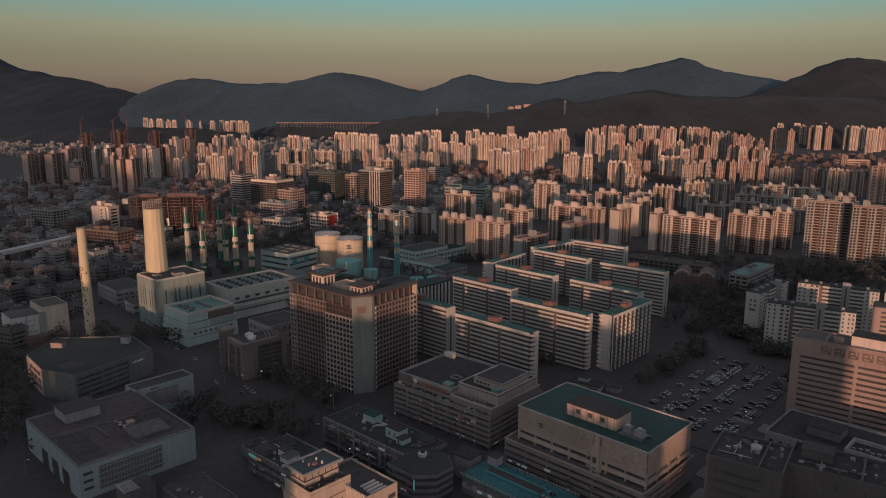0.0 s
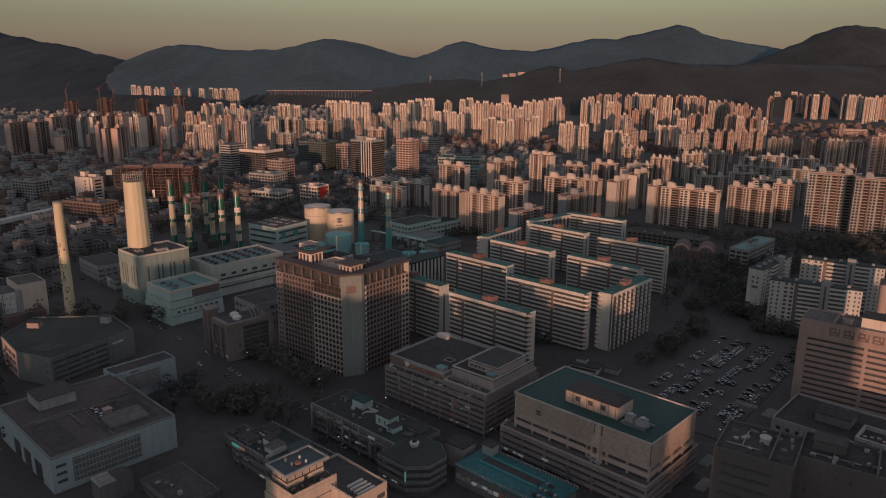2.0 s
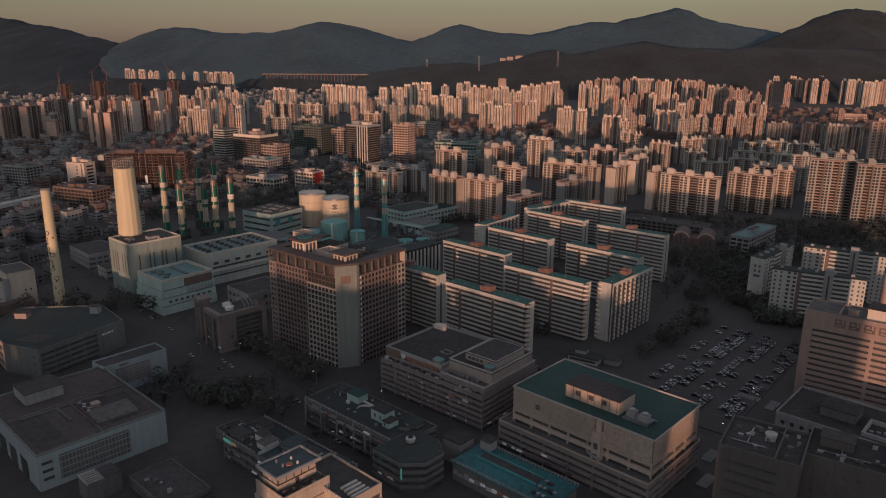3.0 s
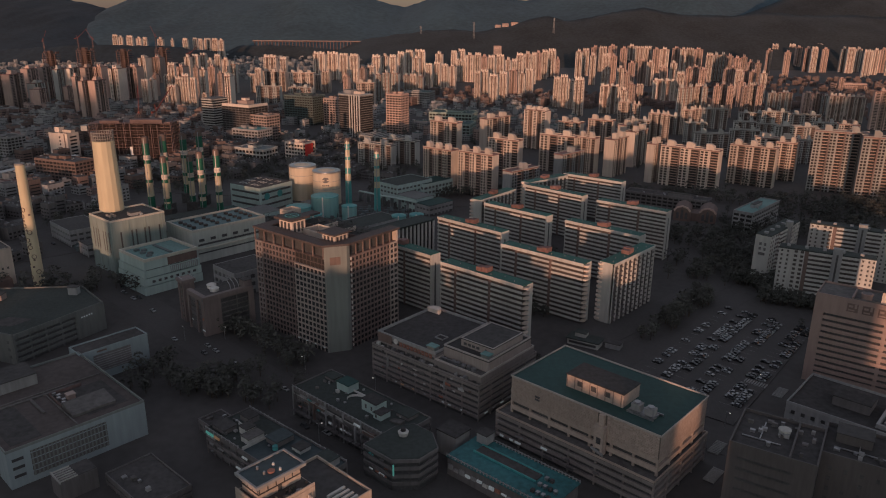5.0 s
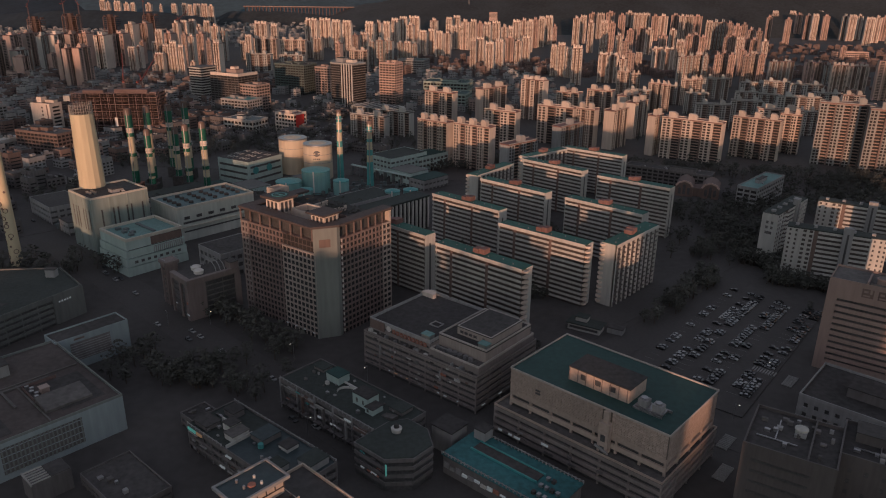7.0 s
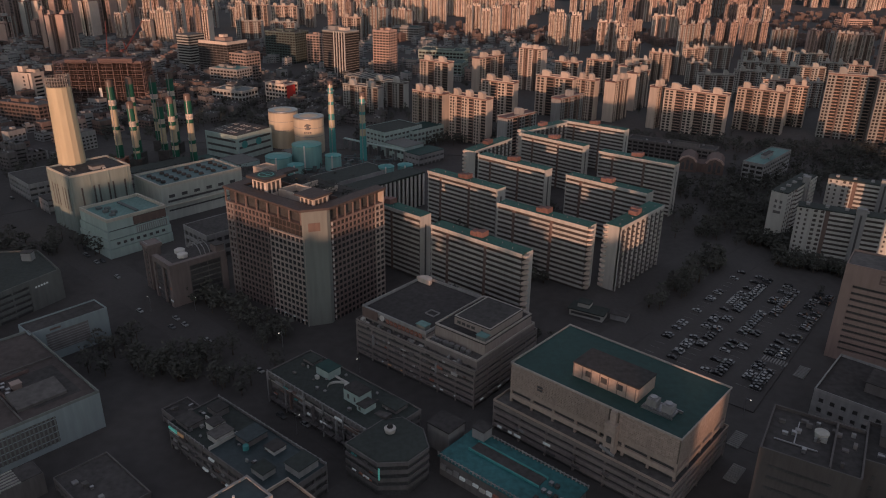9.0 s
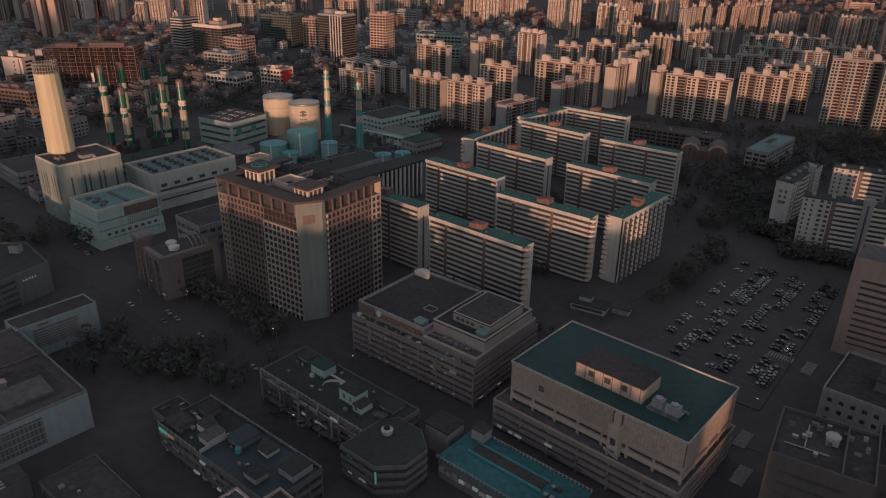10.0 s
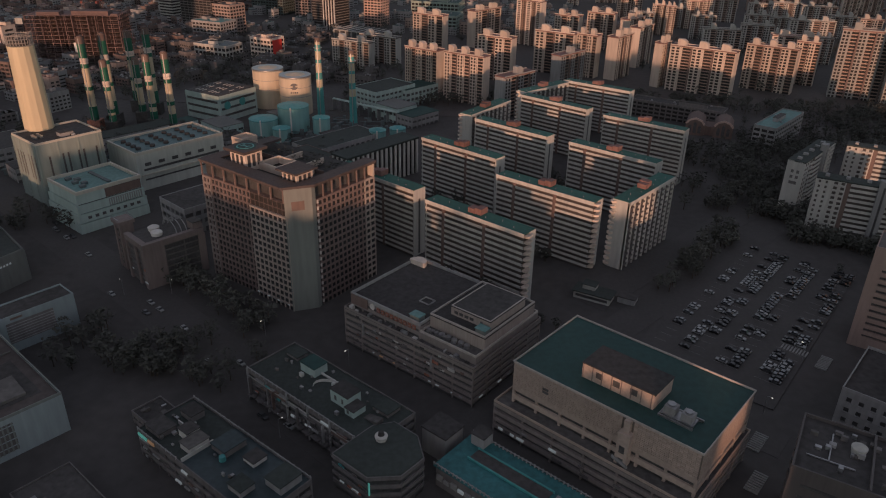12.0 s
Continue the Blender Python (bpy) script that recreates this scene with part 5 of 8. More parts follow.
    for k in range(2):
        part("window", Form().box(29 + 3.0 * k, -1.6, 11, 30.0 + 3 * k, -1.4, 12.4), dim_glass, o)
    part("stair_strip", Form().box(17.2, -2.4, 0, 20.6, 0.4, 21.5), greywall, o)
    part("plinth_block", Form().box(6, -9, 0, 32, -1.8, 6.5), brownwall, o)
    part("roof", Form().box(0.4, 0.4, 20, 18.6, 21.6, 20.3), roof_grey, o)
    part("roof", Form().box(19.4, -1.1, 24, 35.6, 23.6, 24.3), roof_grey, o)
    parapet(o, 17, 25.5, 24, cream_dull, 0.8, 0.35, 19, -1.5)
    for x, y, w, d, hh, m, r in ((-252, 596, 16, 70, 9, greywall, roof_moss), (-232, 618, 14, 60, 7, plant_white, roof_green), (-175, 640, 26, 20, 10, plant_white, deck_grey), (-160, 612, 20, 18, 8, greywall, roof_dark),
                              (-48, 690, 26, 22, 12, plant_white, deck_grey), (-84, 620, 16, 12, 8, plant_white, roof_dark), (-30, 672, 18, 30, 9, greywall, roof_green), (-132, 670, 14, 12, 9, corner_grey, deck_grey), (-270, 545, 16, 20, 9, greywall, roof_dark)):
        o = thing("plant_building", "low plant shed with a flat roof", "building", x, y, -43, group=g)
        banded(o, w, d, hh, 2, hh * 0.32, m, dim_glass, 0, 0.3, bay=5, pier=1.6, grid=True)
        part("roof", Form().box(-0.2, -0.2, hh, w + 0.2, d + 0.2, hh + 0.4), r, o)
    o = thing("office_slab", "pale finned office slab with a flat dark roof", "building", -62, 530, -43, group=g)
    part("glazing", Form().box(0.4, 0.4, 0, 13.4, 59.6, 23), tower_glass, o)
    fin = shared(Form().box(-0.65, -0.9, 0, 0.65, 0.3, 23), "fin", white)
    for k in range(16):
        part("fin", fin, plant_white, o, at=at(13.6, 0.8 + 3.9 * k, 0, 90))
    for k in range(4):
        part("fin", fin, plant_white, o, at=at(0.8 + 4.1 * k, 0.4))
    part("roof", Form().box(-0.6, -0.6, 23, 14.6, 60.6, 24.2), roof_moss, o)
    br = thing("pipe_bridge", "raised pale pipe bridge on trestles", "pipe bridge", -86, 712, -36, group=g)
    for y, r in ((0.45, 0.45), (2.0, 0.6), (3.5, 0.3)):
        part("pipe", Form().drum(0, 0, 0, 70, r, n=10), plant_white, br, at=pose(0, y, 9 + r, 0, 90, 0))
    leg = shared(Form().box(-0.3, -0.2, 0, 0.3, 4.2, 9), "trestle", steel)
    for k in range(8):
        part("trestle", leg, steel, br, at=at(1 + 9.7 * k, 0))
    q = random.Random(77)
    yard = Form()
    for k in range(420):
        u, t = q.uniform(0, 1), q.uniform(-1, 1)
        x, y = -250 + 215 * u + 36 * t, 590 + 70 * u + 46 * t
        k2, hh = q.uniform(0.8, 3.4), q.uniform(1.0, 5.0)
        if q.random() < 0.3:
            yard.drum(x, y, 0, hh, k2 * 0.7, n=10)
        elif q.random() < 0.4:
            yard.box(x, y, 2.6, x + q.uniform(4, 14), y + 0.5, 3.1)
        else:
            yard.box(x, y, 0, x + k2, y + k2 * 0.8, hh)
    o = thing("yard_equipment", "small tanks, pipes and cabinets in the plant yard", "plant equipment", 0, 0, kind="stuff")
    part("equipment", yard, plant_roof, o)
    for n, (x, y, z0, z1, r) in enumerate(((-140, 722, 0, 31.5, 12.9), (-114, 703, 0, 30.5, 12.9))):
        o = thing("storage_tank", "large white cylindrical storage tank", "tank", x, y, group="white storage tanks")
        part("shell", Form().drum(0, 0, 0, z1, r, n=40), tank_cream, o)
        part("tank_roof", Form().drum(0, 0, z1, z1 + 2.2, r * 1.01, 0.8, 40), tank_cream, o)
        ring = shared(Form().drum(0, 0, 0, 0.35, r + 0.18, n=40), "wind_girder", greywall)
        for k in range(3):
            part("wind_girder", ring, greywall, o, at=at(0, 0, z1 - 0.4 - 7.5 * k))
        part("roof_rail", Form().drum(0, 0, z1 + 0.2, z1 + 0.9, r + 0.05, n=40), steel, o)
        if n:
            for a0, a1, rr in ((20, 170, 3.0), (200, 350, 3.0), (0, 359, 1.2)):
                arc = [(rr * math.cos(radians(a0 + (a1 - a0) * q / 12)), rr * math.sin(radians(a0 + (a1 - a0) * q / 12)) * 0.85) for q in range(13)]
                part("emblem", Form().prism(arc, 0, 1.2), darkwall, o, "dark painted round emblem", at=pose(1.0, -r + 0.95, 24.3, 90, 0, 8))
            for k in range(4):
                part("emblem_bar", Form().box(-2 + 1.6 * k, -r - 0.12, 18.8, -0.9 + 1.6 * k, -r + 1, 20.0), darkwall, o)
    for x, y, r, z1 in ((-108, 655, 11.8, 19), (-128, 640, 10.5, 13), (-86, 648, 6.5, 12), (-112, 626, 6.5, 10), (-41, 618, 6, 12), (-27, 630, 6, 10)):
        o = thing("storage_tank", "teal painted storage tank", "tank", x, y, group="teal storage tanks")
        part("shell", Form().drum(0, 0, 0, z1, r, n=32), teal_pale, o)
        part("wind_girder", Form().drum(0, 0, z1 - 0.5, z1, r + 0.2, n=32), teal_metal, o)
        part("tank_roof", Form().drum(0, 0, z1, z1 + 1.4, r * 1.01, 0.6, 32), teal_metal, o)
        part("ladder", Form().box(-0.5, -r - 0.4, 0, 0.5, -r + 0.2, z1 + 0.8), white, o)
    for x, y, z1, r in ((-254.6, 643.3, 69.7, 2.7), (-246.3, 659.4, 69.2, 2.7), (-244.1, 700.7, 63.8, 2.9), (-226.5, 693, 68.2, 2.7), (-194.0, 637.0, 61.2, 2.6), (-212.0, 648.1, 56.6, 2.6), (-240, 640, 54, 2.5), (-228, 668, 50, 2.5)):
        o = thing("stack", "slim white and green banded stack", "chimney", x, y, group="banded stacks")
        part("shaft", Form().drum(0, 0, 0, z1, r, r * 0.95, 18), stack_cream, o)
        part("tip", Form().drum(0, 0, z1 - 5, z1, r + 0.06, r + 0.06, 18).drum(0, 0, z1, z1 + 0.5, r * 0.7, n=18), brownwall, o, "bare brown concrete tip")
        for a, e in ((15.0, 5.0), (22.2, 19.2), (38.5, 35.8)):
            part("green_band", Form().drum(0, 0, z1 - a, z1 - e, r + 0.08, r + 0.08, 18), green_band, o, "green painted band")
        part("white_band", Form().drum(0, 0, z1 - 19.2, z1 - 15.0, r + 0.07, r + 0.07, 18), cream, o)
        part("teal_foot", Form().drum(0, 0, 8.5, 8.5 + (z1 - 39) * 0.35, r + 0.1, r + 0.1, 18), green_band, o, "green painted foot")
        ring = shared(Form().drum(0, 0, 0, 0.2, r + 0.42, n=18).drum(0, 0, 0.9, 0.98, r + 0.42, n=18), "ring_walk", steel)
        for a in (17.6, 35.4):
            part("ring_walk", ring, steel, o, at=at(0, 0, z1 - a))
        part("ladder", Form().box(-0.3, -r - 0.35, 9, 0.3, -r + 0.1, z1 - 1), steel, o)
        part("pedestal", Form().box(-4.5, -4.5, 0, 4.5, 4.5, 9), brick_red if x < -250 else roof_dark, o)
    for x, y, z1 in ((-91.5, 686, 64), (-63.6, 668, 58.2)):
        o = thing("stack", "tall thin teal and white stack", "chimney", x, y, group="teal stacks")
        part("shaft", Form().drum(0, 0, 0, z1, 3.0, 2.0, 18), stack_cream, o)
        for a, e in ((0.0, 0.40), (0.50, 0.58), (0.70, 0.74), (0.84, 0.92)):
            part("teal_band", Form().drum(0, 0, a * z1, e * z1, 3.06 - a, 3.06 - e, 18), teal_metal, o, "teal painted band")
        part("tip", Form().drum(0, 0, z1 - 3, z1 + 0.2, 2.15, 2.1, 18), brownwall, o)
        part("ladder", Form().box(-0.3, -3.3, 0, 0.3, -1.9, z1 - 2), steel, o)
        part("platform", Form().drum(0, 0, z1 - 8, z1 - 7.4, 3.4, n=18), steel, o)
    w = thing("stack", "free-standing slim cream stack", "chimney", -263.8, 479.0)
    part("shaft", Form().drum(0, 0, 0, 79, 3.5, 2.8, 22), chimney_cream, w)
    port = shared(Form().drum(0, 0, 0, 0.3, 0.7, n=10), "flue_port", brownwall)
    ring = Form()
    for k in range(14):
        a0, a1 = 2 * math.pi * k / 14, 2 * math.pi * (k + 1) / 14
        ring.prism([(1.5 * math.cos(a0), 1.5 * math.sin(a0)), (1.5 * math.cos(a1), 1.5 * math.sin(a1)), (1.15 * math.cos(a1), 1.15 * math.sin(a1)), (1.15 * math.cos(a0), 1.15 * math.sin(a0))], 0, 0.35)
    ring = shared(ring, "painted_ring", brownwall)
    q = random.Random(9)
    for k in range(20):
        a, z = -90 + q.uniform(-62, 55), 3 + 2.5 * k + q.uniform(-0.8, 0.8)
        r = 3.5 - 0.7 * z / 79 - (0.22 if k % 2 else 0.1)
        part("painted_ring" if k % 2 else "flue_port", ring if k % 2 else port, brownwall, w, at=pose(r * math.cos(radians(a)), r * math.sin(radians(a)), z, 0, 90, a))
    part("lip", Form().drum(0, 0, 78.4, 79.4, 2.95, n=22), concrete, w)
    c = thing("conveyor", "raised pale conveyor gallery", "conveyor", -466, 735, 0)
    part("gallery", Form().prism([(-20, -40), (-12, -44), (40, 130), (32, 134)], 8, 12), pale, c)
    leg = shared(Form().box(-1, -1, 0, 1, 1, 8.2), "trestle", concrete)
    for k in range(6):
        part("trestle", leg, concrete, c, at=at(-14 + 9 * k, -36 + 31 * k))


plant()


# ---- apartment towers, built once and repeated ----
def tower(name, label, w, d, floors, wall_mat, bays, group, houses, curved=False, step=2.8, roof_mat=None, slim=False):
    """An apartment block: bays stand in and out, each floor has its band, each bay its piers, over a glazed core; plain gables close the ends."""
    b = thing(name, label, "apartment building", 0, 0, group=group)
    h = floors * step
    walls, dull, bw = Form(), Form(), w / bays
    strips, front = [], []
    for k in range(bays):
        deep = 1.8 if slim else 0.9
        x0, y0 = -w / 2 + k * bw, -d / 2 + (deep if k % 2 else 0.0)
        y1 = d / 2 - (deep if k % 2 else 0.0)
        band = 1.15 if slim else 0.95
        back = 0.1 if slim else 0.32
        # odd bays take the browner tone, which deepens the recess by colour
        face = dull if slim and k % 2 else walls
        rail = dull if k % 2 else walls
        for f in range(floors):
            rail.box(x0, y0 + back, (f + 1) * step - band, x0 + bw, y1 - back, (f + 1) * step)
        if slim:
            cuts = ((0, 0.20 * bw), (0.80 * bw, bw)) if k % 2 == 0 else ((0.10 * bw, 0.28 * bw), (0.70 * bw, 0.90 * bw))
        else:
            cuts = ((0, 0.12 * bw), (0.88 * bw, bw)) if k % 2 else ((0, 0.13 * bw), (0.43 * bw, 0.57 * bw), (0.87 * bw, bw))
        for a, e in cuts:
            face.box(x0 + a, y0, 0, x0 + e, y1, h)
        front += [(x0 + (0.1 if k == 0 else 0), y0 + 0.5), (x0 + bw - (0.1 if k == bays - 1 else 0), y0 + 0.5)]
        if not slim and k % 2 and k < bays - 1:
            strips.append(x0 + bw)
    end = 0.5
    walls.box(-w / 2 - 0.15, -d / 2 + end, 0, -w / 2 + 0.25, d / 2 - end, h + 0.4).box(w / 2 - 0.25, -d / 2 + end, 0, w / 2 + 0.15, d / 2 - end, h + 0.4)
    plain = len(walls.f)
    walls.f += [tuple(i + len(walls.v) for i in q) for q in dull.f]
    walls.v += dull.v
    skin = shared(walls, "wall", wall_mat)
    skin.materials.append(recess_shade_paint)
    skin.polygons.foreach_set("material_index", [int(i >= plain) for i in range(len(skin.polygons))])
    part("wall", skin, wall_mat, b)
    part("window_glass", Form().prism(front + [(x, -y) for x, y in reversed(front)], 0, h - 0.3), tower_glass, b)
    if not slim:
        part("parapet", Form().box(-w / 2 - 0.3, -d / 2 - 0.25, h + 0.9, w / 2 + 0.3, -d / 2 + 0.1, h + 1.7).box(-w / 2 - 0.3, d / 2 - 0.1, h + 0.9, w / 2 + 0.3, d / 2 + 0.25, h + 1.7), wall_mat, b)
    for x in strips:
        part("stair_strip", Form().box(x - 0.7, -d / 2 - 0.12, 0, x + 0.7, -d / 2 + 0.85, h - 0.4), brownwall, b, "darker stair strip")
    part("roof", Form().box(-w / 2 - 0.2, -d / 2 - 0.1, h, w / 2 + 0.2, d / 2 + 0.1, h + 0.9), roof_mat or roof_red, b)
    if curved:
        arc = [(-3.1, 0), (3.1, 0), (3.1, 4.0), (0.6, 5.9), (-3.1, 5.9)]
        house = shared(Form().profile(arc, -2.6, 2.6), "stair_house", wall_mat)
    elif slim:
        house = shared(Form().box(-0.2 * w, -0.34 * d, 0, 0.2 * w, 0.3 * d, 2.6).box(-0.2 * w, -0.34 * d, 2.6, -0.06 * w, 0.1 * d, 6.4).box(0.07 * w, -0.3 * d, 2.6, 0.19 * w, 0.1 * d, 5.2), "stair_house", wall_mat)
    else:
        house = shared(Form().box(-2.4, -2.6, 0, 2.4, 2.6, 3.0).box(-1.6, -1.8, 3.0, 0.8, 0.6, 4.6), "stair_house", wall_mat)
    for k in range(houses):
        part("stair_house", house, wall_mat, b, at=at(-w / 2 + w * (k + 0.5) / houses, -d / 2 + 3.6 if curved else 0.8, h + 0.9))
    return b


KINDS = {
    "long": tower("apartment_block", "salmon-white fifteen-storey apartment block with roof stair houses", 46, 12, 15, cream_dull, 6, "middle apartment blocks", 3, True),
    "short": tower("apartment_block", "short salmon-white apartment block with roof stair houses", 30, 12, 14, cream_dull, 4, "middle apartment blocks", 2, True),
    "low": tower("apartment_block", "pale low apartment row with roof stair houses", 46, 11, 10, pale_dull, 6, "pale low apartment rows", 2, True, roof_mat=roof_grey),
    "high": tower("apartment_tower", "tall pale apartment tower with ribbed facade", 44, 13, 20, tall_shade_grey, 7, "tall apartment blocks", 2, True),
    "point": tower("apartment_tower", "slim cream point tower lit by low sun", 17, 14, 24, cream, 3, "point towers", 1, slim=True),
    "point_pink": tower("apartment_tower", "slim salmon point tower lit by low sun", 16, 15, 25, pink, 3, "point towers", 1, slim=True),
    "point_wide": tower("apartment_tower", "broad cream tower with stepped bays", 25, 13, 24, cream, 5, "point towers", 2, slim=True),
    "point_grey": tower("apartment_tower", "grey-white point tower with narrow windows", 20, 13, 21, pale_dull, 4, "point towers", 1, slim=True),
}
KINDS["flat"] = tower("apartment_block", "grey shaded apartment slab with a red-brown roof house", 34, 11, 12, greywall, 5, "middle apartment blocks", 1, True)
KINDS["wide_dull"] = tower("apartment_tower", "broad dim cream tower with stepped bays", 24, 13, 24, cream_dull, 5, "point towers", 2, slim=True)
KINDS["wide_bright"] = tower("apartment_tower", "broad cream tower with low sun lightened into its paint", 26, 13, 24, cream_sunlit, 5, "point towers", 2, slim=True)
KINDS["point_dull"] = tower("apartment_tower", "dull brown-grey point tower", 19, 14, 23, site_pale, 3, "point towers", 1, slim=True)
used = {}
taken = []


def put(kind, x, y, turn, scale=1.0, thin=1.0, deep=1.0):
    """One block of a kind: the first is moved to its place, all others are copies of it."""
    size = Vector((thin, deep, scale))
    taken.append((x, y, 28 if kind in ("long", "low", "short", "high") else 17))
    if kind in used:
        size = Vector(p / q for p, q in zip(size, used[kind]))
        return copy_thing(KINDS[kind], pose(x, y, 0, 0, 0, turn) @ Matrix.Diagonal((*size, 1)))
    used[kind] = size
    KINDS[kind].matrix_world = pose(x, y, 0, 0, 0, turn) @ Matrix.Diagonal((*size, 1))
    return KINDS[kind]


def row_of(turn, blocks):
    """A quarter of blocks that face one way: kind, place, width, depth and height as shares of the kind's own."""
    for k, (kind, x, y, thin, deep, scale) in enumerate(blocks):
        put(kind, x, y, turn + 3 * math.sin(2.3 * k), scale, thin, deep)


put("low", -84, 872, -30, 0.98)
put("low", -58, 902, -30, 0.98)
# salmon blocks
row_of(-38, (("long", -9, 766, 0.78, 1.0, 0.99), ("long", 28, 745, 0.88, 1.0, 0.99)))
# the middle blocks
row_of(-34, (("short", -5, 966, 1.37, 1.0, 1.05), ("short", 61, 833, 1.23, 1.0, 1.05), ("point_wide", 116, 1017, 1.33, 1.0, 0.76), ("short", 124, 864, 1.43, 1.0, 1.05),
    ("short", 155, 976, 1.0, 1.0, 1.05), ("short", 155, 852, 0.73, 1.0, 1.05), ("short", 199, 1000, 1.1, 1.0, 1.05), ("long", 250, 790, 1.31, 1.0, 0.98), ("long", 321, 805, 1.01, 1.0, 0.98),
    ("short", 368, 832, 0.72, 1.0, 1.05)))
# cross blocks
row_of(48, (("short", 60, 1013, 1.68, 1.0, 1.05), ("short", 186, 850, 1.12, 1.0, 1.05), ("short", 219, 816, 0.54, 0.75, 1.05), ("short", 223, 909, 1.12, 1.0, 1.05),
    ("short", 226, 963, 1.21, 1.0, 1.05)))
# dull cross blocks
row_of(44, (("flat", 67, 706, 1.16, 1.0, 1.01), ("flat", 125, 795, 1.14, 1.0, 1.01)))
# tall blocks of the east
row_of(-26, (("high", 395, 778, 1.1, 1.0, 1.09), ("high", 423, 740, 1.09, 1.0, 1.09)))
# white rows below the hills
row_of(-14, (("low", 425, 1221, 0.84, 1.0, 1.11), ("low", 498, 1252, 0.92, 1.0, 0.79), ("low", 521, 1220, 0.87, 1.0, 1.0), ("low", 552, 1188, 1.04, 1.0, 1.0),
    ("low", 425, 1095, 0.68, 0.94, 1.0), ("low", 447, 1074, 0.59, 0.82, 1.0), ("low", 479, 1055, 1.19, 1.0, 1.0), ("low", 538, 1093, 0.7, 0.97, 1.0), ("low", 348, 1077, 0.67, 0.93, 1.0),
    ("low", 337, 979, 0.92, 1.0, 1.0), ("low", 392, 1012, 0.83, 1.0, 1.0), ("low", 397, 955, 0.53, 0.73, 1.0), ("low", 432, 931, 0.5, 0.69, 1.0), ("low", 336, 1161, 0.66, 0.92, 0.97),
    ("low", 306, 1316, 0.48, 0.67, 0.93), ("low", 273, 1100, 0.7, 0.97, 1.0), ("low", 300, 1112, 0.4, 0.6, 1.0)))
# white rows, taller
row_of(-14, (("short", 528, 1012, 0.86, 1.0, 0.95), ("short", 286, 1250, 0.67, 0.93, 0.95), ("short", 298, 1218, 0.42, 0.6, 0.95), ("short", 297, 1106, 0.59, 0.81, 0.95),
    ("short", 309, 1094, 0.42, 0.6, 0.95), ("short", 360, 1153, 0.71, 0.98, 0.95), ("short", 378, 1167, 0.44, 0.61, 0.95), ("short", 379, 886, 1.55, 1.0, 0.95),
    ("short", 358, 1162, 0.41, 0.6, 0.7)))
# grid towers on the east side
row_of(-16, (("wide_dull", 653, 1292, 1.02, 1.0, 0.71), ("wide_dull", 697, 1316, 1.28, 1.0, 0.65), ("point_pink", 696, 1232, 1.8, 1.0, 0.87), ("point_pink", 677, 1445, 1.05, 1.0, 0.54),
    ("point_dull", 696, 1447, 0.77, 1.0, 0.57), ("point_grey", 704, 1430, 0.64, 0.89, 0.59), ("point_grey", 616, 1456, 0.94, 1.0, 0.62), ("point_grey", 640, 1458, 1.26, 1.0, 0.63),
    ("point_pink", 588, 1545, 0.84, 1.0, 0.7)))
# towers before the hills, front
row_of(-15, (("point_pink", 475, 1365, 0.68, 0.94, 0.79), ("point_dull", 500, 1402, 0.64, 0.89, 0.86), ("point_pink", 501, 1369, 0.67, 0.93, 0.79), ("point_dull", 519, 1348, 0.61, 0.84, 0.86),
    ("wide_dull", 551, 1396, 0.55, 0.76, 0.82), ("point_pink", 556, 1375, 0.65, 0.9, 0.79), ("point_grey", 397, 1313, 0.69, 0.96, 0.94), ("point_grey", 419, 1336, 0.7, 0.97, 0.94),
    ("wide_dull", 441, 1359, 0.56, 0.77, 0.82), ("point_grey", 445, 1338, 0.46, 0.64, 0.94), ("point_wide", 445, 1590, 1.76, 1.0, 0.69), ("wide_dull", 405, 1627, 0.59, 0.83, 0.5),
    ("point_dull", 326, 1380, 0.73, 1.0, 0.86), ("point", 288, 1270, 0.63, 0.88, 0.82), ("point_wide", 294, 1409, 1.38, 1.0, 0.73)))
# towers before the hills, middle
row_of(-15, (("point_pink", 493, 1770, 1.12, 1.0, 0.87), ("point", 577, 1980, 1.0, 1.0, 0.91), ("point_wide", 473, 1575, 0.63, 0.87, 0.91), ("point_pink", 549, 1761, 0.92, 1.0, 0.87),
    ("point_dull", 578, 1804, 0.79, 1.0, 0.95), ("point_pink", 570, 1727, 1.05, 1.0, 0.87), ("point_dull", 624, 1735, 0.67, 0.94, 0.95), ("point_pink", 670, 1821, 0.83, 1.0, 0.87),
    ("point_wide", 627, 1664, 0.64, 0.88, 0.91), ("point_dull", 658, 1704, 0.65, 0.9, 0.95), ("point_pink", 659, 1671, 0.88, 1.0, 0.87), ("point", 662, 1621, 0.73, 1.0, 0.91),
    ("point", 389, 1752, 0.88, 1.0, 0.91), ("point_dull", 363, 1574, 0.65, 0.9, 0.95), ("point_pink", 520, 2071, 1.41, 1.0, 0.87), ("point", 521, 1994, 1.12, 1.0, 0.91),
    ("point_pink", 464, 1959, 1.05, 1.0, 0.87)))
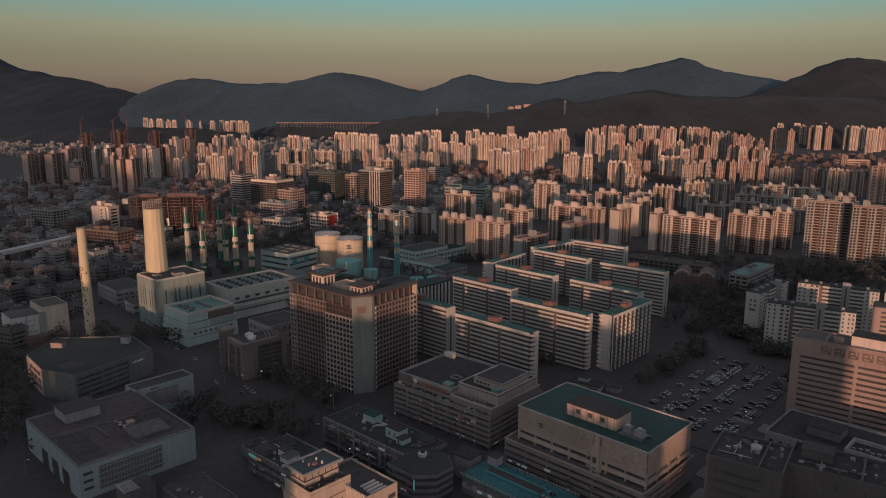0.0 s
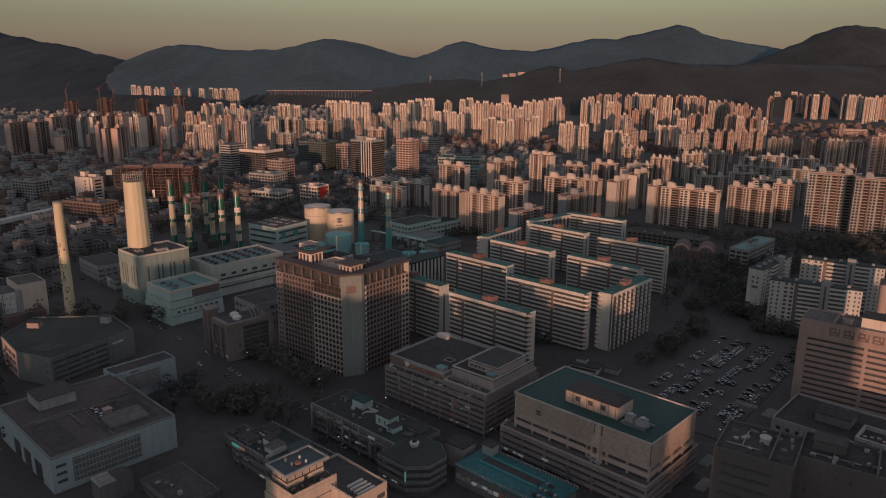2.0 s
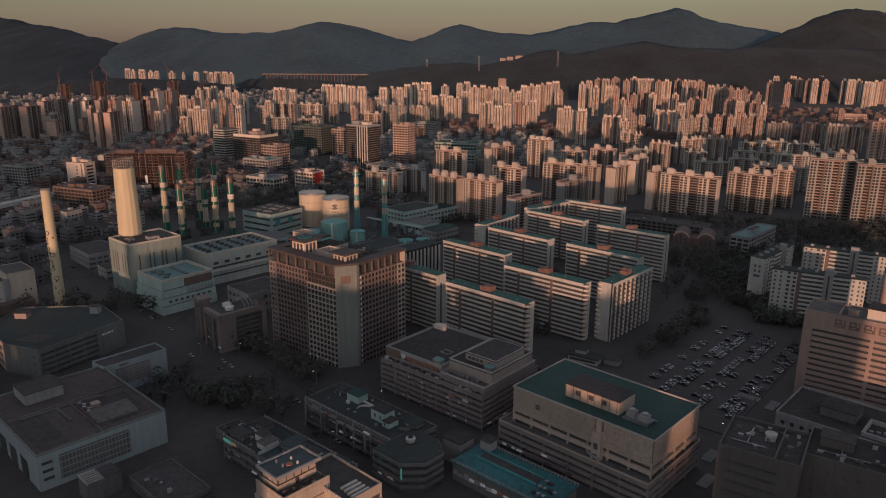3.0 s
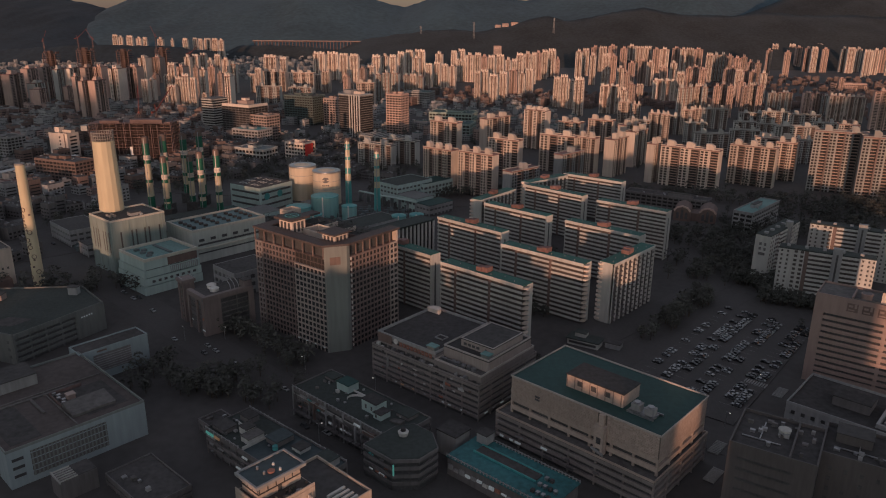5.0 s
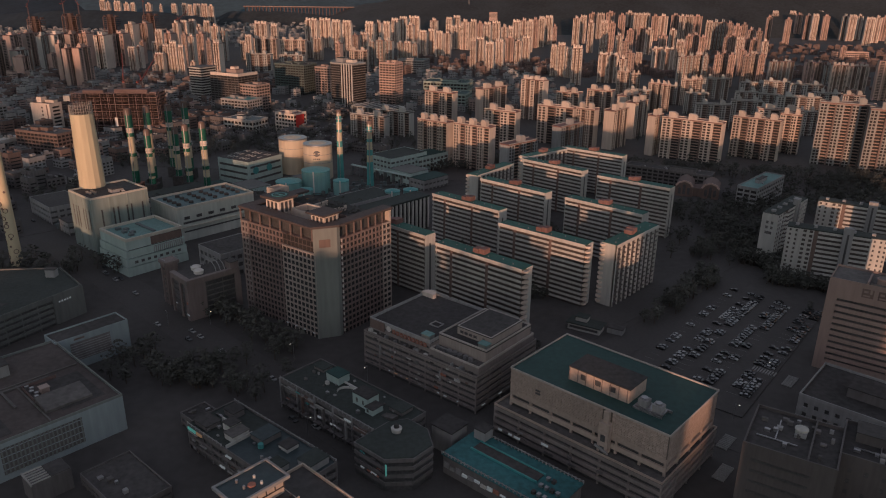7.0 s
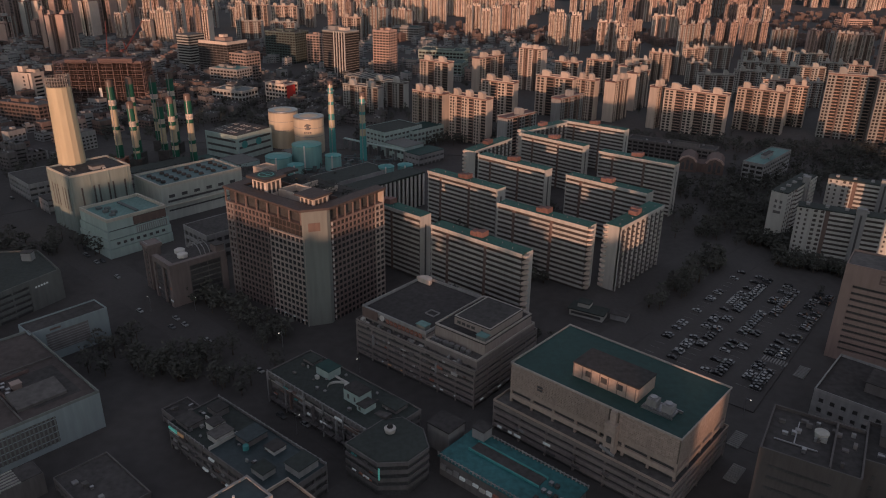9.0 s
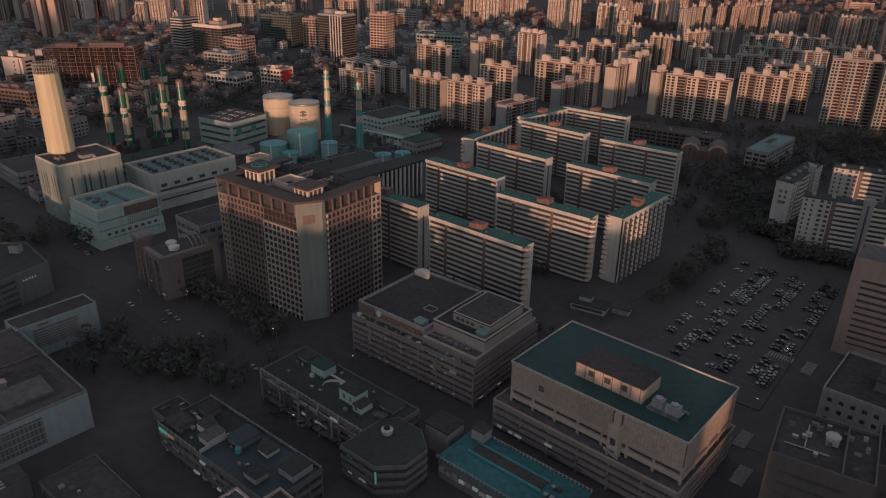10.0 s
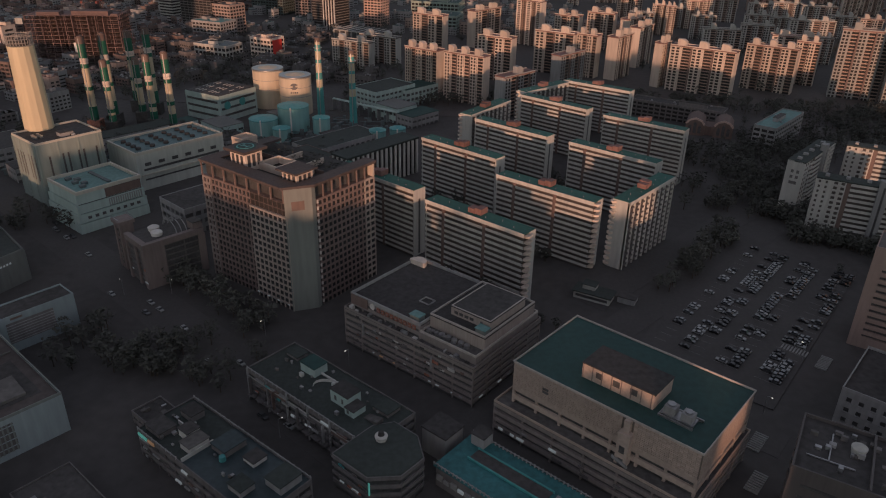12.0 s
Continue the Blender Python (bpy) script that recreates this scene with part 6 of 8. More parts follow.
# towers before the hills, back
row_of(-15, (("point", 377, 2251, 1.09, 1.0, 1.12), ("point_wide", 412, 2335, 0.78, 1.0, 1.12), ("point", 376, 2021, 0.9, 1.0, 1.12), ("point_pink", 495, 2623, 1.62, 1.0, 1.07),
    ("wide_dull", 503, 2530, 1.05, 1.0, 1.12), ("point_pink", 582, 2751, 1.8, 1.0, 1.07), ("point_wide", 405, 1999, 0.73, 1.0, 1.12), ("point_pink", 426, 2004, 1.06, 1.0, 1.07),
    ("point_pink", 577, 2551, 1.37, 1.0, 1.07), ("point", 655, 2773, 1.77, 1.0, 1.12), ("wide_dull", 634, 2566, 1.17, 1.0, 1.12), ("point_wide", 663, 2574, 0.98, 1.0, 1.12),
    ("point_pink", 668, 2487, 1.36, 1.0, 1.07), ("point", 696, 2494, 1.71, 1.0, 1.12), ("point_pink", 767, 2604, 1.64, 1.0, 1.07), ("point", 762, 2511, 1.05, 1.0, 1.12)))
# towers before the hills, back again
row_of(-15, (("wide_dull", 788, 2524, 1.06, 1.0, 1.09), ("point_pink", 834, 2581, 1.8, 1.0, 1.04), ("point_wide", 723, 2141, 0.72, 1.0, 1.09), ("point_grey", 755, 2180, 0.91, 1.0, 1.24),
    ("point_grey", 776, 2185, 0.91, 1.0, 1.24), ("point_dull", 772, 2121, 0.91, 1.0, 1.13), ("point_pink", 747, 2002, 1.19, 1.0, 1.04), ("point_dull", 790, 2066, 0.8, 1.0, 1.13),
    ("point_pink", 712, 1822, 0.98, 1.0, 1.04), ("point_dull", 711, 1777, 0.67, 0.93, 1.13)))
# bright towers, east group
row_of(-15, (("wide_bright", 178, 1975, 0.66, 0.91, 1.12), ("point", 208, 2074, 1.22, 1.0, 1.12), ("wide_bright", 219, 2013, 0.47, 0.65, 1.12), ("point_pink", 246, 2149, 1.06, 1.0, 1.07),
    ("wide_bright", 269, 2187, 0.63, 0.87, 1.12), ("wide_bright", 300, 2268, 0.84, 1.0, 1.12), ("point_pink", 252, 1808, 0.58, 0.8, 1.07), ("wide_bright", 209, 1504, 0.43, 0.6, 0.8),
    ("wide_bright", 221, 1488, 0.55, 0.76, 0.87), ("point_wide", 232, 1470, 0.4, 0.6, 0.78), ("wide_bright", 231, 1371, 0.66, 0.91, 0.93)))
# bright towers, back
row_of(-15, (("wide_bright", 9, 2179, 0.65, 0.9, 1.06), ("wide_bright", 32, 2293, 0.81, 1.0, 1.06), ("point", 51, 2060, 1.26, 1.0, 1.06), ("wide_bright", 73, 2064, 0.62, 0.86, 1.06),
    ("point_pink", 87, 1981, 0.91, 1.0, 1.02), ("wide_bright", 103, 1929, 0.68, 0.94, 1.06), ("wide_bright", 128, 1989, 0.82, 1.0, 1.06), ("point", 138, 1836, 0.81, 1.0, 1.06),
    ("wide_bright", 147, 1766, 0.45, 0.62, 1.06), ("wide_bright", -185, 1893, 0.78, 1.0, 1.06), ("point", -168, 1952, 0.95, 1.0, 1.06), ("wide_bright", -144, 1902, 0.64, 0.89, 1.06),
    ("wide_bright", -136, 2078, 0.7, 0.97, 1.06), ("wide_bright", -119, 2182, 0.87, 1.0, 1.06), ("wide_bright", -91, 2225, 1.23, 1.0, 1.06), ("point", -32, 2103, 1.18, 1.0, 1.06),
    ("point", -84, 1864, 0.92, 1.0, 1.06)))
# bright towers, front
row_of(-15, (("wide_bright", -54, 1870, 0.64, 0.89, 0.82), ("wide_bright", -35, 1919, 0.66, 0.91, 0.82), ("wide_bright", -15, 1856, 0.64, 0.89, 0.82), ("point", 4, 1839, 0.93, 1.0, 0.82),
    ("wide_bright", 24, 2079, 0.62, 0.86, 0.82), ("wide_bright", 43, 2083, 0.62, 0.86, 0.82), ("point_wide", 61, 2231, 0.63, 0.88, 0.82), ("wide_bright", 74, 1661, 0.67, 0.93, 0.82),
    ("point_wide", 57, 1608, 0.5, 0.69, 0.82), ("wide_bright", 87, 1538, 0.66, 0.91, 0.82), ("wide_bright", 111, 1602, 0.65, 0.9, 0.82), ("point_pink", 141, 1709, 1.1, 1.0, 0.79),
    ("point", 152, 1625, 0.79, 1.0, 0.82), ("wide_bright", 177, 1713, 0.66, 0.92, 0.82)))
# grey-cream towers below them
row_of(-15, (("point_grey", -148, 1568, 0.6, 0.83, 0.91), ("point_grey", -132, 1571, 0.69, 0.96, 0.97), ("point_grey", -114, 1573, 0.75, 1.0, 0.95), ("point_grey", -94, 1617, 0.58, 0.8, 0.84),
    ("point_wide", -79, 1619, 0.57, 0.79, 0.72), ("point_grey", -64, 1620, 0.54, 0.74, 0.8), ("wide_dull", -286, 1741, 0.81, 1.0, 0.68), ("point_wide", -312, 1790, 0.57, 0.79, 0.51),
    ("point_wide", -448, 1719, 0.5, 0.69, 0.57), ("point_wide", -429, 1697, 0.57, 0.79, 0.77), ("point", -387, 1795, 0.61, 0.84, 0.4), ("point_dull", -192, 1664, 0.69, 0.95, 0.92),
    ("point_wide", -178, 1703, 0.67, 0.93, 0.88), ("point_pink", -197, 1443, 0.6, 0.83, 0.85)))
# cream blocks of the west
row_of(-12, (("long", -408, 1756, 1.22, 1.0, 1.03), ("long", -340, 1731, 1.28, 1.0, 1.03), ("short", -196, 1483, 0.45, 0.63, 1.1), ("short", -166, 1490, 1.18, 1.0, 1.1),
    ("low", -364, 1515, 1.13, 1.0, 1.14), ("low", -307, 1551, 1.09, 1.0, 0.98)))
# broad towers of the west
row_of(-14, (("point_wide", -444, 1876, 1.34, 1.0, 1.03), ("point_wide", -392, 1787, 0.6, 0.84, 1.03), ("wide_bright", -357, 2069, 1.31, 1.0, 1.03),
    ("wide_bright", -322, 2077, 1.25, 1.0, 1.03), ("wide_bright", -280, 1996, 0.89, 1.0, 1.03), ("wide_bright", -250, 1974, 0.88, 1.0, 1.03)))
# sunlit cluster of the west
row_of(-8, (("point_wide", -513, 1399, 0.67, 0.94, 0.6), ("point", -520, 1388, 0.4, 0.6, 0.34), ("point_wide", -506, 1415, 0.44, 0.62, 0.78), ("wide_bright", -493, 1416, 0.5, 0.69, 0.86),
    ("point_wide", -480, 1417, 0.4, 0.6, 0.77), ("point_wide", -635, 1698, 0.57, 0.8, 0.54), ("point_wide", -604, 1499, 0.54, 0.75, 0.62), ("point", -606, 1540, 0.6, 0.84, 0.61),
    ("point_pink", -633, 1625, 0.54, 0.76, 0.63), ("point", -461, 1420, 0.53, 0.73, 0.39)))
# crowded towers of the west, back
row_of(-8, (("point", -768, 1906, 1.14, 2.2, 0.94), ("point_dull", -746, 1938, 1.07, 2.2, 0.98), ("point", -682, 1971, 0.92, 1.0, 0.94), ("point_wide", -672, 2000, 0.68, 0.94, 0.94),
    ("point_wide", -671, 2060, 0.7, 0.97, 0.94), ("point", -580, 1837, 0.68, 0.95, 0.94), ("point_wide", -617, 2012, 0.63, 0.88, 0.94), ("point", -552, 1867, 1.04, 1.0, 0.94),
    ("point_grey", -485, 1700, 0.68, 0.95, 1.07)))
# crowded towers of the west, middle
row_of(-6, (("point_wide", -601, 1639, 0.63, 0.88, 0.94), ("point_pink", -564, 1599, 0.89, 1.95, 0.9), ("point_dull", -522, 1562, 0.54, 0.75, 0.98), ("point", -493, 1518, 0.66, 0.92, 0.94),
    ("point_pink", -502, 1603, 0.95, 1.0, 0.9), ("point_dull", -429, 1421, 0.5, 0.69, 0.98), ("point_wide", -397, 1366, 0.41, 1.88, 0.94), ("point_pink", -722, 1569, 1.01, 1.76, 0.9),
    ("point", -671, 1529, 1.22, 2.2, 0.94), ("point_pink", -658, 1584, 1.37, 2.2, 0.9)))
# dull towers of the western edge
row_of(84, (("point_dull", -784, 1360, 2.04, 1.13, 0.98), ("point_pink", -831, 1499, 2.26, 0.95, 0.9), ("point_dull", -828, 1551, 2.02, 1.05, 0.98),
    ("point_grey", -769, 1490, 1.27, 0.72, 1.07), ("point", -762, 1530, 2.50, 1.15, 0.94), ("point_dull", -739, 1548, 1.85, 0.87, 0.98), ("point_pink", -747, 1368, 1.3, 1.2, 0.52),
    ("point_grey", -767, 1407, 1.97, 1.18, 0.75), ("point_pink", -733, 1449, 1.24, 0.55, 0.49), ("point_pink", -651, 1322, 1.05, 0.47, 0.9), ("point_dull", -596, 1238, 1.10, 0.52, 0.98),
    ("point_pink", -583, 1256, 2.18, 0.78, 0.9), ("point_dull", -820, 1375, 1.08, 0.61, 0.98), ("point_dull", -819, 1338, 1.48, 0.88, 0.98)))
# towers on the eastern hill foot
row_of(-12, (("point_pink", 1024, 2467, 1.08, 1.0, 1.1), ("point_wide", 1220, 2884, 0.85, 1.0, 1.16), ("point_pink", 1017, 2317, 1.1, 1.0, 1.1), ("point_wide", 1294, 2905, 0.93, 1.0, 1.16),
    ("point_pink", 1244, 2741, 1.33, 1.0, 1.1), ("point_pink", 1233, 2645, 1.4, 1.0, 1.1), ("point_wide", 1234, 2601, 0.81, 1.0, 1.16), ("point_wide", 1415, 2939, 0.76, 1.0, 1.16),
    ("point_pink", 1276, 2613, 1.24, 1.0, 1.1), ("point", 1349, 2631, 1.07, 1.0, 1.16), ("point_pink", 978, 1907, 0.8, 1.0, 0.46),
    ("point_wide", 1351, 2588, 0.96, 1.0, 1.16), ("point", 1406, 2646, 1.18, 1.0, 1.16), ("point_wide", 1295, 2381, 0.93, 1.0, 1.16), ("point", 1396, 2518, 1.22, 1.0, 1.16),
    ("point_pink", 1480, 2622, 1.46, 1.0, 1.1), ("point_wide", 1433, 2488, 1.21, 1.0, 1.16)))
# towers far off in the valley
row_of(-6, (("point_wide", -1459, 3297, 0.94, 1.0, 1.12), ("point", -1369, 3148, 0.95, 1.0, 1.12), ("point_wide", -1338, 3162, 1.1, 1.0, 1.12), ("point", -1245, 3030, 1.2, 1.0, 1.12),
    ("point_wide", -1196, 2969, 0.64, 0.9, 1.12), ("point", -1144, 2991, 1.33, 1.0, 1.12), ("point", -1054, 2874, 0.53, 0.74, 1.12), ("point_wide", -1011, 2892, 0.79, 1.0, 1.12),
    ("point_wide", -1000, 2970, 0.72, 1.0, 1.12), ("point_wide", -938, 2848, 0.62, 0.87, 1.12), ("point_wide", -936, 2921, 1.09, 1.0, 1.12), ("point_wide", -910, 2931, 0.9, 1.0, 1.12),
    ("point", -869, 2875, 1.14, 1.0, 1.12)))

rnd = random.Random(11)


def free(x, y, r):
    return all((x - a) ** 2 + (y - b) ** 2 > (0.62 * (r + q)) ** 2 for a, b, q in taken)


# unseen blocks added behind the first camera; heights and gaps shape the sunlight
for x0, x1, floors in ((-336, -315, 29), (-315, -292, 14), (-292, -286, 29), (-283, -178, 26), (-178, -93, 29), (-93, -58, 21), (-58, -13, 26), (-13, -3, 24), (-3, 21, 22), (21, 37.5, 24), (51, 143, 30), (143, 208, 16), (208, 222, 21), (222, 292, 24), (292, 332, 21), (332, 402, 26), (-440, -340, 27)):
    o = tower("apartment_tower", "unseen block added to shade the near city", x1 - x0, 14, floors, pale, 8, "southern apartment blocks", 2)
    o.matrix_world = pose((x0 + x1) / 2, -250, 0)


# ---- middle offices ----
for n, (x, y, a, w, d, h, fl, m, r) in enumerate(((-280, 1060, -30, 31, 26, 35, 9, site_pale, roof_grey), (-270, 1230, -25, 56, 36, 45, 12, glassy, roof_dark),
                                                (-204, 1216, -20, 32, 30, 42, 11, site_pale, roof_grey), (-96, 1134, -25, 26, 24, 58, 16, pink, roof_red),
                                                (-200, 914, -30, 29, 22, 22, 5, cream, roof_red))):
    plain_office("office_block", "mid-rise office block with banded windows", x, y, a, w, d, h, fl, m, r, 2, False, 20 + n)
    taken.append((x + w / 2, y + d / 4, 30))
for n, (x, y, a, w, d, h, fl, m, r) in enumerate(((-566, 912, -20, 40, 26, 25, 7, greywall, roof_grey), (-436, 790, -22, 58, 24, 22, 6, brownwall, roof_grey),
                                                (-260, 910, -25, 43, 28, 15, 3, pale_dull, plant_roof), (-297, 1028, -25, 44, 30, 20, 5, greywall, teal_metal), (-96, 1516, -15, 56, 40, 25, 6, greywall, roof_green),
                                                (-24, 1090, -15, 54, 40, 22, 5, green_panel, roof_green), (-34, 1200, -15, 70, 40, 24, 5, green_panel, roof_green))):
    plain_office("office_block", "low office block with a flat roof", x, y, a, w, d, h, fl, m, r, 2, False, 40 + n)
    taken.append((x + w / 2, y + d / 4, 30))
part("red_panel", Form().box(0.1, 3, 5, 0.5, 17, 21), red_paint, thing("advert_wall", "bright red advertising panel", "sign", -174.6, 899.3, -30))


def crown_office():
    b = thing("office_block", "dark glazed office block under a pale crown beam", "building", -326, 1082, -28)
    w, d, h = 52.0, 38.0, 49.0
    banded(b, w, d, h - 4, 14, 0.8, darkwall, tower_glass, 0, 0.35, bay=6.5, pier=0.5, grid=True)
    part("crown", Form().box(2, -0.6, h - 4.2, w + 0.5, 1.2, h - 0.4).box(w - 1.2, 1.2, h - 4.2, w + 0.5, d, h - 0.4), cream, b, "pale crown beam")
    part("roof", Form().box(0.4, 1.3, h - 4.1, w - 1.3, d - 0.4, h - 3.4), roof_dark, b)
    roof_unit(b, 18, 14, h - 3.4, 18, 14, 6.0, site_pale, "machine_room", roof_red)
    roof_unit(b, 23, 17, h + 2.9, 8, 8, 3.4, cream, "stair_house", roof_red)
    c = thing("office_block", "grey banded office block beside the glazed one", "building", -374, 1140, -28)
    banded(c, 24, 30, 48, 13, 1.6, pale_dull, tower_glass, 0, 0.5)
    part("roof", Form().box(-0.3, -0.3, 48, 24.3, 30.3, 48.8), roof_grey, c)
    taken.extend([(-290, 1085, 36), (-375, 1155, 30)])


def fin_office():
    b = thing("office_block", "dark office tower with white fins and banded flanks", "building", -163, 1110, -33)
    w, d, h = 40.0, 30.0, 60.0
    part("glazing", Form().box(0.5, 0.5, 0, w - 0.5, d - 0.5, h - 0.6), tower_glass, b)
    band = shared(Form().box(0, 0, 0, 19.0, 0.7, 1.0), "spandrel", darkwall)
    flank = shared(Form().box(0, 0, 0, 0.7, d - 0.8, 0.8), "spandrel", office_grey)
    for k in range(18):
        part("spandrel", band, darkwall, b, at=at(0, 0, 2.0 + 3.28 * k))
        part("spandrel", flank, office_grey, b, at=at(w - 0.7, 0.8, 2.0 + 3.28 * k))
    fin = shared(Form().box(-0.5, -0.7, 0, 0.5, 0.8, h), "fin", white)
    for k in range(5):
        part("fin", fin, white, b, at=at(20.6 + 4.6 * k, 0))
    part("crown", Form().box(-0.3, -0.5, h - 1.2, w + 0.3, d + 0.3, h + 0.5), pale_dull, b)
    roof_unit(b, 4, 8, h + 0.5, 13, 12, 5.5, greywall, "machine_room", roof_dark)
    roof_unit(b, 21, 10, h + 0.5, 12, 10, 4.0, cream, "stair_house", roof_grey)
    part("roof_rail", Form().box(20, 0.2, h + 0.5, w, 0.35, h + 1.5), steel, b)
    taken.append((-135, 1112, 32))
    c = thing("sports_hall", "low dark hall with pale portal ribs over a sloping roof", "building", -117, 975, -30)
    w, d, h = 58.0, 36.0, 22.0
    part("wall", Form().box(0.5, 0.5, 0, w - 0.5, d - 0.5, h - 1), dim_glass, c)
    part("roof", Form().profile([(0, h - 1.6), (w, h - 1.0), (w, h - 0.4), (0, h - 1.0)], 0.3, d - 0.3), roof_dark, c)
    rib = shared(Form().box(-0.5, -0.6, 0, 0.5, 0.6, h).box(-0.5, 0.6, h - 1.0, 0.5, d, h), "portal_rib", pale_dull)
    for k in range(8):
        part("portal_rib", rib, pale_dull, c, at=at(0.6 + (w - 1.2) * k / 7, 0))
    part("eave_beam", Form().box(0, -0.5, h - 1.2, w, 0.2, h - 0.1), pale_dull, c)
    taken.append((-85, 985, 30))


def corner_hotel():
    b = thing("office_block", "plain cream block with one column of windows", "building", -486, 914, -18)
    w, d, h = 28.0, 18.0, 29.0
    part("wall", Form().box(0, 0, 0, w, d, h), cream, b)
    for k in range(6):
        part("window", Form().box(15.5, -0.15, 3 + 4.2 * k, 17.6, 0.1, 5 + 4.2 * k), tower_glass, b)
        part("window", Form().box(w - 0.1, 4, 3 + 4.2 * k, w + 0.15, 14, 5 + 4.2 * k), tower_glass, b)
    part("stair_strip", Form().box(23, -0.2, 0, 24.6, 0.1, h), brownwall, b)
    part("roof", Form().box(0.3, 0.3, h, w - 0.3, d - 0.3, h + 0.4), roof_dark, b)
    part("parapet", Form().box(0, 0, h, w, 0.35, h + 1.1).box(w - 0.35, 0.35, h, w, d, h + 1.1), cream, b)
    roof_unit(b, 4, 6, h + 0.4, 7, 8, 6.5, cream, "stair_house", roof_grey)
    roof_unit(b, 13, 9, h + 0.4, 13, 6, 3.5, cream_dull, "machine_room", roof_grey)
    taken.append((-470, 918, 22))


crown_office()
fin_office()
corner_hotel()


def frame_house():
    b = thing("building_shell", "unfinished concrete frame building wrapped in scaffolding", "building site", -412, 866, 4)
    w, d, fl, step = 92, 34, 13, 3.9
    deck = shared(Form().box(0, 0, 0, w, d, 0.4), "floor_deck", rust)
    for k in range(fl):
        part("floor_deck", deck, rust, b, at=at(0, 0, 1 + step * k))
    col = shared(Form().box(-0.3, -0.3, 0, 0.3, 0.3, 1 + step * (fl - 1)), "column", rust)
    for i in range(13):
        for j in range(2):
            part("column", col, rust, b, at=at(0.6 + (w - 1.2) * i / 12, 0.6 + (d - 1.2) * j))
    for x in (10, 42, 74):
        part("core_wall", Form().box(x, 18, 0, x + 12, 30, 49), shell_dark, b)
    # added black sheet that stands for the shade inside the open frame
    part("dark_backing", Form().box(0.5, d - 0.4, 0, w - 0.5, d - 0.2, 46), roof_black, b, "black rear sheet standing for the dark inside")
    pole = shared(Form().box(-0.12, -1.3, 0, 0.12, -1.0, 50), "scaffold_pole", rust)
    for i in range(19):
        part("scaffold_pole", pole, rust, b, at=at(0.4 + (w - 0.8) * i / 18, 0))
        if i < 7:
            part("scaffold_pole", pole, rust, b, at=at(w, 0.4 + (d - 0.8) * i / 6, 0, 90))
    rail = shared(Form().box(-0.4, -1.35, 0, w + 0.6, -1.05, 0.16), "scaffold_rail", rust)
    for k in range(13):
        part("scaffold_rail", rail, rust, b, at=at(0, 0, 3.0 + 3.9 * k))
    for x, e, t in ((12, 34, 3.4), (46, 82, 4.6), (84, 91, 2.0)):
        part("starter_wall", Form().box(x, 2, 1 + step * (fl - 1), e, 14, 1 + step * (fl - 1) + t), rust, b)
    part("hoarding", Form().box(-8, -2, 40, -1, 8, 46), pale_dull, b, "pale sheet hoarding at the corner")
    part("site_sheet", Form().box(44, -1.6, 9, 47, -1.4, 22), white, b, "hanging white dust sheet")


frame_house()


def shell_tower(x, y, w, h):
    b = thing("building_shell", "dark unfinished tower shell with bare floors", "building site", x, y, -15, group="tower shells")
    part("core", Form().box(-w * 0.22, -6, 0, w * 0.16, 8, h), shell_dark, b)
    deck = shared(Form().box(-w / 2, -12, 0, w / 2, 12, 0.7), "floor_deck", site_brown)
    for k in range(int(h / 5)):
        part("floor_deck", deck, site_brown, b, at=at(0, 0, 5 * k + 5))
    col = shared(Form().box(-0.9, -11.6, 0, 0.9, -10.0, h - 1), "column", site_brown)
    for k in range(4):
        part("column", col, site_brown, b, at=at((w - 2) * (k / 3 - 0.5), 0))
    for a, e, t in ((-w / 2, -w / 2 + 3, 3), (w / 2 - 3, w / 2, 4), (-w * 0.2, w * 0.05, 6)):
        part("top_frame", Form().box(a, -6, h - 1, e, 6, h + t), site_brown, b)


for x, w, h in ((-1160, 44, 58), (-1058, 50, 68), (-946, 40, 66), (-834, 38, 72)):
    shell_tower(x, 2200, w, h)


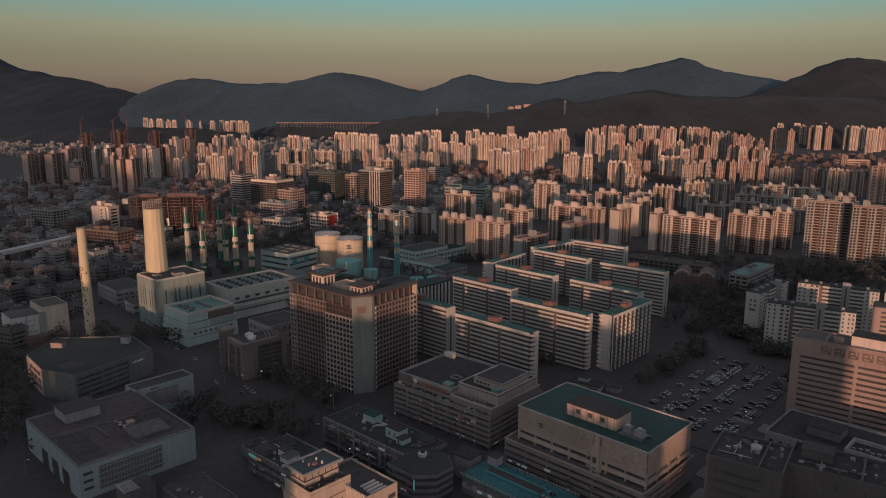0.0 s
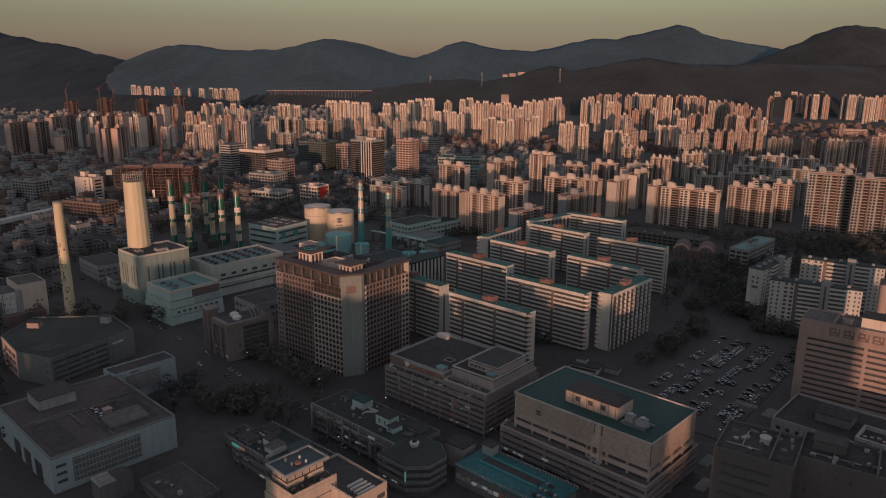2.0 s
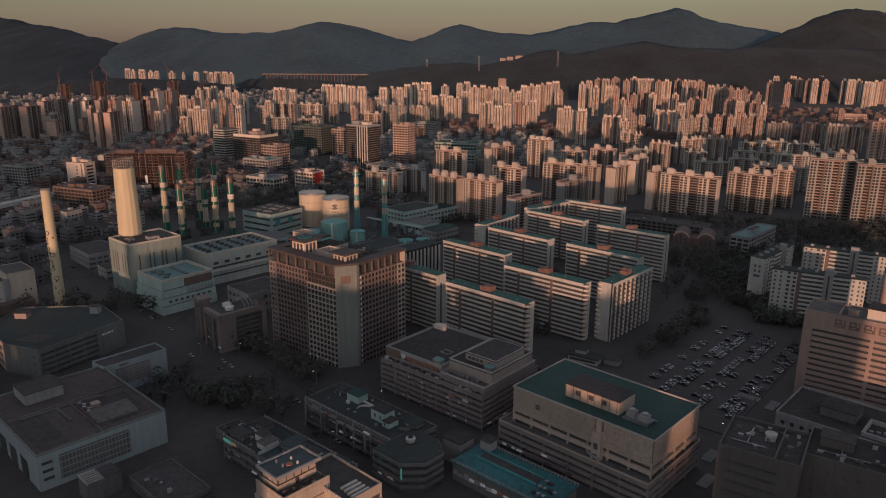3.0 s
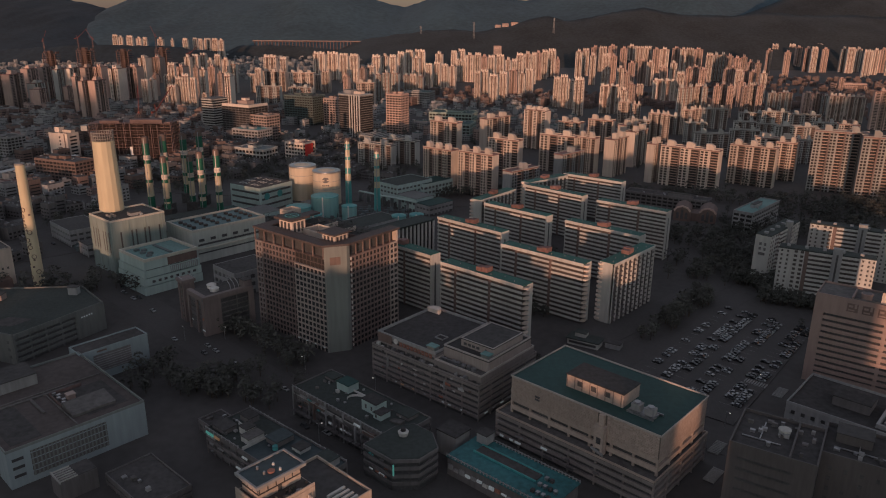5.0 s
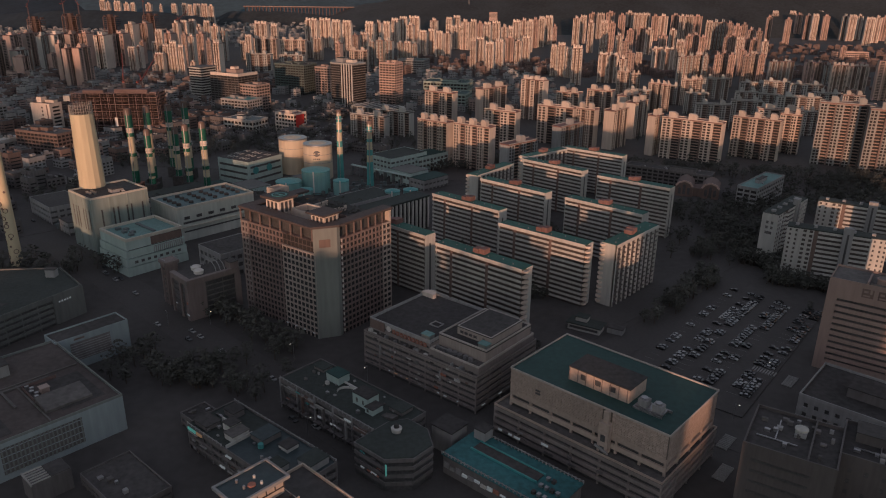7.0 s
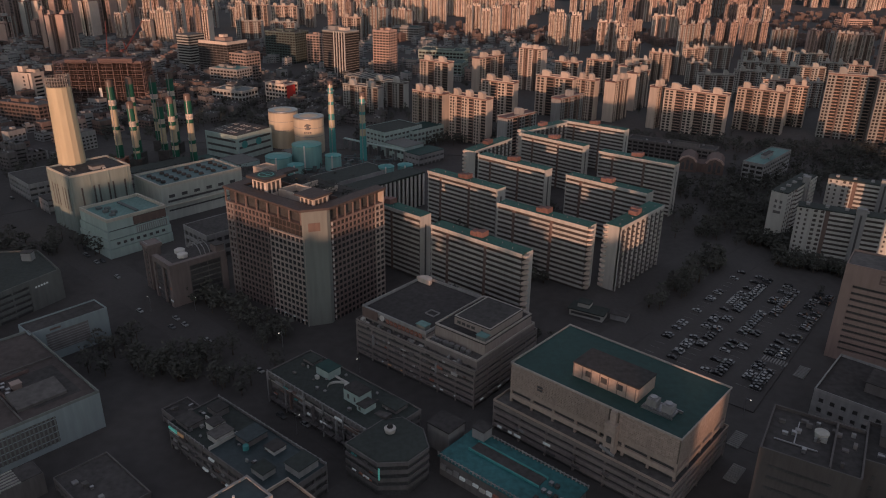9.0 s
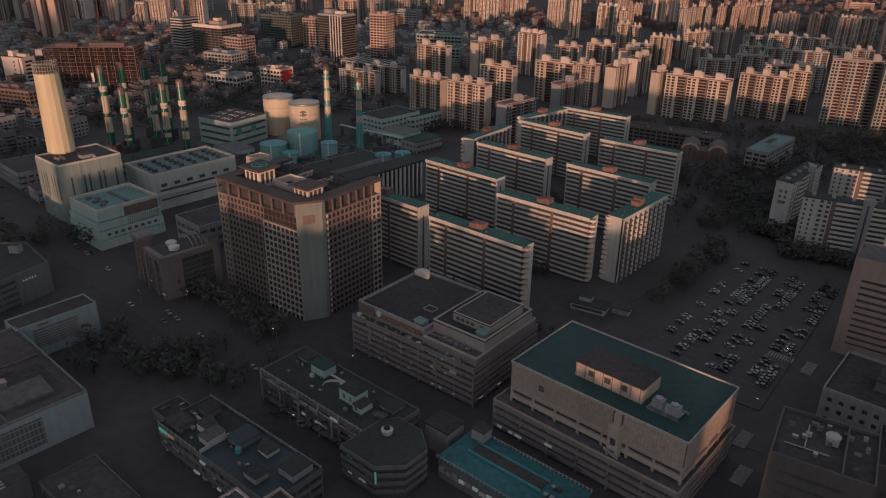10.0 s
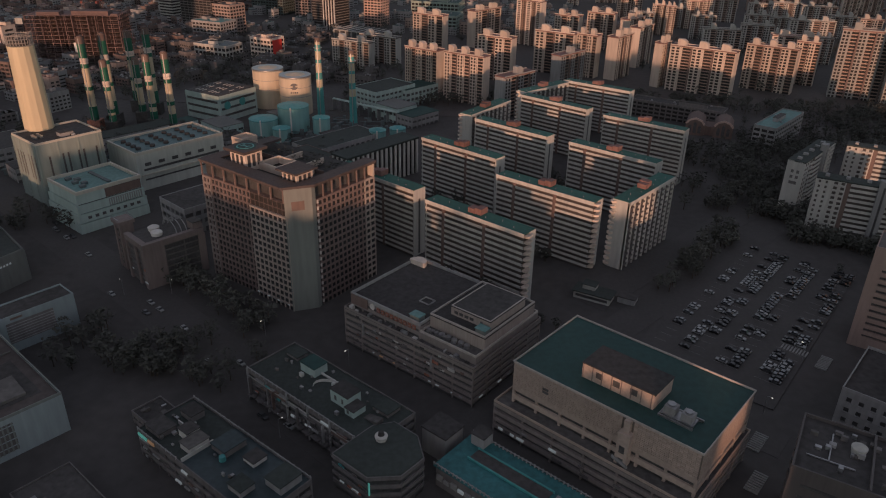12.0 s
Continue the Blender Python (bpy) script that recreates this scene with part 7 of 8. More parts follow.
# ---- apartments east of the car park ----
def wing_block(x, y, turn, w, label, d=10.0, floors=12):
    """A slab in five stretches: finned balconies, bands, a stair shaft, bands again, and a plain end with small windows."""
    b = thing("apartment_slab", label, "apartment building", x, y, turn, group="apartments beside the car park")
    h = floors * 2.8
    part("core", Form().box(0.4, 0.9, 0, w - 0.4, d - 0.5, h - 0.2), slab_glass, b)
    part("wall", Form().box(0.3, 0.25, 0, 14.6, 1.0, h + 0.3), slab_white, b, "white wall with columns of small windows")
    hole = shared(Form().box(-0.55, 0.12, 0, 0.55, 0.4, 1.35), "window", slab_glass)
    deep = shared(Form().box(-0.9, 0.1, 0, 0.9, 0.42, 1.55), "loggia", slab_glass)
    lip = shared(Form().box(8.6, -0.75, 0, 10.9, 0.3, 0.85).box(12.0, -0.75, 0, 14.3, 0.3, 0.85), "balcony_front", slab_white)
    rail = shared(Form().box(w * 0.32, 0, 0, w * 0.56, 0.4, 1.35).box(w * 0.66, 0, 0, w * 0.83, 0.4, 1.35), "balcony_front", slab_white)
    side = shared(Form().box(w - 0.55, 0.8, 0, w, d, 1.3).box(0.3, d - 0.5, 0, w - 0.3, d, 1.3), "side_band", slab_white)
    for k in range(floors):
        part("balcony_front", lip, slab_white, b, at=at(0, 0, (k + 1) * 2.8 - 2.5))
        for x in (1.9, 5.2):
            part("window", hole, slab_glass, b, at=at(x, 0, 2.8 * k + 0.9))
        for x in (9.7, 13.1):
            part("loggia", deep, slab_glass, b, at=at(x, 0, 2.8 * k + 1.1))
        part("balcony_front", rail, slab_white, b, at=at(0, 0, (k + 1) * 2.8 - 1.45))
        part("side_band", side, slab_white, b, at=at(0, 0, (k + 1) * 2.8 - 1.4))
    part("recess_wall", Form().box(w * 0.27, 0.5, 0, w * 0.32, 1.2, h), brownwall, b, "dark recessed strip")
    part("stair_column", Form().box(w * 0.56, -1.4, 0, w * 0.66, 2, h + 4.5), greywall, b, "grey stair shaft above the roof")
    part("shaft_slot", Form().box(w * 0.60, -1.5, 5, w * 0.62, -1.3, h + 1), dim_glass, b)
    part("end_wall", Form().box(w * 0.83, -0.2, 0, w - 0.2, 1.2, h + 0.3), slab_white, b, "plain white end stretch")
    pane = shared(Form().box(0, -0.28, 0, 1.0, -0.15, 1.3), "window", dim_glass)
    for k in range(floors):
        for q in (0.86, 0.92, 0.965):
            part("window", pane, dim_glass, b, at=at(w * q, 0, 2.8 * k + 1.0))
    g = part("gable_wall", Form().box(0, 0.5, 0, 0.5, d, h + 0.5), slab_white, b)
    for y, z, e in ((2.6, 27.5, 1.5), (5.6, 27.5, 1.5), (2.6, 24.2, 1.5), (5.6, 24.2, 1.5), (2.8, 20.8, 4.2)):
        part("sign_bar", Form().box(-0.1, y, h - 34 + z, 0.05, y + e, h - 32.2 + z), darkwall, g)
    part("gable_wall", Form().box(w - 0.6, d * 0.4, 0, w + 0.1, d * 0.7, h + 0.5), slab_white, b)
    part("roof", Form().box(0, 0.2, h, w, d, h + 0.7), roof_moss, b)
    for k in range(5):
        part("roof_unit", Form().box(4 + 10 * k, 4, h + 0.7, 6 + 10 * k, 6.5, h + 1.9), greywall, b)
    return b


a = wing_block(209.5, 494.5, 47, 52.6, "white apartment wing with a tall stair shaft")
for x, y, t in ((204.9, 472.3, -28), (250.5, 529, -32), (300, 503, -30)):
    copy_thing(a, pose(x, y, 0, 0, 0, t))
o = thing("apartment_tower", "dull brown-pink apartment tower with rounded corners", "apartment building", 274, 450, -30)
corner = [(x * 7 + 3 * math.cos(radians(t)), y * 5 + 3 * math.sin(radians(t))) for x, y, t0 in ((1, 1, 0), (-1, 1, 90), (-1, -1, 180), (1, -1, 270)) for t in range(t0, t0 + 91, 18)]
part("wall", Form().prism(corner, 0, 38.5), site_pale, o)
part("roof", Form().prism(corner, 38.5, 39.3, 0.94), roof_dark, o)
for k in range(12):
    part("window", Form().box(-5, -8.1, 2 + 3 * k, 5, -7.9, 3.3 + 3 * k), dim_glass, o)
plain_office("school_building", "low grey school with a faded teal roof", 246, 612, 48, 62, 16, 18, 5, greywall, teal_dull, 1, False, 61)
plain_office("school_building", "long salmon school at the foot of the hill", 968, 1912, 6, 84, 22, 18, 4, pink, roof_red, 1, False, 63)
plain_office("school_building", "dark brick school block", 166, 712, -32, 76, 16, 13, 4, darkwall, roof_dark, 1, False, 62)
church = thing("church", "brick church with arched gables", "church", 203, 655, -22)
for k in range(2):
    arch = [(-7, 0), (7, 0), (7, 9), (4.5, 12), (0, 13.6), (-4.5, 12), (-7, 9)]
    nave = part("nave", Form().profile([(x + 21 * k, z) for x, z in arch], 0, 24), brownwall, church)
    part("gable_rim", Form().profile([(x * 1.06 + 21 * k, z * 1.03) for x, z in arch[2:]] + [(x * 0.9 + 21 * k, z * 0.93) for x, z in reversed(arch[2:])], -0.5, 0.4), pink, nave, "salmon stone rim")
    for x, z in ((-3.6, 8), (0, 10.5), (3.6, 8)):
        part("arch_window", Form().profile([(x - 1.1 + 21 * k, 2), (x + 1.1 + 21 * k, 2), (x + 1.1 + 21 * k, z - 1), (x + 21 * k, z), (x - 1.1 + 21 * k, z - 1)], -0.15, 0.1), dim_glass, nave)
part("link", Form().box(7, 4, 0, 14, 20, 7), brownwall, church)


# ---- car park ----
gate = thing("gatehouse", "low flat-roofed guard house beside the apartment road", "building", 65, 401, -30)
part("wall", Form().box(0, 0, 0, 17, 8, 3.6), pale_dull, gate)
part("window_band", Form().box(1, -0.08, 1.2, 16, 0.1, 2.5), dim_glass, gate)
part("roof", Form().box(-0.8, -0.8, 3.6, 17.8, 8.8, 4.1), roof_moss, gate, "faded green flat roof")
part("upper_room", Form().box(3, 3, 4.1, 9, 8, 6.3), pale_dull, gate)
part("upper_roof", Form().box(2.6, 2.6, 6.3, 9.4, 8.4, 6.6), roof_moss, gate)
part("annex", Form().box(19, 6, 0, 27, 12, 3.0), greywall, gate)
part("annex_roof", Form().box(18.6, 5.6, 3.0, 27.4, 12.4, 3.3), roof_dark, gate)
lot = strip("car_park", "asphalt car park with painted bays", 102, 338, 190, 446, 58, asphalt, z=0.4, category="car park")
U, V = Vector((0.652, 0.758, 0)), Vector((0.758, -0.652, 0))


def car(paint, label, roof=1.45, length=4.5):
    c = thing("car", label, "car", 0, 0, group="parked cars")
    half = length / 2
    part("body", Form().profile([(-half, 0.3), (half, 0.3), (half, 0.75), (half - 0.3, 0.88), (-half + 0.15, 0.92), (-half, 0.8)], -0.88, 0.88), paint, c)
    part("cabin", Form().profile([(-half + 0.35, 0.9), (half - 1.25, 0.88), (half - 2.0, roof - 0.05), (-half + 1.0, roof - 0.05)], -0.78, 0.78), glass, c, "tinted windows")
    part("roof", Form().box(-half + 1.0, -0.74, roof - 0.06, half - 2.05, 0.74, roof), paint, c)
    wheel = shared(Form().drum(0, 0, -0.1, 0.1, 0.32, n=12), "wheel", tyre)
    for x in (-half + 0.8, half - 0.85):
        for y in (-0.82, 0.82):
            part("wheel", wheel, tyre, c, at=pose(x, y, 0.32, 90, 0, 0))
    return c


paints = [mat("car_white", (0.30, 0.31, 0.31), 0.05, 1.0, 0.3), mat("car_silver", (0.2, 0.21, 0.22), 0.05, 1.0, 0.35, metal=0.6), mat("car_black", (0.02, 0.02, 0.022), 0.05, 1.0, 0.2), mat("car_grey", (0.15, 0.155, 0.16), 0.05, 1.0, 0.25, metal=0.4)]
garage = [car(paints[0], "white parked saloon car"), car(paints[1], "silver parked saloon car"), car(paints[2], "black parked saloon car"), car(paints[3], "dark grey parked van", 1.8, 4.8)]
fresh = [True] * 4


def park(kind, x, y, turn, z=0.4):
    m = pose(x, y, z, 0, 0, turn)
    if fresh[kind]:
        fresh[kind] = False
        garage[kind].matrix_world = m
        return
    copy_thing(garage[kind], m)


bay = shared(Form().box(-0.06, -2.4, 0, 0.06, 2.4, 0.02), "bay_line", line_white)
for row, off in enumerate((1.5, 11.5, 16.5, 27.0, 32.0, 43.0, 48.0)):
    for col in range(43):
        q = Vector((95.5, 367.5, 0)) + U * (col * 2.7) + V * off
        if col % 2 == 0:
            part("bay_line", bay, line_white, lot, at=pose(q.x - 0.9, q.y - 1.0, 0.41, 0, 0, 49.3))
        if rnd.random() < 0.85 * max(0.15, min(1, 0.62 + 1.1 * noise.noise(Vector((col * 0.16, row * 0.8, 4.0))))) * (0.5 if row == 0 else 1):
            park(rnd.choice([0, 0, 1, 1, 2, 2, 3]), q.x, q.y, -40.7 + (180 if rnd.random() < 0.5 else 0) + rnd.uniform(-2, 2))
for k in range(26):
    s = rnd.uniform(0, 1)
    q = Vector((-340 + 400 * s, 595 - 390 * s, 0)) + Vector((0.68, 0.73, 0)) * rnd.choice([-6, -2.5, 3, 6])
    park(rnd.choice([0, 1, 2, 3]), q.x, q.y, -43, 0.08)
zebra = shared(Form().box(-0.3, -2.2, -0.6, 0.3, 2.2, 0.03), "zebra_bar", line_white)
for cx, cy, turn in ((158, 350, 49), (112, 303, 49), (104, 284, 49), (150, 358, -41)):
    z = thing("zebra_crossing", "white striped pedestrian crossing", "road marking", cx, cy, turn, 0.5)
    for k in range(9):
        part("zebra_bar", zebra, line_white, z, at=at(-5.4 + 1.2 * k, 0))


# ---- low houses of the middle distance: too many to count ----
def low_town(name, label, x0, x1, y0, y1, count, seed, material, top):
    q = random.Random(seed)
    walls, roofs, panes, kit = Form(), Form(), Form(), Form()
    for k in range(count * 2):
        x, y = q.uniform(x0, x1), q.uniform(y0, y1)
        if not free(x, y, 10):
            continue
        w, d, h, t = q.uniform(7, 19), q.uniform(7, 13), q.choice([4, 6.5, 6.5, 9, 9, 12, 15]), radians(-30 + q.choice([0, 0, 90]) + q.uniform(-9, 9))
        c, s = math.cos(t), math.sin(t)

        def rect(a0, b0, a1, b1):
            return [(x + a * c - b * s, y + a * s + b * c) for a, b in ((a0, b0), (a1, b0), (a1, b1), (a0, b1))]

        walls.prism(rect(-w / 2, -d / 2, w / 2, d / 2), 0, h + 0.9)
        roofs.prism(rect(-w / 2 + 0.3, -d / 2 + 0.3, w / 2 - 0.3, d / 2 - 0.3), h, h + 1.0)
        for f in range(int(h / 3.1)):
            n = max(2, int(w / 3.4))
            for i in range(n):
                a = -w / 2 + w * (i + 0.22) / n
                panes.prism(rect(a, -d / 2 - 0.06, a + w / n * 0.56, -d / 2 + 0.1), 1.1 + 3.1 * f, 2.5 + 3.1 * f)
            panes.prism(rect(w / 2 - 0.1, -d / 2 + 1.4, w / 2 + 0.06, d / 2 - 1.4), 1.2 + 3.1 * f, 2.3 + 3.1 * f)
        if q.random() < 0.7:
            a, b = q.uniform(-0.4, 0.1) * w, q.uniform(-0.4, 0.1) * d
            walls.prism(rect(a, b, a + 3.6, b + 3.2), h, h + 2.9)
        for i in range(q.randrange(1, 4)):
            a, b, r = q.uniform(-0.42, 0.36) * w, q.uniform(-0.42, 0.36) * d, q.uniform(0.5, 1.2)
            kit.prism(rect(a, b, a + r * 1.6, b + r), h + 0.9, h + 1.2 + r)
    o = thing(name, label, "houses", 0, 0, kind="stuff")
    part("wall", walls, material, o)
    part("roof", roofs, top, o)
    part("window", panes, tower_glass, o)
    part("roof_unit", kit, greywall, o)


low_town("low_houses", "crowded low flat-roofed houses", -960, -310, 660, 1430, 300, 1, greywall, roof_grey)
low_town("low_houses", "low brown flat-roofed houses", -860, -270, 700, 1430, 260, 2, brownwall, roof_dark)
low_town("low_houses", "scattered pale low houses", -960, -310, 700, 1430, 70, 12, site_pale, roof_red)
low_town("low_houses", "crowded low flat-roofed houses", -270, 220, 1060, 1620, 110, 3, greywall, roof_green)
low_town("low_houses", "low houses at the foot of the hills", -1800, -200, 2050, 3200, 600, 4, greywall, roof_dark)
low_town("low_houses", "low red-roofed houses", 520, 1500, 1200, 2300, 420, 5, brownwall, roof_red)
low_town("low_houses", "low houses between the towers", -200, 560, 1480, 1760, 160, 6, brownwall, roof_red)
low_town("low_houses", "low houses beside the plant", -440, -300, 350, 590, 30, 7, darkwall, roof_dark)


low_town("low_houses", "low grey workshops behind the plant", -330, -60, 790, 1050, 60, 21, darkwall, roof_dark)
low_town("low_houses", "low workshops beside the chimney", -470, -330, 470, 680, 40, 22, darkwall, roof_grey)
low_town("low_houses", "low dark houses at the western edge", -345, -290, 250, 400, 16, 23, darkwall, roof_dark)
low_town("low_houses", "low shops between the middle blocks", -40, 300, 1080, 1300, 40, 24, site_pale, roof_grey)


# ---- far viaduct ----
v = thing("viaduct", "long pale concrete viaduct across the valley", "bridge", 0, 0)
part("deck", Form().prism([(-845, 3230), (-330, 3290), (-330, 3302), (-845, 3242)], 62, 65), site_brown, v)
part("noise_wall", Form().prism([(-845, 3229), (-330, 3289), (-330, 3290), (-845, 3230)], 65, 67), site_pale, v)
pile = shared(Form().box(-1.8, -4, 0, 1.8, 4, 62.2), "pier", site_brown)
for k in range(36):
    part("pier", pile, site_brown, v, at=at(-838 + 14.4 * k, 3237.8 + 1.68 * k))


# ---- tower cranes ----
def crane(x, y, h, turn):
    c = thing("tower_crane", "red lattice tower crane over a building site", "crane", x, y, turn, group="tower cranes")
    mast = Form()
    for dx, dy in ((-1, -1), (1, -1), (1, 1), (-1, 1)):
        mast.box(dx - 0.2, dy - 0.2, 0, dx + 0.2, dy + 0.2, h)
    for k in range(int(h / 4)):
        mast.box(-1.2, -1.2, 4 * k, 1.2, -0.9, 4 * k + 0.4).box(-1.2, 0.9, 4 * k, 1.2, 1.2, 4 * k + 0.4)
    part("mast", mast, rust, c)
    rise = 38.0
    tip = 34 * math.tan(radians(rise))
    part("jib", Form().profile([(0, h), (34, h + tip), (34, h + tip + 0.5), (0, h + 1.6)], -0.4, 0.4), crane_red, c)
    part("counter_jib", Form().box(-9, -0.6, h, 0, 0.6, h + 0.8).box(-9, -1.1, h - 1.6, -6, 1.1, h), crane_red, c)
    part("peak", Form().profile([(-0.8, h), (0.8, h), (-2.2, h + 8), (-2.6, h + 8)], -0.4, 0.4), crane_red, c)


for x, y, h, t in ((-1170, 2185, 92, 100), (-1070, 2185, 100, 60), (-1040, 2210, 98, 140), (-846, 2185, 108, 130), (-690, 2010, 70, 40), (-348, 905, 58, 75), (-372, 912, 57, 110)):
    crane(x, y, h, t)


# ---- pylons and houses on the slopes ----
for x, y, h in ((92, 3160, 150), (-130, 3250, 132), (410, 3080, 170)):
    p = thing("pylon", "slim pale lattice pylon on the hillside", "pylon", x, y, group="pylons")
    legs = Form()
    for dx, dy in ((-1, -1), (1, -1), (1, 1), (-1, 1)):
        legs.prism([(2.2 * dx - 0.3, 2.2 * dy - 0.3), (2.2 * dx + 0.3, 2.2 * dy - 0.3), (2.2 * dx + 0.3, 2.2 * dy + 0.3), (2.2 * dx - 0.3, 2.2 * dy + 0.3)], 0, h - 14)
    legs.box(-1.0, -1.0, h - 14, 1.0, 1.0, h)
    part("mast", legs, greywall, p)
    for k in range(3):
        part("cross_arm", Form().box(-5, -0.3, h - 3 - 4 * k, 5, 0.3, h - 2.4 - 4 * k), greywall, p)
for x, y, w, z in ((206, 3620, 26, 136), (240, 3640, 30, 142), (282, 3650, 34, 148), (161, 2900, 30, 66)):
    o = thing("hill_apartment", "small salmon apartment block on the hillside", "apartment building", x, y, -12, group="hillside blocks")
    banded(o, w, 14, z, max(3, int(z / 4)), 2.2, pink, dim_glass, 0, 0.4)
    part("roof", Form().box(-0.2, -0.2, z, w + 0.2, 14.2, z + 1), roof_red, o)


# ---- trees ----
def tree(seed, tall):
    q = random.Random(seed)
    t = thing("tree", "dark leafy street tree", "tree", 0, 0, group="street trees")
    limbs = Form().drum(0, 0, 0, tall * 0.5, 0.28, 0.16, 7)
    for k in range(5):
        a = k * 1.26 + q.random()
        x, y = math.cos(a), math.sin(a)
        limbs.prism([(0.1 * x - 0.08, 0.1 * y - 0.08), (0.1 * x + 0.08, 0.1 * y - 0.08), (0.1 * x + 0.08, 0.1 * y + 0.08)], tall * 0.35, tall * 0.5)
    part("trunk", limbs, bark, t)
    crown = Form()
    for k in range(210):
        a, r, z = q.uniform(0, 6.283), math.sqrt(q.random()), q.uniform(-1, 1)
        rr = tall * 0.36 * r * math.sqrt(max(0.05, 1 - z * z)) * (1 + 0.3 * math.sin(3 * a + seed))
        x, y, zz = rr * math.cos(a), rr * math.sin(a), tall * 0.64 + z * tall * 0.33
        s = q.uniform(0.35, 0.95)
        o = len(crown.v)
        crown.v += [(x + q.uniform(-s, s), y + q.uniform(-s, s), zz + q.uniform(-s, s) * 0.7) for _ in range(4)]
        crown.f += [(o, o + 1, o + 2), (o, o + 2, o + 3), (o, o + 3, o + 1), (o + 1, o + 3, o + 2)]
    part("crown", crown, leaf, t)
    return t


kinds = [tree(k, tall) for k, tall in enumerate((8.0, 10.0, 12.0))]
planted = [False] * 3


def plant_tree(x, y, s=1.0):
    k = rnd.randrange(3)
    m = pose(x, y, 0, 0, 0, rnd.uniform(0, 360)) @ Matrix.Scale(s, 4)
    if not planted[k]:
        planted[k] = True
        kinds[k].matrix_world = m
    else:
        copy_thing(kinds[k], m)


def grove(x0, y0, x1, y1, width, count):
    for k in range(count):
        s, o = rnd.random(), rnd.uniform(-0.5, 0.5) * width
        dx, dy = x1 - x0, y1 - y0
        n = math.hypot(dx, dy)
        plant_tree(x0 + dx * s - dy / n * o, y0 + dy * s + dx / n * o, rnd.uniform(0.7, 1.25))


grove(112, 412, 168, 478, 14, 14)
grove(140, 480, 260, 620, 60, 10)
grove(-10, 412, 80, 350, 14, 16)
grove(-10, 492, 66, 430, 10, 12)
grove(-115, 375, -60, 345, 30, 6)
grove(170, 690, 380, 690, 30, 6)
grove(-165, 330, -135, 300, 12, 8)
grove(-205, 625, -60, 600, 40, 10)
grove(-450, 660, -320, 515, 60, 6)
grove(200, 405, 260, 460, 30, 12)


def wood(name, label, x0, y0, x1, y1, width, count, seed):
    """A dark belt of trees too dense to count: trunks and ragged crowns."""
    q = random.Random(seed)
    crowns, trunks = Form(), Form()
    dx, dy = x1 - x0, y1 - y0
    n = math.hypot(dx, dy)
    for k in range(count):
        s, o, t = q.random(), q.uniform(-0.5, 0.5) * width, q.uniform(6, 12)
        cx, cy = x0 + dx * s - dy / n * o, y0 + dy * s + dx / n * o
        trunks.drum(cx, cy, 0, t * 0.5, 0.22, 0.14, 5)
        for i in range(46):
            a, r, z = q.uniform(0, 6.283), math.sqrt(q.random()), q.uniform(-1, 1)
            rr = t * 0.4 * r * math.sqrt(max(0.05, 1 - z * z))
            x, y, zz, w = cx + rr * math.cos(a), cy + rr * math.sin(a), t * 0.64 + z * t * 0.33, q.uniform(0.6, 1.5)
            v = len(crowns.v)
            crowns.v += [(x + q.uniform(-w, w), y + q.uniform(-w, w), zz + q.uniform(-w, w) * 0.7) for _ in range(4)]
            crowns.f += [(v, v + 1, v + 2), (v, v + 2, v + 3), (v, v + 3, v + 1), (v + 1, v + 3, v + 2)]
    o = thing(name, label, "trees", 0, 0, kind="stuff")
    part("trunk", trunks, bark, o)
    part("crown", crowns, leaf, o)


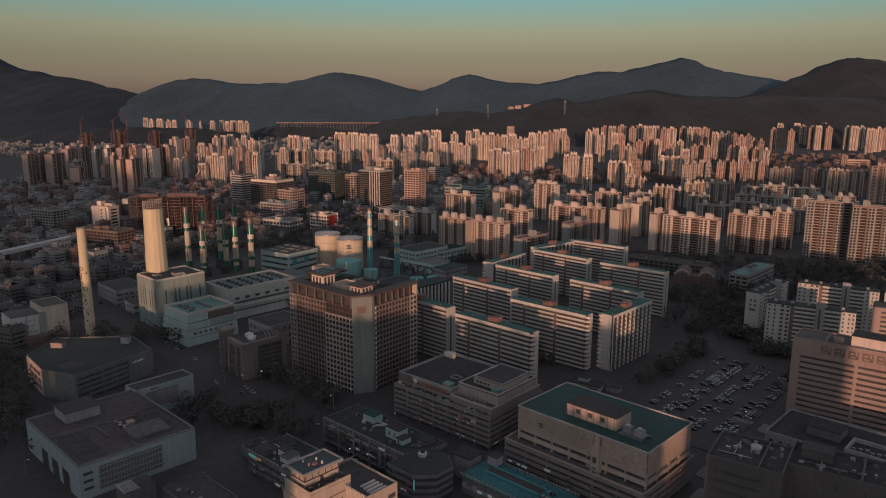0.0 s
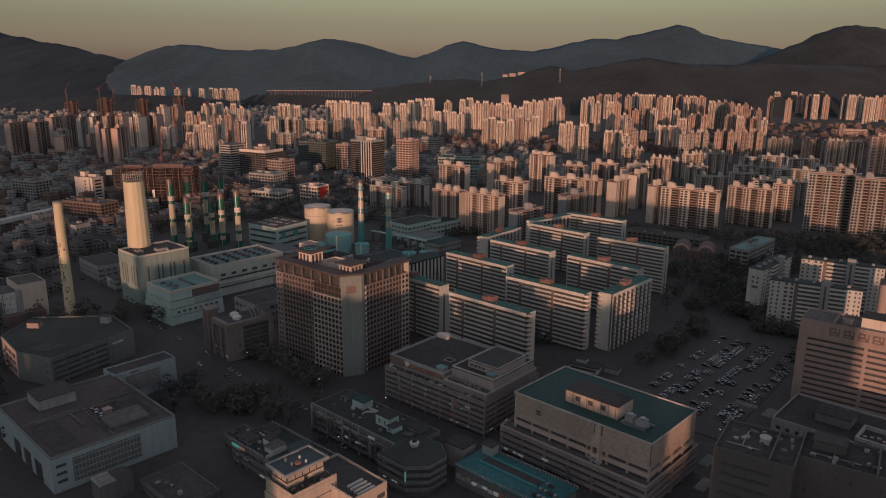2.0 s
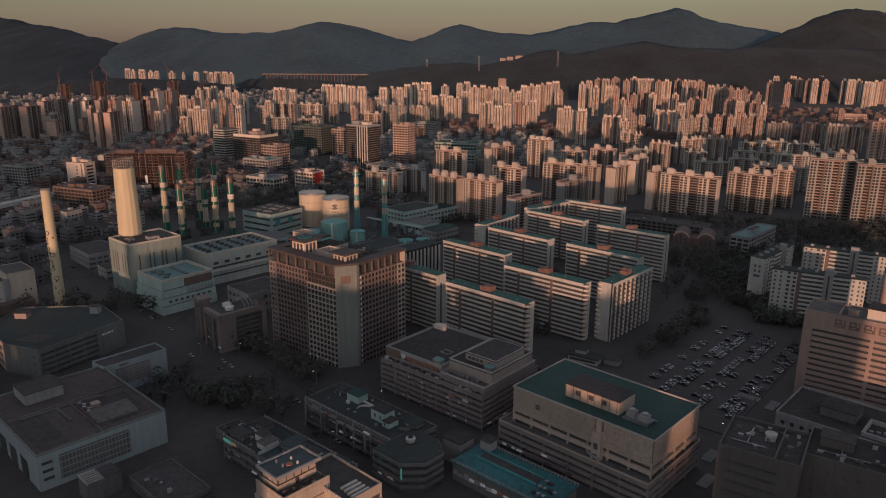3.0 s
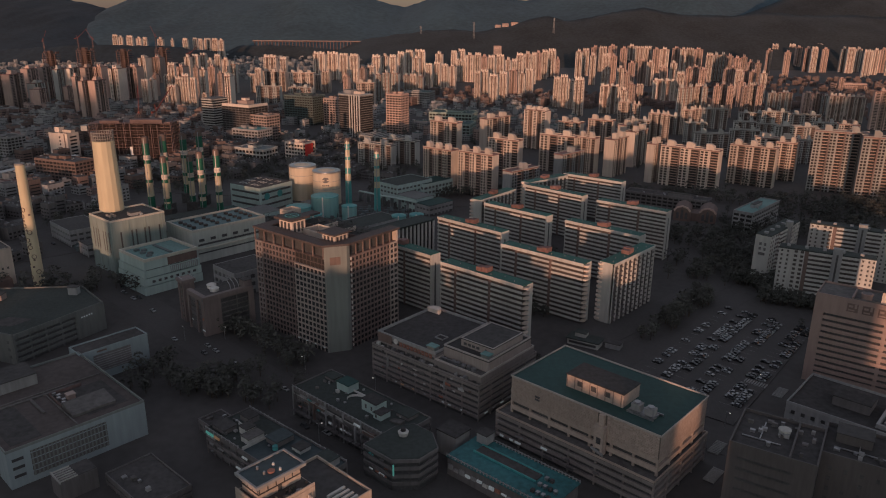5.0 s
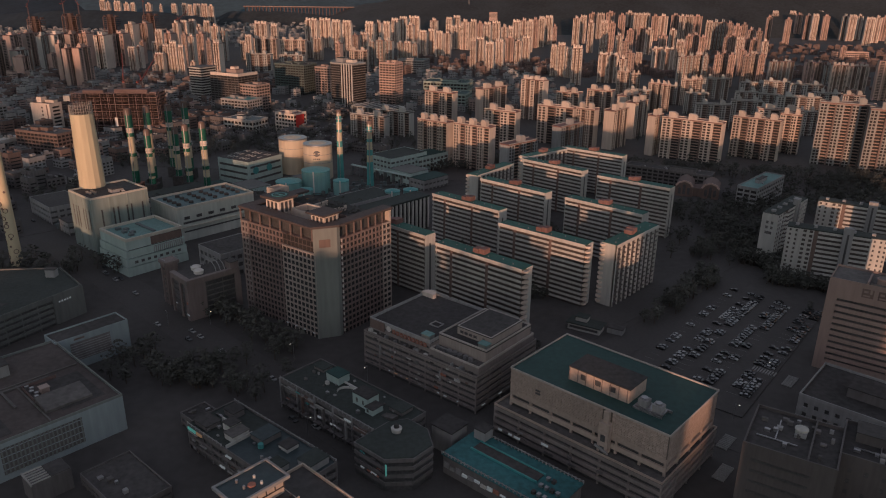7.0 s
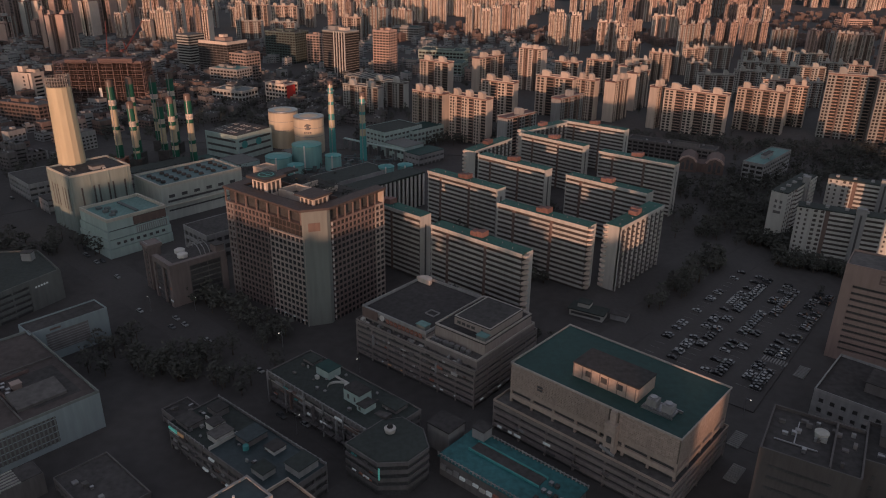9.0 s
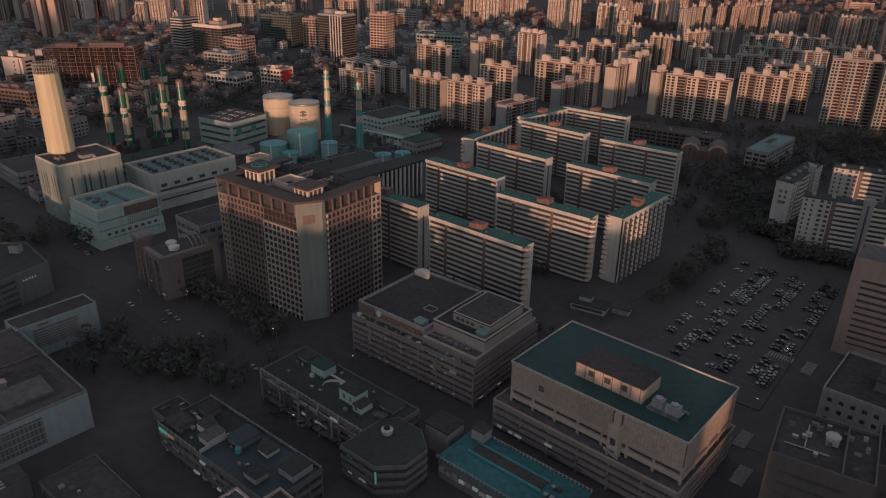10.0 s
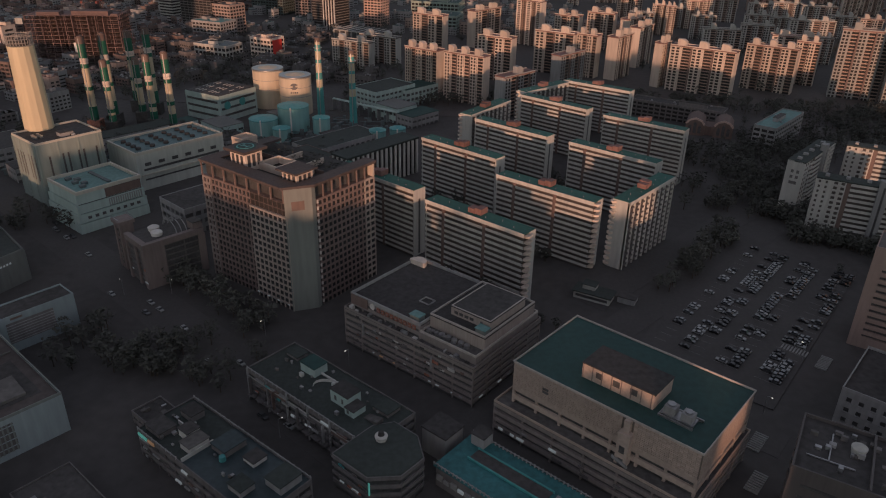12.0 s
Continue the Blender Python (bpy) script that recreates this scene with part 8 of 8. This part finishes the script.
wood("wood", "dense dark park trees beside the car park", 185, 490, 240, 560, 60, 170, 1)
wood("wood", "dark trees before the white apartment wings", 196, 468, 246, 441, 9, 60, 31)
wood("wood", "dark trees beside the gabled wing", 194, 502, 212, 482, 9, 26, 32)
wood("wood", "dark trees along the apartment fence", 106, 405, 165, 474, 12, 40, 11)
wood("wood", "dark trees along the apartment road", 150, 560, 420, 720, 60, 280, 2)
wood("wood", "dark street trees around the shops", -160, 372, -75, 330, 16, 30, 3)
wood("wood", "dark trees on the western slope", -460, 640, -340, 400, 70, 200, 12)
wood("wood", "dark trees below the plant", -300, 470, -190, 480, 30, 50, 13)
wood("wood", "dark trees between the apartment slabs", 0, 500, 120, 560, 30, 110, 4)
wood("wood", "dark trees around the power plant", -330, 640, -40, 560, 60, 160, 5)
wood("wood", "dark trees below the middle apartments", -80, 745, 200, 745, 40, 200, 6)
wood("wood", "dark trees in front of the tall blocks", 210, 745, 520, 690, 40, 200, 7)
wood("wood", "scattered trees among the low houses", -800, 900, -250, 1000, 400, 300, 8)

wood("wood", "dark trees behind the power plant", -330, 780, -50, 900, 150, 300, 14)
wood("wood", "dark trees between the offices", -300, 1000, 200, 1120, 160, 260, 15)
wood("wood", "dark trees behind the apartment rows", 200, 870, 640, 1080, 240, 320, 16)
wood("wood", "dark trees around the car park and school", 190, 580, 420, 640, 70, 200, 17)
wood("wood", "dark street trees below the tower", -130, 420, -70, 370, 14, 40, 18)
wood("wood", "dark trees west of the halls", -300, 440, -215, 300, 30, 80, 19)


wood("wood", "dark trees on the square below the tower", -148, 354, -92, 344, 24, 34, 33)


# ---- street lamps ----
lamp_head = lamp_mat("street_light", (1.0, 0.93, 0.82), 1.2)


def street_lamp(x, y, turn):
    o = thing("street_lamp", "slim grey street lamp with a lit head", "street lamp", x, y, turn, group="street lamps")
    part("pole", Form().drum(0, 0, 0, 8.0, 0.12, 0.07, 8), steel, o)
    part("arm", Form().box(0, -0.05, 7.9, 1.8, 0.05, 8.0), steel, o)
    part("lamp_head", Form().box(1.3, -0.14, 7.78, 1.9, 0.14, 7.9), lamp_head, o, "lit lamp head")
    return o


first_lamp = street_lamp(-194.2, 286.9, 40)
for x, y, t in ((-176, 330, 45), (-141, 398, 140), (-120, 400, -40), (-70, 366, -130), (-33, 345, -130), (-52, 303, 50), (62, 300, 50), (150, 352, 140), (120, 318, -40), (208, 400, 140)):
    copy_thing(first_lamp, pose(x, y, 0, 0, 0, t))
